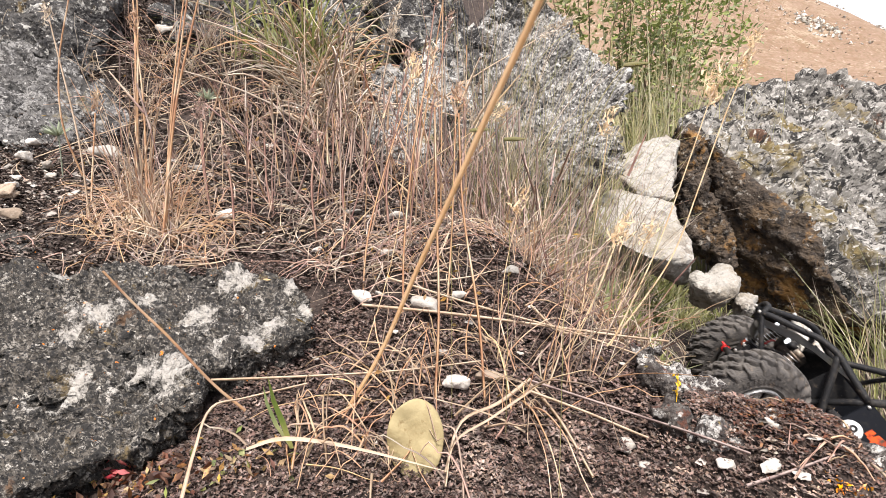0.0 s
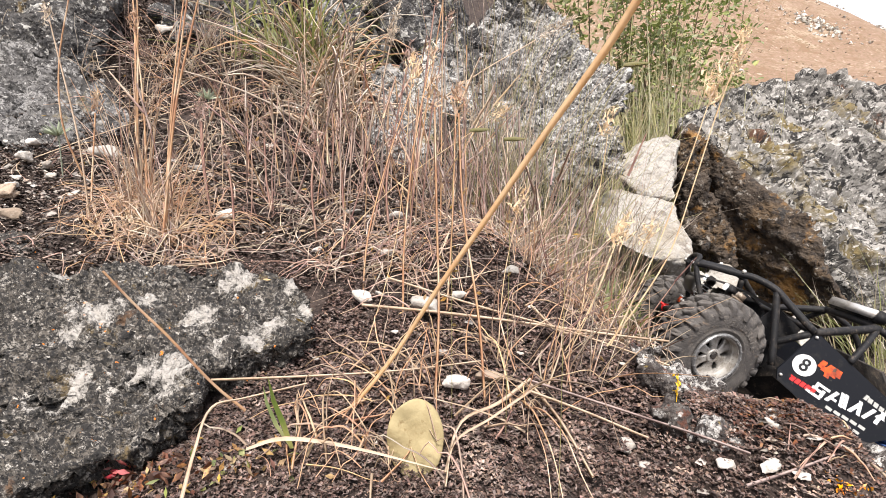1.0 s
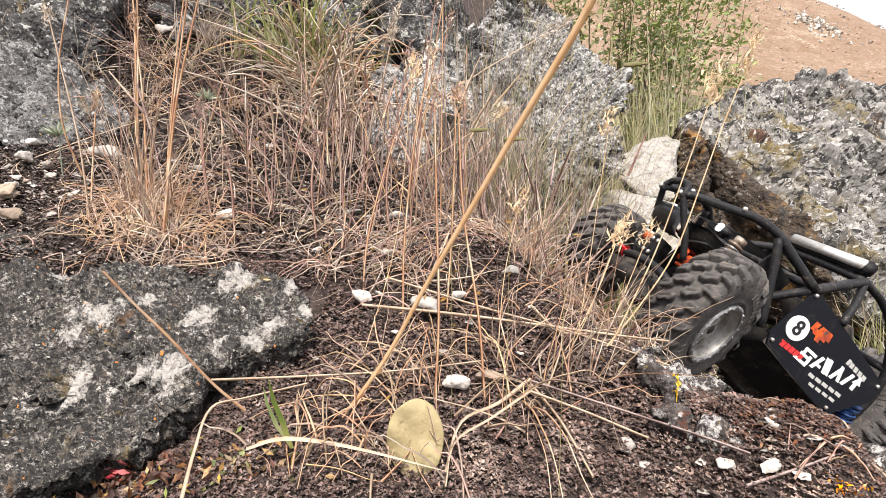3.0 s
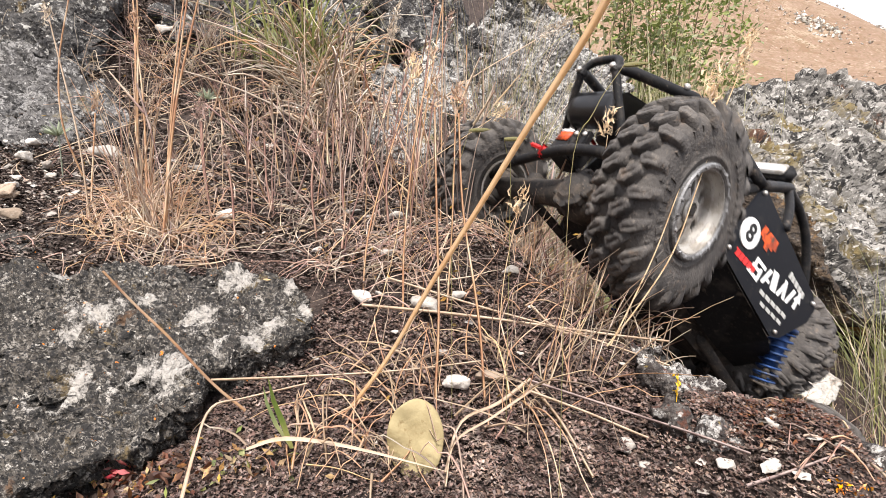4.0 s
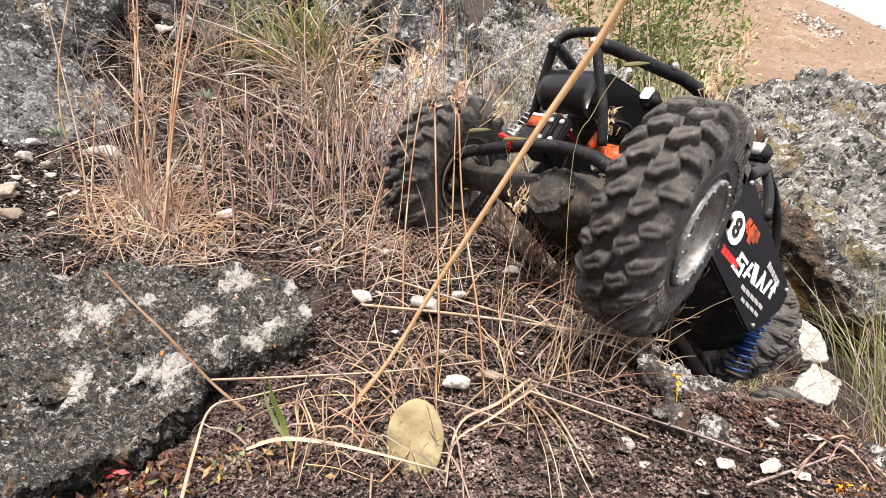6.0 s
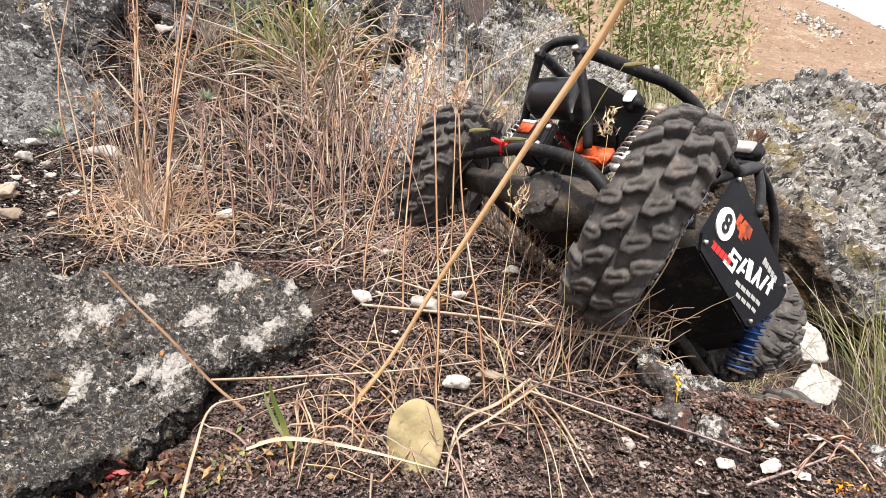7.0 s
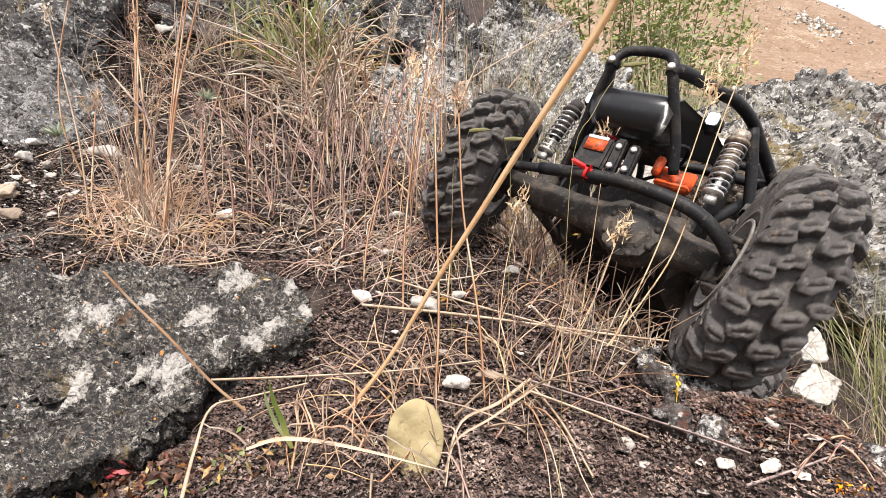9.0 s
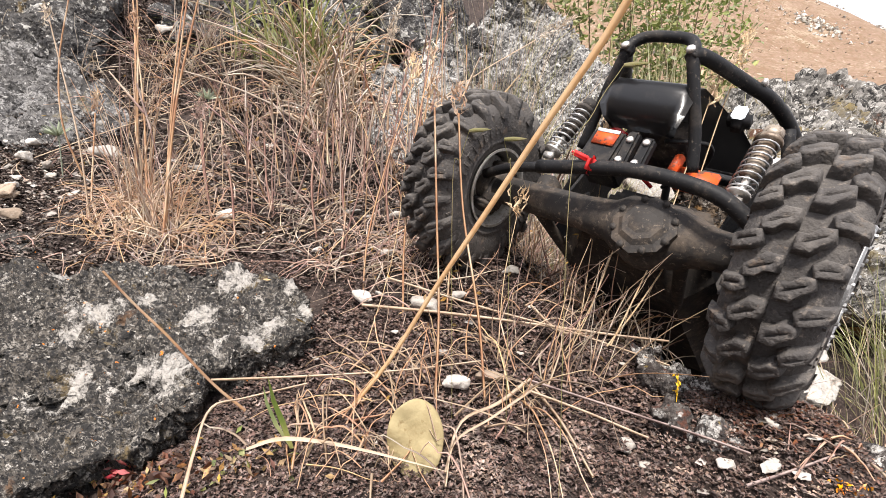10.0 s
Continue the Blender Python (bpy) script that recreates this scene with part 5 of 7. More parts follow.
def oval_leaf():
    bm = bmesh.new()
    rings = []
    n = 28
    for s in (-1, 1):
        centre = bm.verts.new((0, 0.0008 * s, 0))
        prev = [centre]
        for r in (0.35, 0.7, 0.95, 1.0):
            row = []
            for k in range(n):
                a = 2 * math.pi * k / n
                x, z = math.cos(a) * 0.0118 * r, math.sin(a) * 0.0157 * r
                y = 0.0007 * s * (1 if r < 0.98 else 0.2) + 0.0018 * r * r * math.sin(2 * a + 0.6) + 0.0012 * math.sin(7 * z / 0.0157 + x * 300) * r - 0.0012 * abs(x) / 0.0118
                row.append(bm.verts.new((x, y, z)))
            for k in range(n):
                if len(prev) == 1:
                    bm.faces.new((prev[0], row[k], row[(k + 1) % n]))
                else:
                    bm.faces.new((prev[k], row[k], row[(k + 1) % n], prev[(k + 1) % n]))
            prev = row
        rings.append(prev)
    for k in range(n):
        bm.faces.new((rings[0][k], rings[1][k], rings[1][(k + 1) % n], rings[0][(k + 1) % n]))
    bmesh.ops.recalc_face_normals(bm, faces=bm.faces)
    ob = tagged(link_mesh("leaf", bm, M_DRYLEAF), "dry yellowish oval leaf standing upright on the moss", "leaf")
    ob.matrix_world = pose(-0.0114, 0.193, 0.0125, -14, 0, 4)


def small_plants():
    rnd = random.Random(18)
    t = Tuft()
    b = Vector((-0.061, 0.189, 0.010))
    t.blade([b, b + Vector((-0.003, -0.001, 0.012)), b + Vector((-0.005, -0.004, 0.022)), b + Vector((-0.0055, -0.008, 0.034))], 0.0014, Vector((0.8, 0.6, 0)))
    t.blade([b, b + Vector((-0.006, 0, 0.010)), b + Vector((-0.009, -0.001, 0.020)), b + Vector((-0.010, -0.001, 0.027))], 0.0011, Vector((0.9, 0.3, 0)))
    t.make("grass_shoot", M_GREEN, "fresh green shoot with a browned tip", "grass", kind="")
    t = Tuft()
    t.blade(spline([(-0.078, 0.185, 0.012), (-0.062, 0.184, 0.017), (-0.036, 0.183, 0.014), (0.004, 0.175, 0.008)], 5), 0.0010, Vector((0, 0.5, 0.85)))
    t.make("straw_blade", M_PALE, "flat pale straw blade lying before the leaf", "straw", kind="")
    t = Tuft()
    for k in range(14):
        p = Vector((0.100, 0.203, 0.026 + 0.0007 * k)) + Vector((rnd.gauss(0, 0.0008), rnd.gauss(0, 0.0008), 0))
        t.flake(p, 0.0012, rnd)
    t.stalk([Vector((0.100, 0.203, 0.014)), Vector((0.100, 0.203, 0.022)), Vector((0.100, 0.203, 0.036))], 0.0004, 0.0002)
    t.make("flower", M_FLOWER, "tiny yellow flower on the moss", "flower", kind="")
    for x, y, lift in ((-0.395, 0.525, 0.045), (-0.30, 0.66, 0.03), (-0.07, 0.70, 0.03)):
        t = Tuft()
        for k in range(26):
            d = Vector((rnd.gauss(0, 0.7), rnd.gauss(0, 0.7), rnd.uniform(0.2, 1))).normalized()
            b = Vector((x, y, z_at(x, y) + lift))
            t.blade([b, b + d * 0.009, b + d * 0.017], 0.0014, d.orthogonal().normalized())
        t.stalk([Vector((x, y, z_at(x, y) - 0.003)), Vector((x, y, z_at(x, y) + lift * 0.5)), Vector((x, y, z_at(x, y) + lift))], 0.001, 0.0008)
        t.make("sage_plant", M_SAGE, "small silvery sage rosette in dry grass", "plant", kind="", group="sage plants")


dry_stalks()
straw_litter()
moss()
gravel()
green_grass()
bush()
hill_cover()
M_STEM = thin(material("bright_straw", [(0.86, 0.64, 0.40), (90, 3, 0.45, 0.6, (0.74, 0.50, 0.28))], 0.5, 0.0), (0.9, 0.68, 0.42), 0.45)
M_SEED = thin(material("pale_stem", [(0.70, 0.55, 0.36), (120, 3, 0.45, 0.6, (0.56, 0.38, 0.22))], 0.55, 0.0), (0.8, 0.66, 0.45), 0.35)
main_stem = stem("main", M_STEM, 0.0011, 0.0013, "tall straw stem leaning across close to the lens", 0.02)
seed_stem = stem("seed", M_SEED, 0.00048, 0.00034, "slender pale grass stem with a feathery seed head", 0.024)
stem("seed2", M_SEED, 0.00046, 0.00032, "slender pale grass stem with a feathery seed head", 0.022)
for key in ("spk1", "spk2", "spk3"):
    spikelet(key)
for key in ("thin1", "thin2", "thin3", "diag1", "diag2"):
    stem(key, M_SEED, 0.00036, 0.00026, "thin bleached grass stem leaning over the bank", 0.014)
for key in ("upright1", "upright2", "mid1", "mid2", "mid3", "right1", "right2"):
    stem(key, M_SEED if key.startswith("right") else M_STRAW, 0.0004 if key.startswith("right") else 0.0008, 0.0003 if key.startswith("right") else 0.0006, "upright dry straw stem rising from the moss", 0.012)
for key in ("far1", "far2", "far3", "far4"):
    stem(key, M_STRAW, 0.0012, 0.0008, "tall orange dry stem in the grass", 0.02)
for key in ("tall1", "tall2", "tall3", "tall5", "tall6", "tall7", "tall8"):
    stem(key, M_STRAW if key < "tall6" else M_PINK, 0.0012 if key < "tall6" else 0.0008, 0.0007, "tall orange dry stem in the grass", 0.016)
for key in ("arch1", "plume1", "plume2"):
    stem(key, M_PALE, 0.0010, 0.0006, "arching pale stem with a feathery plume", 0.045)
for key in ("post1", "post2", "post3"):
    stem(key, M_STRAW, 0.0008, 0.0006, "tall straight straw stem on the bank", 0.0)
stem("tall4", M_PALE, 0.0010, 0.0006, "tall pale stem beside the lichened rock", 0.012)
for k in range(12):
    stem("short%d" % (k + 1), M_PINK, 0.0012, 0.0010, "short brownish stalk with a narrow dry head", 0.016)
stem("long1", M_PALE, 0.0007, 0.0005, "long thin straw leaning across the grass", 0.012)
for key in ("twig1", "twig2"):
    stem(key, M_TWIG, 0.0008, 0.0006, "greyish twig lying on the moss", 0.0)
for key in ("knot1", "knot2", "straw3", "straw4"):
    stem(key, M_PALE, 0.0011, 0.0007, "forked pale straw lying on the moss", 0.0)
stem("brown", M_STRAW, 0.0008, 0.0005, "brown dry stem leaning over the slab", 0.0)
for key in ("flat1", "flat2", "low1", "low2", "bent"):
    stem(key, M_PALE, 0.0008, 0.0005, "fallen pale straw lying over the moss", 0.0)
oval_leaf()
small_plants()

# ---- the small crawler car; its x points ahead, y to its left, z up, origin midway between the axles ----
M_RUBBER = material("dusty_rubber", [(0.062, 0.057, 0.054), (45, 5, 0.45, 0.65, (0.105, 0.095, 0.086)), (18, 5, 0.54, 0.66, (0.044, 0.040, 0.038)), (300, 4, 0.57, 0.70, (0.165, 0.143, 0.123)), (90, 5, 0.60, 0.70, (0.14, 0.108, 0.084))], 0.85, 0.9, 700, dist=0.0009)
M_BLACK = material("black_plastic", [(0.010, 0.010, 0.011), (60, 5, 0.52, 0.70, (0.042, 0.036, 0.031)), (500, 3, 0.62, 0.74, (0.10, 0.085, 0.070)), (150, 5, 0.60, 0.70, (0.085, 0.068, 0.054))], 0.58, 0.3, 700, spec=0.2, dist=0.0005)
M_DUSTY = material("dusty_black", [(0.028, 0.025, 0.023), (70, 5, 0.48, 0.64, (0.075, 0.059, 0.046)), (300, 4, 0.58, 0.69, (0.14, 0.112, 0.088))], 0.75, 0.5, 600, dist=0.0006)
M_GLOSS = material("glossy_black", [(0.010, 0.010, 0.011), (60, 5, 0.56, 0.74, (0.035, 0.031, 0.027))], 0.28, 0.05, 500, spec=0.5, dist=0.0003)
M_PANEL = material("black_decal_panel", [(0.007, 0.008, 0.011), (80, 5, 0.56, 0.76, (0.022, 0.021, 0.020)), (300, 4, 0.64, 0.74, (0.06, 0.054, 0.046))], 0.5, 0.1, 500, spec=0.16, dist=0.0003)
M_SILVER = material("brushed_silver", [(0.62, 0.60, 0.57), (120, 5, 0.5, 0.66, (0.42, 0.38, 0.33)), (500, 3, 0.6, 0.7, (0.25, 0.22, 0.19))], 0.42, 0.2, 500, metal=0.75, dist=0.0003)
M_BRONZE = material("dusty_bronze", [(0.34, 0.29, 0.235), (70, 5, 0.42, 0.54, (0.13, 0.095, 0.068)), (400, 3, 0.55, 0.68, (0.12, 0.09, 0.07))], 0.55, 0.3, 500, metal=0.5, dist=0.0004)
M_RIM = material("dusty_rim", [(0.40, 0.385, 0.36), (90, 5, 0.46, 0.60, (0.27, 0.245, 0.215)), (40, 5, 0.56, 0.66, (0.10, 0.082, 0.066)), (500, 3, 0.58, 0.7, (0.15, 0.13, 0.11))], 0.5, 0.3, 500, metal=0.45, dist=0.0003)
M_RING = material("worn_bead_ring", [(0.22, 0.22, 0.22), (300, 4, 0.52, 0.64, (0.42, 0.42, 0.42)), (120, 4, 0.54, 0.66, (0.07, 0.065, 0.06))], 0.45, 0.3, 800, metal=0.6, dist=0.0004)
M_BLUE = material("blue_anodised", [(0.020, 0.055, 0.17), (200, 3, 0.52, 0.66, (0.05, 0.075, 0.13)), (90, 4, 0.58, 0.68, (0.07, 0.065, 0.06))], 0.5, 0.0, metal=0.4)
M_SPRING = material("spring_steel", [(0.50, 0.50, 0.50), (300, 3, 0.5, 0.7, (0.3, 0.27, 0.24))], 0.4, 0.0, metal=0.8)
M_ORANGE = material("orange_plastic", [(0.62, 0.085, 0.015), (110, 5, 0.46, 0.56, (0.30, 0.05, 0.02)), (160, 4, 0.54, 0.64, (0.09, 0.055, 0.04))], 0.5, 0.1, 500)
M_RED = material("red_plastic", [(0.62, 0.03, 0.03), (200, 4, 0.6, 0.7, (0.35, 0.04, 0.03))], 0.5, 0.0)
M_WHITEINK = material("white_print", [(0.74, 0.74, 0.73), (300, 4, 0.6, 0.72, (0.5, 0.48, 0.45))], 0.6, 0.0)
M_GREYINK = material("grey_print", [(0.38, 0.38, 0.36), (300, 4, 0.55, 0.7, (0.2, 0.2, 0.19))], 0.6, 0.0)
M_BLACKINK = material("black_print", [(0.015, 0.015, 0.016)], 0.5, 0.0)
M_LAMP = material("lamp_lens", [(0.85, 0.88, 0.92)], 0.15, 0.0, spec=0.6)
lens_shader = M_LAMP.node_tree.nodes["Principled BSDF"]
lens_shader.inputs["Emission Color"].default_value = (0.9, 0.95, 1.0, 1)
lens_shader.inputs["Emission Strength"].default_value = 0.7

FRONT, REAR, HALF_TRACK = 0.1337, -0.1577, 0.0923


def tread_radius(y):
    k = abs(y) / 0.0170
    return 0.0536 - 0.0008 * k * k - 0.0052 * max(0.0, k - 0.6) ** 2 / 0.16


def tyre_mesh():
    """Carcass first, then the tread blocks; also gives the number of smooth faces."""
    bm = bmesh.new()
    side = [(0.0150, 0.0258), (0.0160, 0.0272), (0.0163, 0.0292), (0.0171, 0.0296), (0.0172, 0.0312), (0.0167, 0.0318), (0.0175, 0.0350), (0.0178, 0.0395), (0.0177, 0.0435), (0.0170, 0.0468)]
    prof = [(-y, r) for y, r in side] + [(y, tread_radius(y)) for y in np.linspace(-0.0162, 0.0162, 11)] + [(y, r) for y, r in side[::-1]]
    lathe(bm, [(0.0, 0.0245), (-0.0150, 0.0248)] + prof + [(0.0150, 0.0248), (0.0, 0.0245)], 60)
    bmesh.ops.recalc_face_normals(bm, faces=bm.faces)
    pitches = 21
    pitch = 2 * math.pi / pitches
    mid = ([(-0.0004, 0.0006), (0.0064, 0.0004), (0.0072, 0.0040), (0.0104, 0.0064), (0.0112, 0.0104), (0.0066, 0.0112), (0.0032, 0.0080), (-0.0002, 0.0058)], (0.55, 0.83))
    long_side = ([(-0.0006, 0.0094), (0.0042, 0.0078), (0.0072, 0.0106), (0.0090, 0.0184), (0.0022, 0.0186), (0.0004, 0.0130)], (0.30, 0.95))
    short_side = ([(-0.0006, 0.0094), (0.0042, 0.0078), (0.0072, 0.0106), (0.0080, 0.0170), (0.0018, 0.0172), (0.0004, 0.0130)], (0.30, 0.95))

    def lug(shape, a0, sign, tall):
        """A rounded rubber block with a narrow groove along its top."""
        outline, (gu, gv) = shape
        n = len(outline)
        cu = sum(p[0] for p in outline) / n
        cv = sum(p[1] for p in outline) / n
        rows = []
        for along, across, lift in ((1.12, 1.12, -0.0015), (1.03, 1.03, tall * 0.55), (0.98, 0.98, tall * 0.84), (0.90, 0.90, tall * 0.97), (0.80, 0.80, tall), (0.62, 0.16, tall * 0.98), (0.56, 0.06, tall * 0.74)):
            row = []
            for u, v in outline:
                p, q = (u - cu) * gu + (v - cv) * gv, (u - cu) * gv - (v - cv) * gu
                u, v = cu + gu * p * along + gv * q * across, cv + gv * p * along - gu * q * across
                a = a0 + sign * u * 0.92 / 0.0575
                r = tread_radius(min(v, 0.0174)) + lift - 0.10 * max(0.0, v - 0.0150)
                row.append(bm.verts.new((math.cos(a) * r, sign * v, math.sin(a) * r)))
            rows.append(row)
        for p, q in zip(rows, rows[1:]):
            for i in range(n):
                f = (p[i], p[(i + 1) % n], q[(i + 1) % n], q[i])
                bm.faces.new(f[::-1] if sign < 0 else f)
        bm.faces.new(rows[-1][::-1] if sign < 0 else rows[-1])

    for i in range(pitches):
        for sign in (1, -1):
            a = i * pitch + (0 if sign > 0 else pitch * 0.82)
            lug(mid, a, sign, 0.0058)
            lug(long_side if i % 2 else short_side, a + pitch * 0.60 * sign, sign, 0.0058)
    smooth = len(bm.faces)
    # small ribs at the shoulder and the raised, worn lettering as bars
    for k in range(38):
        a = 2 * math.pi * k / 38
        for sign in (1, -1):
            block(bm, (0.0040, 0.0012, 0.0011), Matrix.Rotation(-a, 4, "Y") @ Matrix.Translation((0.0462, sign * 0.0170, 0)), 0)
    for start in (0.35, 3.3):
        for k in range(9):
            a = start + 0.135 * k
            for sign in (1, -1):
                block(bm, (0.0058, 0.0011, 0.0018 if k % 3 else 0.0034), Matrix.Rotation(-a, 4, "Y") @ Matrix.Translation((0.0390, sign * 0.0178, 0)), 0)
    return bm, smooth


def rim_mesh():
    bm = bmesh.new()
    lathe(bm, [(-0.0165, 0.0240), (-0.0165, 0.0258), (-0.0176, 0.0262), (-0.0176, 0.0246), (-0.010, 0.0222), (0.006, 0.0222), (0.0165, 0.0240), (0.0174, 0.0240), (0.0174, 0.0231), (0.0142, 0.0228), (0.0120, 0.0222), (0.0112, 0.0212), (0.0060, 0.0207), (-0.004, 0.0205)], 48, None, False)
    lathe(bm, [(-0.007, 0.003), (-0.0065, 0.0206)], 32, None, False)
    for k in range(6):
        m = Matrix.Rotation(2 * math.pi * k / 6, 4, "Y")
        verts = []
        for r, w, y in ((0.0055, 0.0036, 0.0108), (0.0100, 0.0038, 0.0102), (0.0148, 0.0050, 0.0088), (0.0182, 0.0080, 0.0078), (0.0208, 0.0106, 0.0074)):
            verts.append([bm.verts.new(m @ Vector((r, y + dy, dz))) for dy, dz in ((-0.0008, -w), (0.0, -w * 0.7), (0.0, w * 0.7), (-0.0008, w), (-0.0034, w), (-0.0034, -w))])
        for p, q in zip(verts, verts[1:]):
            for i in range(6):
                bm.faces.new((p[i], p[(i + 1) % 6], q[(i + 1) % 6], q[i]))
    lathe(bm, [(0.002, 0.0052), (0.0116, 0.0072), (0.0124, 0.0066), (0.0124, 0.0046), (0.0104, 0.0042), (0.0104, 0.001)], 24)
    bmesh.ops.recalc_face_normals(bm, faces=bm.faces)
    return bm


def ring_mesh():
    bm = bmesh.new()
    lathe(bm, [(0.0155, 0.0238), (0.0180, 0.0238), (0.0187, 0.0245), (0.0187, 0.0262), (0.0178, 0.0270), (0.0155, 0.0270), (0.0155, 0.0238)], 48, None, False)
    for k in range(20):
        a = 2 * math.pi * k / 20
        lathe(bm, [(0.0180, 0.0010), (0.0193, 0.0010), (0.0195, 0.0007)], 6, Matrix.Rotation(a, 4, "Y") @ Matrix.Translation((0.0254, 0, 0)))
    bmesh.ops.recalc_face_normals(bm, faces=bm.faces)
    return bm


def hub_mesh():
    bm = bmesh.new()
    lathe(bm, [(-0.016, 0.010), (0.000, 0.010), (0.003, 0.009), (0.003, 0.002)], 20)
    lathe(bm, [(0.006, 0.0036), (0.0118, 0.0036), (0.0130, 0.0029), (0.0130, 0.001)], 6)
    for k in range(6):
        a = 2 * math.pi * (k + 0.5) / 6
        lathe(bm, [(0.004, 0.0010), (0.0098, 0.0010), (0.0101, 0.0007)], 6, Matrix.Rotation(a, 4, "Y") @ Matrix.Translation((0.0058, 0, 0)))
    return bm


def coil(bm, a, b, radius, wire, turns, seg=14):
    a, b = Vector(a), Vector(b)
    d = (b - a).normalized()
    s = d.orthogonal().normalized()
    u = d.cross(s)
    n = turns * seg
    tube(bm, [a + (b - a) * i / n + (s * math.cos(2 * math.pi * i / seg) + u * math.sin(2 * math.pi * i / seg)) * radius for i in range(n + 1)], wire, sides=5)


def shock(parent, top, bottom, body_mat, label, stout=1.0):
    top, bottom = Vector(top), Vector(bottom)
    bm = bmesh.new()
    tube(bm, [top, top.lerp(bottom, 0.12)], 0.0050 * stout, 0.0052 * stout, 14)
    tube(bm, [top.lerp(bottom, 0.08), top.lerp(bottom, 0.66)], 0.0042 * stout, None, 14)
    tube(bm, [top.lerp(bottom, 0.14), top.lerp(bottom, 0.19)], 0.0068 * stout, None, 14)
    ob = part("shock_absorber", bm, body_mat, parent, label)
    bm = bmesh.new()
    coil(bm, top.lerp(bottom, 0.19), top.lerp(bottom, 0.90), 0.0060 * stout, 0.00055 if body_mat is not M_BLUE else 0.0010, 8)
    part("spring", bm, M_BLUE if body_mat is M_BLUE else M_SPRING, ob)
    bm = bmesh.new()
    tube(bm, [top.lerp(bottom, 0.6), bottom], 0.0018 * stout, None, 8)
    tube(bm, [top.lerp(bottom, 0.90), top.lerp(bottom, 0.93)], 0.0058 * stout, None, 14)
    tube(bm, [bottom - Vector((0, 0.003, 0)), bottom + Vector((0, 0.003, 0))], 0.0026, None, 10)
    part("shock_rod", bm, M_DUSTY if body_mat is M_BLUE else M_SILVER, ob)
    return ob


def pipe(parent, name, pts, r=0.0042, mat=None, label=""):
    bm = bmesh.new()
    tube(bm, spline(pts, 5), r, None, 10)
    return part(name, bm, mat or M_BLACK, parent, label)


def axle_mesh(bm, front):
    lathe(bm, [(-0.074, 0.0090), (-0.012, 0.0098), (0.006, 0.0115), (0.014, 0.0160), (0.042, 0.0160), (0.052, 0.0115), (0.058, 0.0100), (0.074, 0.0092)], 22)
    s = 1 if front else -1
    tube(bm, [(-0.010 * s, 0, 0.002), (-0.036 * s, 0, 0.006)], 0.0125, 0.0085, 14)
    for y in (-0.045, 0.045):
        block(bm, (0.016, 0.012, 0.016), Matrix.Translation((-0.006 * s, y, 0.010)), 0.002)
    bmesh.ops.recalc_face_normals(bm, faces=bm.faces)


def knuckles(parent):
    for y in (-0.074, 0.074):
        bm = bmesh.new()
        block(bm, (0.018, 0.008, 0.030), Matrix.Translation((0, y, 0)), 0.003)
        block(bm, (0.014, 0.014, 0.005), Matrix.Translation((0, y * 1.06, 0.014)), 0.0015)
        block(bm, (0.014, 0.014, 0.005), Matrix.Translation((0, y * 1.06, -0.014)), 0.0015)
        part("steering_knuckle", bm, M_DUSTY, parent)


def gear_cover(parent, front):
    """The round gear housing of an axle, with its bolted cover."""
    s, off, low = (1 if front else -1), 0.029, -0.005
    bm = bmesh.new()
    bmesh.ops.create_uvsphere(bm, u_segments=20, v_segments=12, radius=0.0165, matrix=Matrix.Translation((0.003 * s, off, low)) @ Matrix.Diagonal((1.1, 1.0, 1.0, 1)))
    housing = part("gear_housing", bm, M_DUSTY, parent)
    bm = bmesh.new()
    lathe(bm, [(-0.0030, 0.0140), (-0.0020, 0.0162), (0.0018, 0.0162), (0.0030, 0.0125), (0.0052, 0.0100), (0.0058, 0.0020)], 8, Matrix.Translation((0.0140 * s, off, low)) @ Matrix.Rotation(-math.pi / 2 * s, 4, "Z"))
    bmesh.ops.recalc_face_normals(bm, faces=bm.faces)
    part("cover_plate", bm, M_DUSTY, parent, "bolted round cover caked with mud", smooth=False)
    bolt = bmesh.new()
    tube(bolt, [(0, 0, 0), (0.0045 * s, 0, 0)], 0.0018, None, 6)
    first = part("bolt", bolt, M_DUSTY, parent)
    for k in range(8):
        a = 2 * math.pi * (k + 0.5) / 8
        ob = first if k == 0 else new("bolt", first.data)
        ob.parent = parent
        ob.matrix_local = Matrix.Translation((0.0130 * s, off + math.cos(a) * 0.0142, math.sin(a) * 0.0142 + low))
    return housing


def word_bars(parent, items, side, name):
    """Printed shapes on the side panel: (x, z, width, height, slant, material)."""
    for x, z, w, h, slant, mat in items:
        bm = bmesh.new()
        outline = [(x, z), (x - w, z), (x - w - slant, z + h), (x - slant, z + h)]
        plate(bm, outline, 0.0004, None)
        for v in bm.verts:
            v.co.y += panel_y(v.co.x, v.co.z) * side + 0.0012 * side
        part(name, bm, mat, parent, smooth=False)


def panel_y(x, z):
    return 0.0888 - 0.082 * x - 0.152 * z


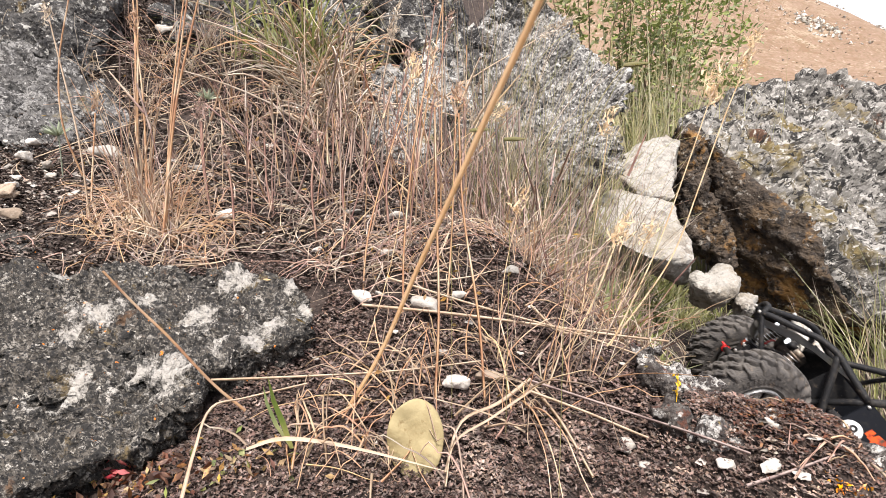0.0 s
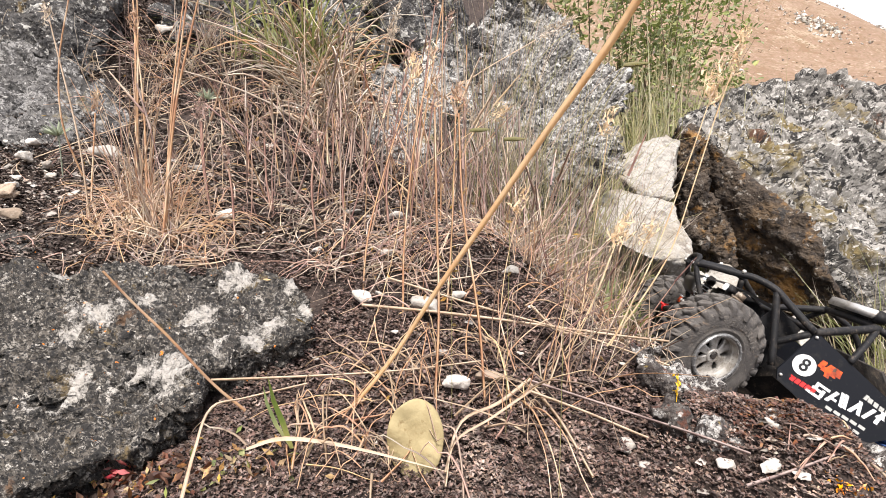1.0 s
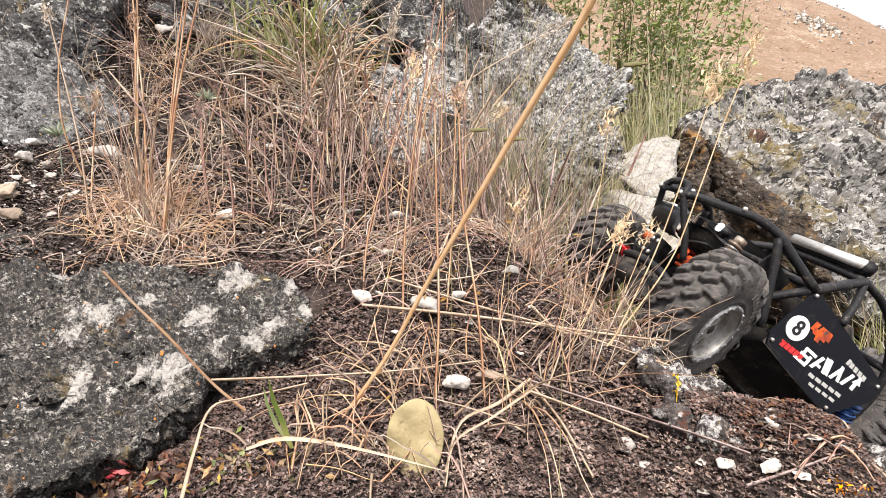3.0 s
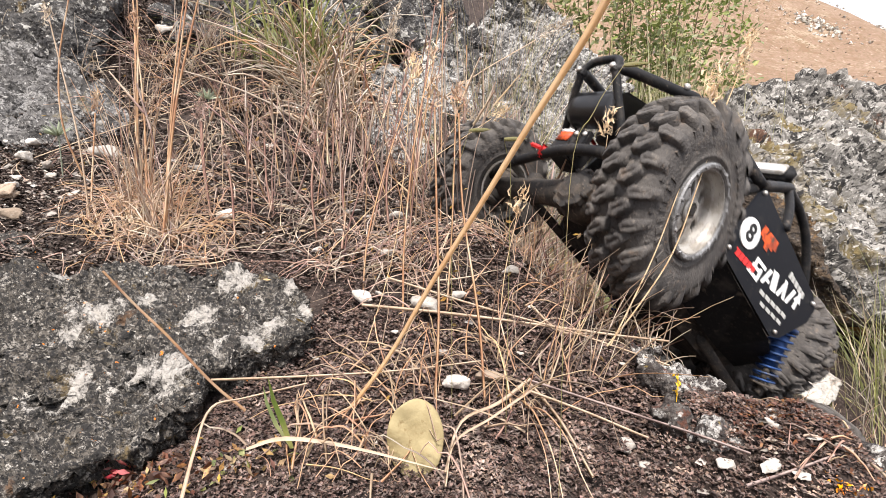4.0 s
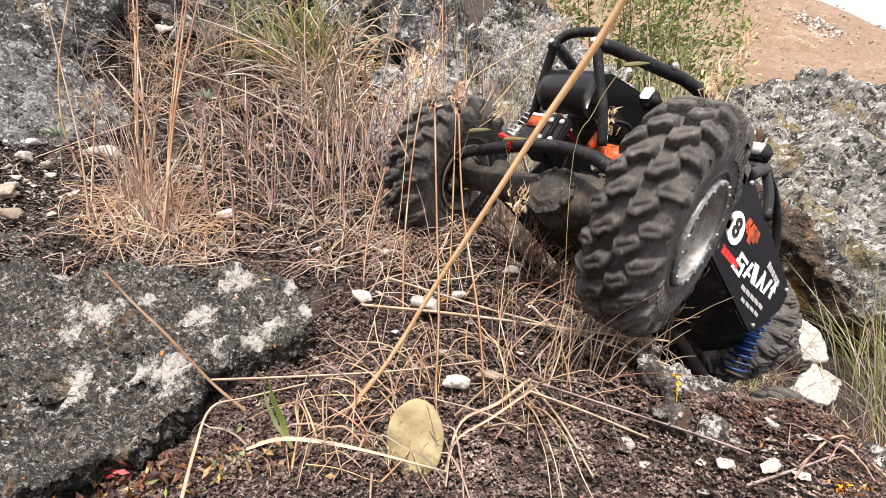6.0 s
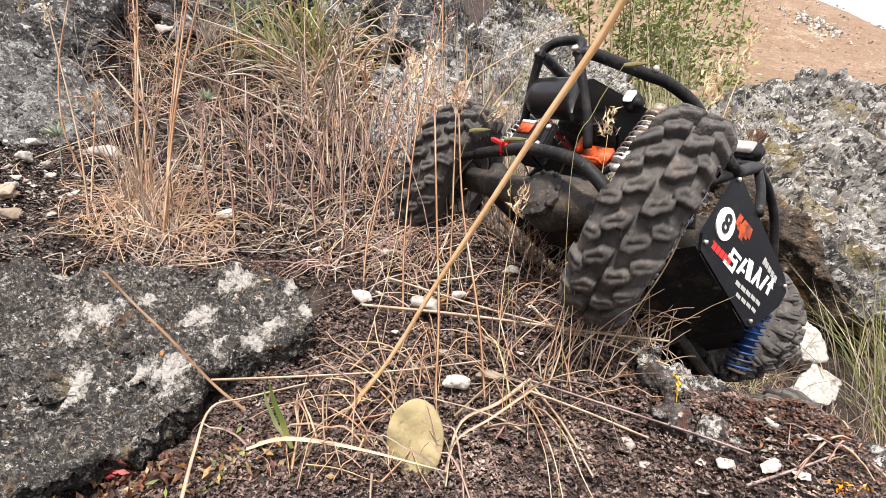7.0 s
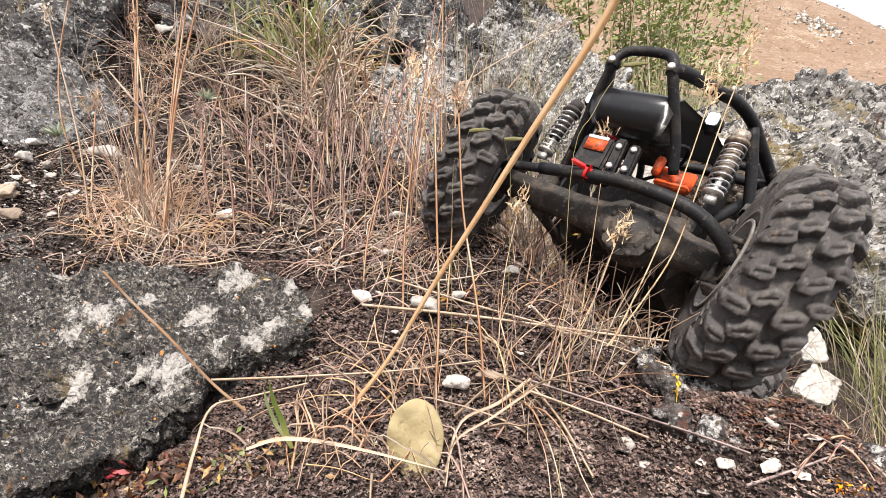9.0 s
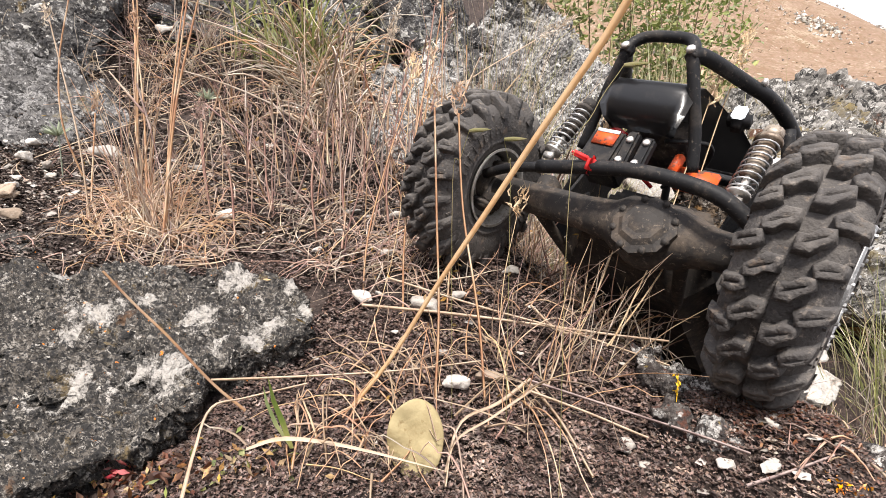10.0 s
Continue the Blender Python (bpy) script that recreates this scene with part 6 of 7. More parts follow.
def crawler():
    car = empty("rock_crawler", "black toy rock crawler with muddy knobbly tyres and tube cage", "toy car")
    # belly, tub and side panels
    bm = bmesh.new()
    rows = []
    for x, w, z in ((0.106, 0.022, -0.004), (0.075, 0.036, -0.016), (-0.05, 0.040, -0.018), (-0.105, 0.026, -0.006)):
        rows.append([bm.verts.new(q) for q in ((x, w, z), (x, w + 0.014, z + 0.022), (x, w + 0.011, z + 0.024), (x, w - 0.003, z + 0.004), (x, -w + 0.003, z + 0.004), (x, -w - 0.011, z + 0.024), (x, -w - 0.014, z + 0.022), (x, -w, z))])
    for a, b in zip(rows, rows[1:]):
        for i in range(8):
            bm.faces.new((a[i], a[(i + 1) % 8], b[(i + 1) % 8], b[i]))
    bm.faces.new(rows[0])
    bm.faces.new(rows[-1][::-1])
    bmesh.ops.recalc_face_normals(bm, faces=bm.faces)
    part("skid_plate", bm, M_DUSTY, car, "scuffed black skid plate", smooth=False)
    outline = [(0.056, 0.083), (0.065, 0.031), (0.060, 0.022), (-0.022, 0.011), (-0.032, 0.016), (-0.054, 0.044), (-0.056, 0.057), (-0.047, 0.064)]
    for side in (1, -1):
        bm = bmesh.new()
        plate(bm, outline, 0.0022)
        for v in bm.verts:
            v.co.y += panel_y(v.co.x, v.co.z) * side
        panel = part("side_panel", bm, M_PANEL, car, "black panel with white and orange sponsor shapes", smooth=False)
        lean = Matrix.Rotation(0.151 * side, 4, "X") @ Matrix.Rotation(-0.082 * side, 4, "Z")
        disc = bmesh.new()
        lathe(disc, [(-0.0004, 0.0108), (0.0004, 0.0108)], 36, Matrix.Translation((0.0482, (panel_y(0.0482, 0.0488) + 0.0016) * side, 0.0488)) @ lean)
        part("number_disc", disc, M_WHITEINK, panel, "white race number disc", smooth=False)
        curve = bpy.data.curves.new("numeral", "FONT")
        curve.body, curve.size, curve.extrude, curve.offset = "8", 0.0180, 0.0004, 0.0003
        curve.align_x, curve.align_y = "CENTER", "CENTER"
        text = new("numeral", curve)
        me = bpy.data.meshes.new_from_object(text)
        bpy.data.objects.remove(text)
        me.materials.append(M_BLACKINK)
        num = new("numeral", me)
        num.parent = panel
        num.matrix_local = Matrix.Translation((0.0482, (panel_y(0.0482, 0.0488) + 0.0022) * side, 0.0488)) @ lean @ pose(0, 0, 0, 90, 0, 180 if side > 0 else 0)
        # an orange blot beside the disc, a red word below it
        bars = [(0.0385, 0.0560, 0.0050, 0.0080, 0.0010, M_ORANGE), (0.0345, 0.0545, 0.0150, 0.0050, -0.0010, M_ORANGE), (0.0315, 0.0590, 0.0080, 0.0052, 0.0020, M_ORANGE), (0.0225, 0.0570, 0.0065, 0.0075, -0.0015, M_ORANGE), (0.0290, 0.0510, 0.0050, 0.0040, -0.0010, M_ORANGE)]
        bars += [(0.0515 - 0.0052 * k, 0.0290 + 0.0004 * k, 0.0040, 0.0052, 0.0010, M_RED) for k in range(5)] + [(0.0520, 0.0330, 0.0050, 0.0012, 0, M_RED)]
        # the large white word: slanting strokes that climb towards the rear
        rise = 0.19

        def stroke(u, low, w, h, slant, mat=M_WHITEINK):
            return (0.0300 - u, 0.0300 + rise * u + low, w, h, slant, mat)

        bars += [stroke(-0.004, 0.0000, 0.0150, 0.0026, 0.0), stroke(-0.001, 0.0052, 0.0110, 0.0026, 0.0), stroke(0.001, 0.0104, 0.0130, 0.0026, 0.0), stroke(0.0005, 0.0052, 0.0030, 0.0075, 0.0), stroke(0.0085, 0.0000, 0.0030, 0.0075, 0.0)]
        for u, slant in ((0.0140, 0.0046), (0.0225, -0.0046), (0.0262, -0.0046), (0.0352, 0.0046), (0.0388, -0.0046), (0.0478, 0.0046)):
            bars.append(stroke(u + (0.0046 if slant < 0 else 0.0), 0.0, 0.0034, 0.0130, slant))
        bars += [stroke(0.0175, 0.0030, 0.0060, 0.0024, 0.0), stroke(0.0590, 0.0, 0.0036, 0.0070, 0.0), stroke(0.0570, 0.0060, 0.0034, 0.0070, 0.0040), stroke(0.0625, 0.0060, 0.0034, 0.0070, -0.0040)]
        bars += [(-0.0145 - 0.0058 * k, 0.0545 - 0.0004 * k, 0.0042, 0.0044, -0.0008, M_GREYINK) for k in range(4)] + [(-0.0100, 0.0545, 0.0030, 0.0052, 0.0006, M_GREYINK)]
        bars += [(0.0110 - 0.0080 * k, 0.0262 + 0.0008 * k, 0.0062, 0.0030, 0, M_GREYINK) for k in range(5)]
        bars += [(0.0050 - 0.0082 * k, 0.0205 + 0.0008 * k, 0.0060, 0.0026, 0, M_GREYINK) for k in range(4)]
        word_bars(panel, bars, side, "print")
        for x, z in ((0.0545, 0.0785), (0.0600, 0.0280), (-0.0230, 0.0160), (-0.0490, 0.0585)):
            bm = bmesh.new()
            lathe(bm, [(0, 0.0016), (0.0016 * side, 0.0016), (0.0020 * side, 0.0010)], 8, Matrix.Translation((x, (panel_y(x, z) + 0.0011) * side, z)))
            part("screw", bm, M_SILVER, panel)
        # cage
        s = side
        pipe(car, "cage_tube", [(0.1755, 0.0165 * s, 0.0740), (0.168, 0.0222 * s, 0.0793), (0.137, 0.0365 * s, 0.0912), (0.124, 0.0423 * s, 0.0962), (0.105, 0.0507 * s, 0.0973), (0.087, 0.0588 * s, 0.0913), (0.0575, 0.0716 * s, 0.0815)], 0.0038)
        pipe(car, "cage_tube", [(0.0575, 0.0716 * s, 0.0815), (0.031, 0.0610 * s, 0.1020), (0.005, 0.0500 * s, 0.1215)])
        pipe(car, "cage_tube", [(0.005, 0.0500 * s, 0.1215), (-0.024, 0.0510 * s, 0.1195), (-0.050, 0.0540 * s, 0.1080), (-0.078, 0.0580 * s, 0.0800), (-0.090, 0.0600 * s, 0.0500), (-0.092, 0.0580 * s, 0.0140)], 0.0034)
        pipe(car, "cage_tube", [(0.005, 0.0500 * s, 0.1210), (0.012, 0.0660 * s, 0.0980), (0.018, 0.0770 * s, 0.0760)], 0.0032)
        bm = bmesh.new()
        lathe(bm, [(-0.0005, 0.0022), (0.0012, 0.0022), (0.0018, 0.0013)], 8, Matrix.Translation((0.137, 0.0400 * s, 0.0955)))
        part("screw", bm, M_SILVER, car)
        bm = bmesh.new()
        top_edge = [(0.064, 0.0795, 0.022), (0.020, 0.0840, 0.016), (-0.026, 0.0880, 0.010), (-0.075, 0.072, 0.012)]
        low_edge = [(0.078, 0.052, -0.004), (0.020, 0.056, -0.010), (-0.034, 0.056, -0.010), (-0.080, 0.048, -0.004)]
        a = [bm.verts.new((x, y * s, z)) for x, y, z in top_edge]
        b = [bm.verts.new((x, y * s, z)) for x, y, z in low_edge]
        for k in range(3):
            bm.faces.new((a[k], a[k + 1], b[k + 1], b[k]))
        bmesh.ops.solidify(bm, geom=list(bm.faces), thickness=0.002)
        bmesh.ops.recalc_face_normals(bm, faces=bm.faces)
        part("rocker_panel", bm, M_BLACK, car, smooth=False)
        pipe(car, "cage_tube", [(0.058, 0.069 * s, 0.079), (0.080, 0.052 * s, 0.040), (0.092, 0.040 * s, 0.010)], 0.0036)
        pipe(car, "cage_tube", [(0.102, 0.0520 * s, 0.0950), (0.090, 0.0600 * s, 0.0720), (0.0680, 0.0720 * s, 0.0300)], 0.0036)
        pipe(car, "lower_link", [(0.126, 0.045 * s, -0.008), (0.074, 0.036 * s, -0.012), (0.030, 0.028 * s, -0.014)], 0.0036, M_DUSTY)
        pipe(car, "lower_link", [(-0.140, 0.060 * s, -0.022), (-0.090, 0.056 * s, -0.022), (-0.024, 0.040 * s, -0.008)], 0.0046, M_DUSTY)
        shock(car, (0.1275, 0.0535 * s, 0.0735), (0.1330, 0.0550 * s, 0.0260), M_BRONZE if s > 0 else M_DUSTY, "silver coil-over shock" if s > 0 else "muddy coil-over shock")
        shock(car, (-0.0520, 0.0770 * s, 0.0440), (-0.0700, 0.0790 * s, -0.0160), M_BLUE, "blue coil-over shock", 1.3)
        bm = bmesh.new()
        plate(bm, [(0.092, 0.084), (0.106, 0.012), (0.066, 0.004), (0.058, 0.078)], 0.002, Matrix.Translation((0, 0.047 * s, 0)))
        part("inner_fender", bm, M_BLACK, car, smooth=False)
    # nose, hood and roof
    pipe(car, "nose_hoop", [(0.1755, -0.0175, 0.0720), (0.1755, -0.0172, 0.0775), (0.1752, -0.0135, 0.0828), (0.1750, -0.0070, 0.0850), (0.1750, 0.0070, 0.0850), (0.1752, 0.0135, 0.0828), (0.1755, 0.0172, 0.0775), (0.1755, 0.0175, 0.0720)], 0.0030)
    for s in (1, -1):
        pipe(car, "nose_leg", [(0.1755, 0.0172 * s, 0.0750), (0.1640, 0.0230 * s, 0.0610), (0.1510, 0.0285 * s, 0.0470), (0.1400, 0.0325 * s, 0.0320)], 0.0030)
        bm = bmesh.new()
        lathe(bm, [(-0.0005, 0.0022), (0.0012, 0.0022), (0.0018, 0.0013)], 8, Matrix.Translation((0.1786, 0.0172 * s, 0.0742)) @ Matrix.Rotation(-math.pi / 2, 4, "Z"))
        part("screw", bm, M_SILVER, car)
    bm = bmesh.new()
    rows = []
    for x, w, z in ((0.150, 0.018, 0.0435), (0.159, 0.021, 0.0440), (0.1640, 0.0238, 0.0480), (0.1670, 0.0252, 0.0570), (0.1668, 0.0255, 0.0630), (0.1640, 0.0258, 0.0660), (0.120, 0.034, 0.0800), (0.066, 0.047, 0.0835)):
        rows.append([bm.verts.new((x - 0.003 * abs(k / 4) ** 4, w * k / 4, z + 0.001 * abs(k / 4) ** 2)) for k in range(-4, 5)])
    for a, b in zip(rows, rows[1:]):
        for i in range(8):
            bm.faces.new((a[i], a[i + 1], b[i + 1], b[i]))
    bmesh.ops.solidify(bm, geom=list(bm.faces), thickness=0.0018)
    bmesh.ops.recalc_face_normals(bm, faces=bm.faces)
    part("hood", bm, M_GLOSS, car, "glossy black hood panel")
    for x, y, z in ((0.005, 0.050, 0.1215), (-0.078, 0.058, 0.080), (0.0575, 0.0716, 0.0815), (-0.092, 0.058, 0.014)):
        pipe(car, "cross_bar", [(x, -y, z), (x, 0, z + 0.001), (x, y, z)], 0.0038)
    bm = bmesh.new()
    block(bm, (0.012, 0.094, 0.013), Matrix.Translation((0.0060, 0, 0.1330)), 0.002)
    bar = part("light_bar", bm, M_BLACK, car)
    bm = bmesh.new()
    block(bm, (0.003, 0.088, 0.010), Matrix.Translation((0.0125, 0, 0.1330)), 0.001)
    part("lens", bm, M_SILVER, bar, "pale lens strip")
    for k in range(2):
        bm = bmesh.new()
        block(bm, (0.006, 0.005, 0.012), Matrix.Translation((0.0050, 0.034 - 0.068 * k, 0.1245)), 0.001)
        part("bracket", bm, M_BLACK, bar)
    for s in (1, -1):
        bm = bmesh.new()
        block(bm, (0.012, 0.011, 0.011), Matrix.Translation((0.1345, 0.0380 * s, 0.0715)), 0.003)
        lamp = part("headlight", bm, M_BLACK, car)
        bm = bmesh.new()
        block(bm, (0.003, 0.0065, 0.0075), Matrix.Translation((0.1410, 0.0385 * s, 0.0715)), 0.001)
        part("lens", bm, M_LAMP, lamp, "lit white lens")
    # works under the hood
    bm = bmesh.new()
    block(bm, (0.004, 0.022, 0.012), Matrix.Translation((0.130, 0.032, 0.034)), 0.001)
    block(bm, (0.005, 0.005, 0.012), Matrix.Translation((0.136, 0.0215, 0.037)), 0.001)
    block(bm, (0.009, 0.020, 0.003), Matrix.Translation((0.134, 0.033, 0.027)), 0.001)
    part("servo_mount", bm, M_ORANGE, car, "bright orange plastic mount")
    bm = bmesh.new()
    block(bm, (0.024, 0.020, 0.022), Matrix.Translation((0.143, -0.012, 0.027)), 0.0015)
    box = part("steering_servo", bm, M_BLACK, car, smooth=False)
    bm = bmesh.new()
    block(bm, (0.0010, 0.013, 0.009), Matrix.Translation((0.1556, -0.012, 0.032)), 0)
    part("sticker", bm, M_ORANGE, box, "orange and white sticker")
    bm = bmesh.new()
    block(bm, (0.0010, 0.013, 0.002), Matrix.Translation((0.1560, -0.012, 0.036)), 0)
    part("sticker_stripe", bm, M_WHITEINK, box)
    for y, tall in ((0.000, 0.024), (0.009, 0.020)):
        bm = bmesh.new()
        block(bm, (0.006, 0.0065, tall), Matrix.Translation((0.154, y + 0.003, 0.026)) @ pose(0, 0, 0, 0, 8, 0), 0.0012)
        part("servo_horn", bm, M_BLACK, car, smooth=False)
    bolt = bmesh.new()
    lathe(bolt, [(0, 0.0020), (0.0012, 0.0020), (0.0018, 0.0012)], 8, Matrix.Rotation(-math.pi / 2, 4, "Z"))
    first = part("screw", bolt, M_SILVER, box)
    for k in range(4):
        ob = first if k == 0 else new("screw", first.data)
        ob.parent = box
        ob.matrix_local = Matrix.Translation((0.1575, 0.003 + 0.009 * (k % 2), 0.019 + 0.013 * (k // 2)))
    bm = bmesh.new()
    block(bm, (0.030, 0.036, 0.018), Matrix.Translation((0.118, -0.001, 0.060)), 0.003)
    part("receiver_box", bm, M_DUSTY, car, "brown dusty electronics box")
    bm = bmesh.new()
    block(bm, (0.084, 0.060, 0.040), Matrix.Translation((0.050, 0, 0.022)), 0.006)
    block(bm, (0.05, 0.044, 0.030), Matrix.Translation((-0.03, 0, 0.016)), 0.006)
    part("gearbox", bm, M_DUSTY, car, "dusty black motor and gearbox")
    bm = bmesh.new()
    lathe(bm, [(-0.026, 0.004), (-0.026, 0.017), (0.026, 0.017), (0.026, 0.004)], 24, Matrix.Translation((-0.060, 0.012, 0.050)))
    part("motor", bm, M_DUSTY, car)
    pipe(car, "drive_shaft", [(0.104, 0, 0.006), (0.07, 0, 0.002), (0.03, 0, 0.0)], 0.0045, M_DUSTY)
    pipe(car, "drive_shaft", [(-0.112, 0, 0.002), (-0.07, 0, 0.0), (-0.03, 0, 0.0)], 0.0045, M_DUSTY)
    pipe(car, "wire", [(0.142, 0.012, 0.046), (0.130, 0.030, 0.056), (0.108, 0.022, 0.052), (0.090, 0.0, 0.048)], 0.0013, M_BLACK)
    pipe(car, "wire", [(0.140, -0.010, 0.046), (0.130, -0.028, 0.056), (0.108, -0.020, 0.050), (0.090, -0.006, 0.046)], 0.0013, M_RED)
    # axles
    bm = bmesh.new()
    axle_mesh(bm, True)
    front = part("front_axle", bm, M_DUSTY, car, "muddy front axle with round gear housing")
    gear_cover(front, True)
    knuckles(front)
    bm = bmesh.new()
    tube(bm, spline([(0.026, -0.036, 0.0075), (0.030, -0.004, 0.0115), (0.031, 0.020, 0.0142), (0.030, 0.044, 0.0138), (0.027, 0.060, 0.0115), (0.020, 0.073, 0.0060), (0.012, 0.080, 0.0)], 6), 0.0038, None, 12)
    tube(bm, spline([(0.012, -0.080, 0.002), (0.022, -0.056, 0.005), (0.026, -0.034, 0.0075)], 4), 0.0030, None, 8)
    part("bumper_tube", bm, M_BLACK, front, "worn black tube before the axle")
    bm = bmesh.new()
    block(bm, (0.010, 0.004, 0.010), Matrix.Translation((0.031, -0.004, 0.0120)) @ pose(0, 0, 0, 0, 20, 12), 0.002)
    block(bm, (0.003, 0.010, 0.003), Matrix.Translation((0.035, -0.010, 0.0140)) @ pose(0, 0, 0, 0, 0, 30), 0.001)
    part("clip", bm, M_RED, front, "small red plastic clip")
    bm = bmesh.new()
    tube(bm, [(-0.020, -0.072, 0.004), (-0.024, 0, 0.006), (-0.020, 0.072, 0.004)], 0.0026, None, 8)
    part("tie_rod", bm, M_SILVER, front)
    bm = bmesh.new()
    axle_mesh(bm, False)
    rear = part("rear_axle", bm, M_DUSTY, car, "muddy rear axle")
    gear_cover(rear, False)
    knuckles(rear)
    # wheels
    wheels = []
    tyre, rim, ring, hub = [bpy.data.meshes.new(n) for n in ("tyre", "rim", "bead_ring", "hub")]
    tread, rounded = tyre_mesh()
    for me, bm, mat in ((tyre, tread, M_RUBBER), (rim, rim_mesh(), M_RIM), (ring, ring_mesh(), M_RING), (hub, hub_mesh(), M_DUSTY)):
        bm.to_mesh(me)
        bm.free()
        me.materials.append(mat)
    tyre.polygons.foreach_set("use_smooth", [k < rounded for k in range(len(tyre.polygons))])
    for k in range(4):
        wheel = new("wheel")
        wheel.empty_display_size = 0.02
        wheel.parent = car
        for me, label in ((tyre, "dusty knobbly black tyre"), (rim, "silver six-spoke rim"), (ring, "worn blue-grey bead ring"), (hub, "")):
            ob = new(me.name, me)
            ob.parent = wheel
            if k % 2:
                ob.matrix_local = Matrix.Rotation(math.pi, 4, "Z")
            if label:
                tagged(ob, label)
        wheels.append(wheel)
    spare = new("spare_wheel")
    spare.empty_display_size = 0.02
    spare.parent = car
    spare.matrix_local = pose(-0.116, 0.027, 0.041, 0, 0, 90)
    for me in (tyre, hub):
        new(me.name, me).parent = spare
    pipe(car, "spare_mount", [(-0.070, 0.010, 0.060), (-0.090, 0.020, 0.048), (-0.116, 0.027, 0.041)], 0.005)
    bm = bmesh.new()
    block(bm, (0.080, 0.090, 0.004), Matrix.Translation((-0.062, 0, 0.066)) @ pose(0, 0, 0, 0, -35, 0), 0.001)
    block(bm, (0.060, 0.080, 0.026), Matrix.Translation((-0.062, 0, 0.020)), 0.004)
    part("rear_tray", bm, M_DUSTY, car)
    return car, front, rear, wheels


car, front_axle, rear_axle, wheels = crawler()


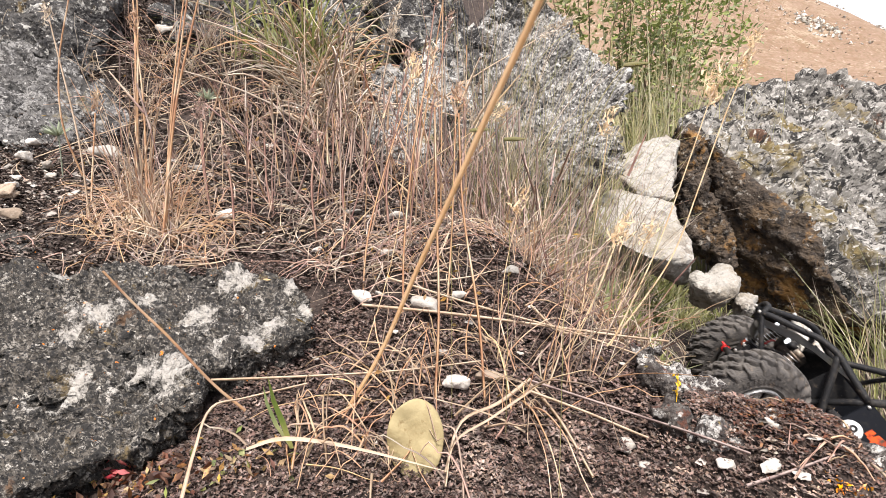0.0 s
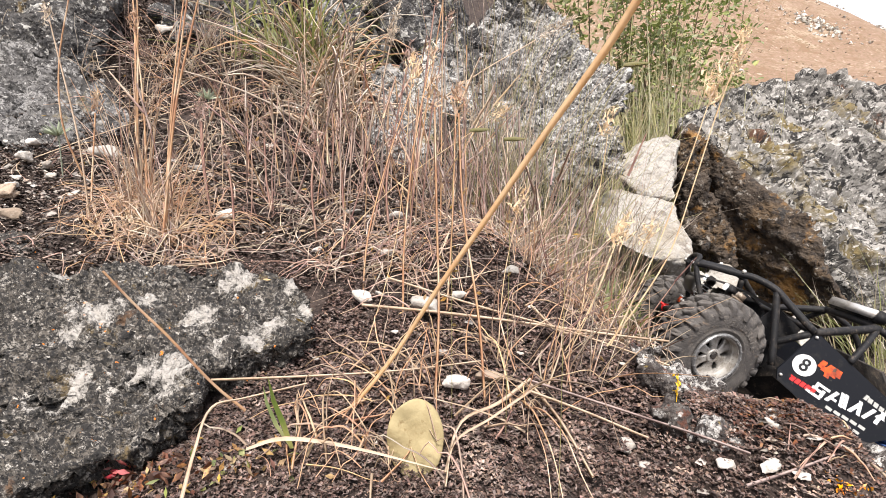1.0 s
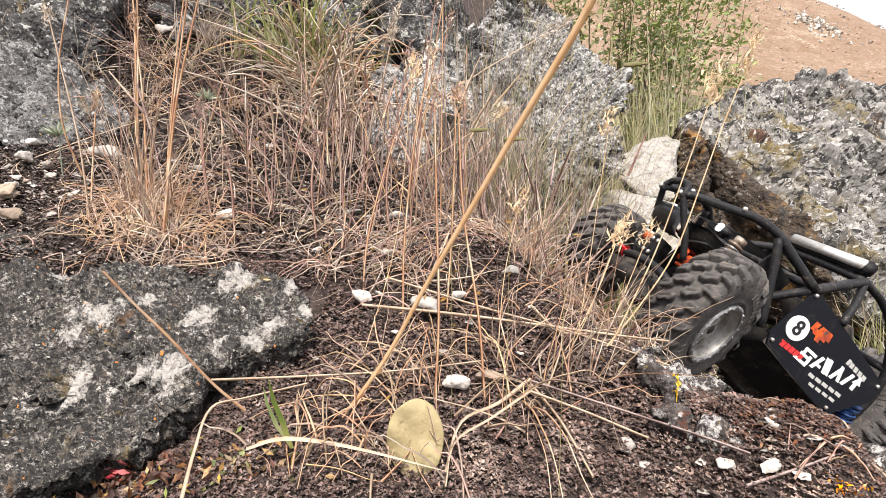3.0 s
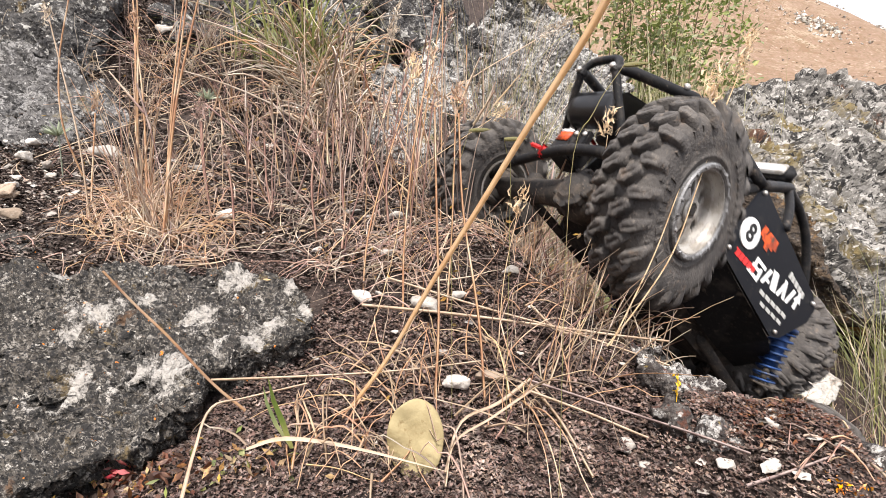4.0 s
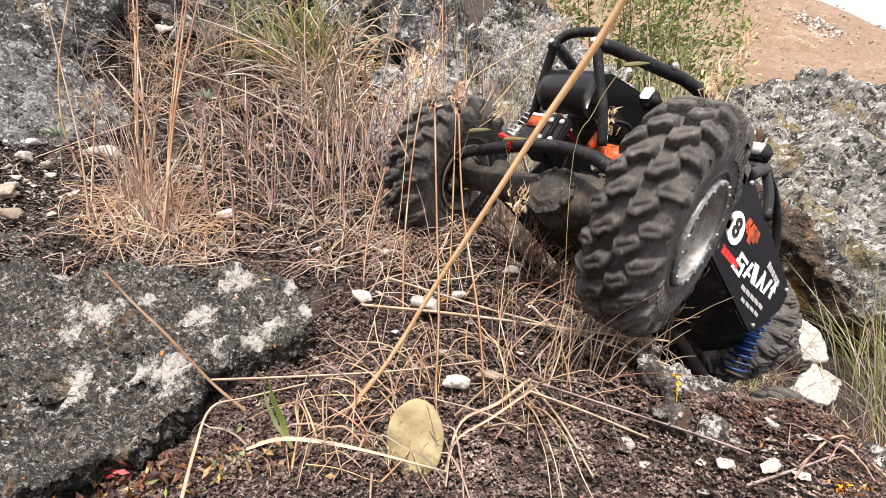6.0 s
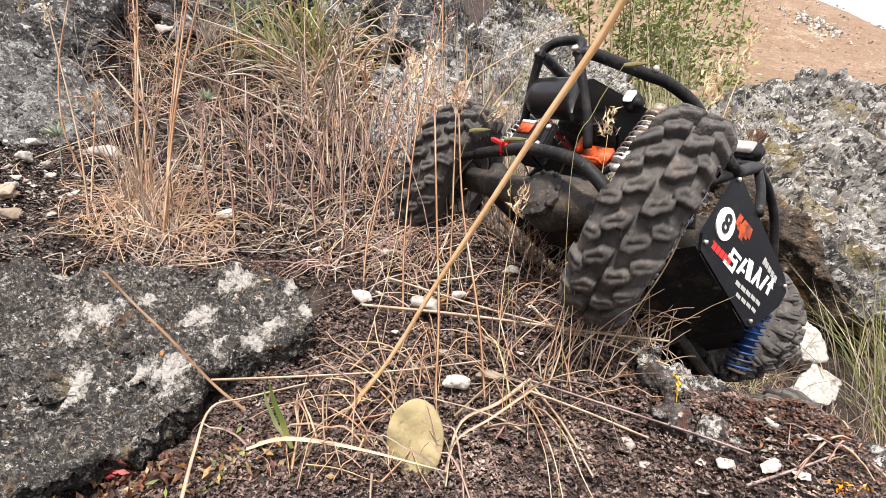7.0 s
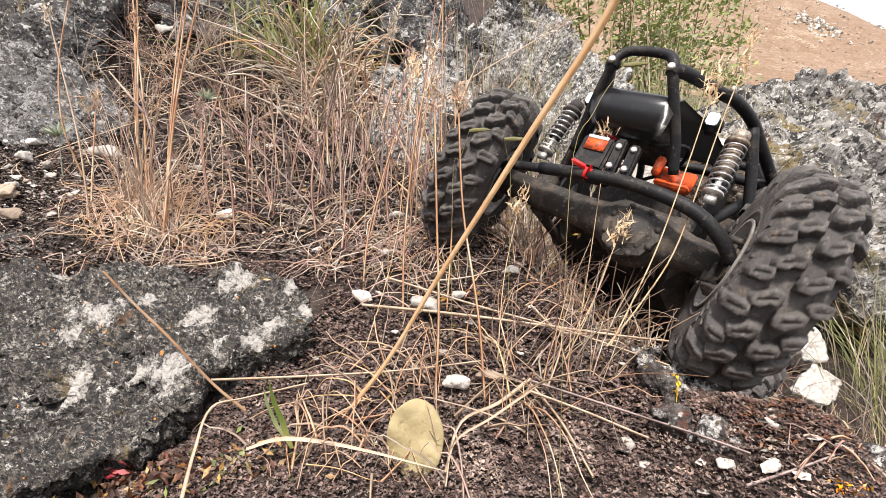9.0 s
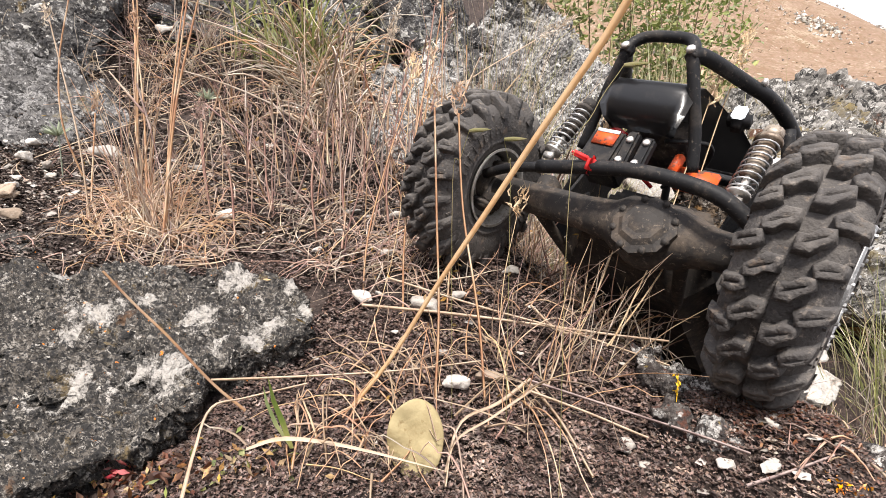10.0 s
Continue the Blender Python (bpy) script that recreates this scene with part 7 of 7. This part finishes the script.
# ---- movement ----
# seconds; car x, y, z, rx, ry, rz; front axle's roll and lift; rear axle's roll and lift; steering; turn of the front and of the rear wheels (degrees)
DRIVE = [
    (0.00, 0.4669, 0.5634, -0.2146, 1.4, -40.9, 153.4, 2.1, -0.0008, -12.0, -0.0100, 29, 0, 0),
    (0.20, 0.4423, 0.5635, -0.1941, 0.6, -40.2, 158.9, 2.5, 0.0003, -12.0, -0.0100, 34, 23, 23),
    (0.50, 0.4210, 0.5544, -0.1795, 1.1, -39.2, 164.5, 3.1, 0.0017, -12.0, -0.0101, 40, 59, 59),
    (0.70, 0.4086, 0.5540, -0.1646, 2.4, -37.6, 165.4, 2.5, 0.0017, -12.0, -0.0101, 38, 83, 83),
    (1.00, 0.3934, 0.5539, -0.1406, 4.1, -34.3, 164.7, 2.2, 0.0014, -12.0, -0.0101, 26, 119, 119),
    (1.50, 0.3641, 0.5328, -0.1205, 3.4, -33.6, 169.7, 2.9, -0.0010, -12.0, -0.0102, 21, 134, 134),
    (1.70, 0.3349, 0.5171, -0.1050, 2.6, -34.1, 172.9, 4.2, -0.0004, -12.1, -0.0102, 24, 168, 169),
    (2.00, 0.3226, 0.5117, -0.0850, -3.1, -35.7, 178.7, 3.5, -0.0012, -12.1, -0.0103, 31, 219, 222),
    (2.20, 0.3112, 0.5022, -0.0739, -7.6, -37.6, 184.8, 1.8, -0.0037, -12.2, -0.0104, 31, 233, 237),
    (2.50, 0.3086, 0.5017, -0.0699, -11.0, -38.0, 187.8, -0.0, -0.0054, -12.5, -0.0107, 31, 256, 261),
    (2.70, 0.3091, 0.5035, -0.0691, -11.8, -38.7, 188.8, 1.3, -0.0054, -12.7, -0.0109, 31, 254, 260),
    (3.05, 0.2874, 0.4877, -0.0551, -12.6, -38.9, 193.7, 2.7, -0.0052, -13.1, -0.0112, 27, 298, 304),
    (3.40, 0.2411, 0.4538, -0.0258, -12.8, -38.7, 202.2, 3.9, -0.0048, -13.9, -0.0118, 16, 342, 348),
    (3.80, 0.1969, 0.4256, 0.0048, -11.1, -39.5, 208.7, 4.7, -0.0043, -15.3, -0.0125, 7, 406, 414),
    (4.00, 0.1757, 0.4169, 0.0224, -8.6, -41.0, 210.3, 4.9, -0.0040, -16.7, -0.0130, 10, 454, 464),
    (4.20, 0.1634, 0.4164, 0.0310, -8.7, -40.1, 215.6, 4.0, -0.0044, -18.9, -0.0137, 27, 476, 488),
    (4.50, 0.1549, 0.3937, 0.0254, -13.4, -37.0, 221.0, 3.2, -0.0026, -17.3, -0.0136, 9, 516, 533),
    (5.00, 0.1534, 0.3938, 0.0261, -13.2, -37.5, 221.8, 3.4, -0.0028, -16.2, -0.0134, 3, 578, 603),
    (5.50, 0.1442, 0.3912, 0.0306, -12.5, -36.1, 217.3, 4.6, -0.0022, -17.1, -0.0138, 3, 623, 656),
    (5.70, 0.1433, 0.3926, 0.0343, -13.8, -36.0, 219.8, 4.0, -0.0040, -17.9, -0.0140, 9, 645, 681),
    (6.05, 0.1429, 0.3946, 0.0364, -14.0, -35.7, 220.9, 3.8, -0.0052, -18.6, -0.0142, 17, 684, 725),
    (6.40, 0.1432, 0.3971, 0.0362, -13.0, -35.4, 219.9, 3.9, -0.0054, -19.0, -0.0143, 26, 722, 769),
    (6.80, 0.1437, 0.3990, 0.0350, -11.5, -35.4, 218.2, 2.7, -0.0047, -19.5, -0.0143, 32, 766, 819),
    (7.00, 0.1441, 0.3995, 0.0342, -10.7, -35.6, 217.0, 0.8, -0.0040, -19.8, -0.0143, 34, 788, 844),
    (7.20, 0.1523, 0.4009, 0.0319, -13.9, -37.0, 220.9, 1.1, -0.0040, -18.2, -0.0138, 34, 807, 866),
    (7.50, 0.1536, 0.3987, 0.0316, -14.7, -37.0, 222.5, -0.4, -0.0040, -17.6, -0.0135, 35, 836, 900),
    (8.00, 0.1500, 0.4053, 0.0297, -10.9, -37.1, 220.5, -0.9, -0.0029, -18.4, -0.0134, 31, 880, 952),
    (8.50, 0.1518, 0.3999, 0.0290, -11.6, -37.6, 222.7, -2.0, -0.0031, -18.5, -0.0131, 29, 934, 1013),
    (8.70, 0.1600, 0.3964, 0.0267, -13.6, -35.7, 227.6, -2.8, -0.0037, -18.3, -0.0129, 19, 951, 1031),
    (9.00, 0.1582, 0.4079, 0.0332, -16.6, -29.3, 237.8, -3.8, -0.0044, -15.7, -0.0123, 20, 975, 1059),
    (9.20, 0.1589, 0.4040, 0.0389, -17.3, -27.4, 237.5, -1.5, -0.0049, -14.8, -0.0120, 17, 989, 1074),
    (9.50, 0.1570, 0.3836, 0.0360, -17.8, -28.8, 234.6, 3.3, -0.0033, -14.8, -0.0120, 16, 1010, 1097),
    (10.00, 0.1551, 0.3628, 0.0237, -16.3, -34.6, 233.4, 1.9, -0.0037, -16.3, -0.0122, 2, 1029, 1119),
]


def motions():
    walk(car, [(r[0], pose(*r[1:7])) for r in DRIVE])
    fronts = [(r[0], pose(FRONT, 0, r[8], r[7])) for r in DRIVE]
    walk(front_axle, fronts)
    rears = [(r[0], pose(REAR, 0, r[10], r[9])) for r in DRIVE]
    walk(rear_axle, rears)
    for k, wheel in enumerate(wheels):
        side = 1 if k % 2 == 0 else -1
        rows = []
        for r, f, b in zip(DRIVE, fronts, rears):
            if k < 2:
                rows.append((r[0], f[1] @ pose(0, HALF_TRACK * side, 0, 0, 0, r[11]) @ pose(0, 0, 0, 0, r[12], 0)))
            else:
                rows.append((r[0], b[1] @ pose(0, HALF_TRACK * side, 0, 0, r[13], 0)))
        walk(wheel, rows)
    foot = STEMS["main"][0]
    walk(main_stem, [(t, pose(*foot, 0, a, 0)) for t, a in ((0, -6.4), (0.3, -3.2), (0.5, -3.1), (0.7, -2.9), (1, 0.3), (1.2, -2.4), (1.5, -5.2), (1.8, -5.6), (2, -4.7), (2.2, -6.9), (2.5, 0.8), (2.7, -2.8), (3.8, -1.8), (4, -1.7), (4.2, -2.6), (4.5, -1.7), (4.7, -1.2), (5, -1.1), (5.2, -1.3), (5.5, -0.8), (5.7, -0.6), (6.8, -0.6), (7, -0.6), (7.3, -1.0), (7.5, -1.1), (8, -1.1), (8.5, -1.0), (9, -1.1), (9.5, -0.9), (10, -0.3))])
    foot = STEMS["seed"][0]
    walk(seed_stem, [(t, pose(*foot, 0, a, 0)) for t, a in ((0.0, 0.8), (0.5, 0.3), (1.0, -1.2), (1.5, -0.4), (2.0, -1.5), (2.5, 1.5), (4.0, 0.2), (5.0, 0.4), (5.5, -0.4), (7.0, 0.5), (8.0, 0.2), (9.0, 0.6), (10.0, -0.3))])


motions()
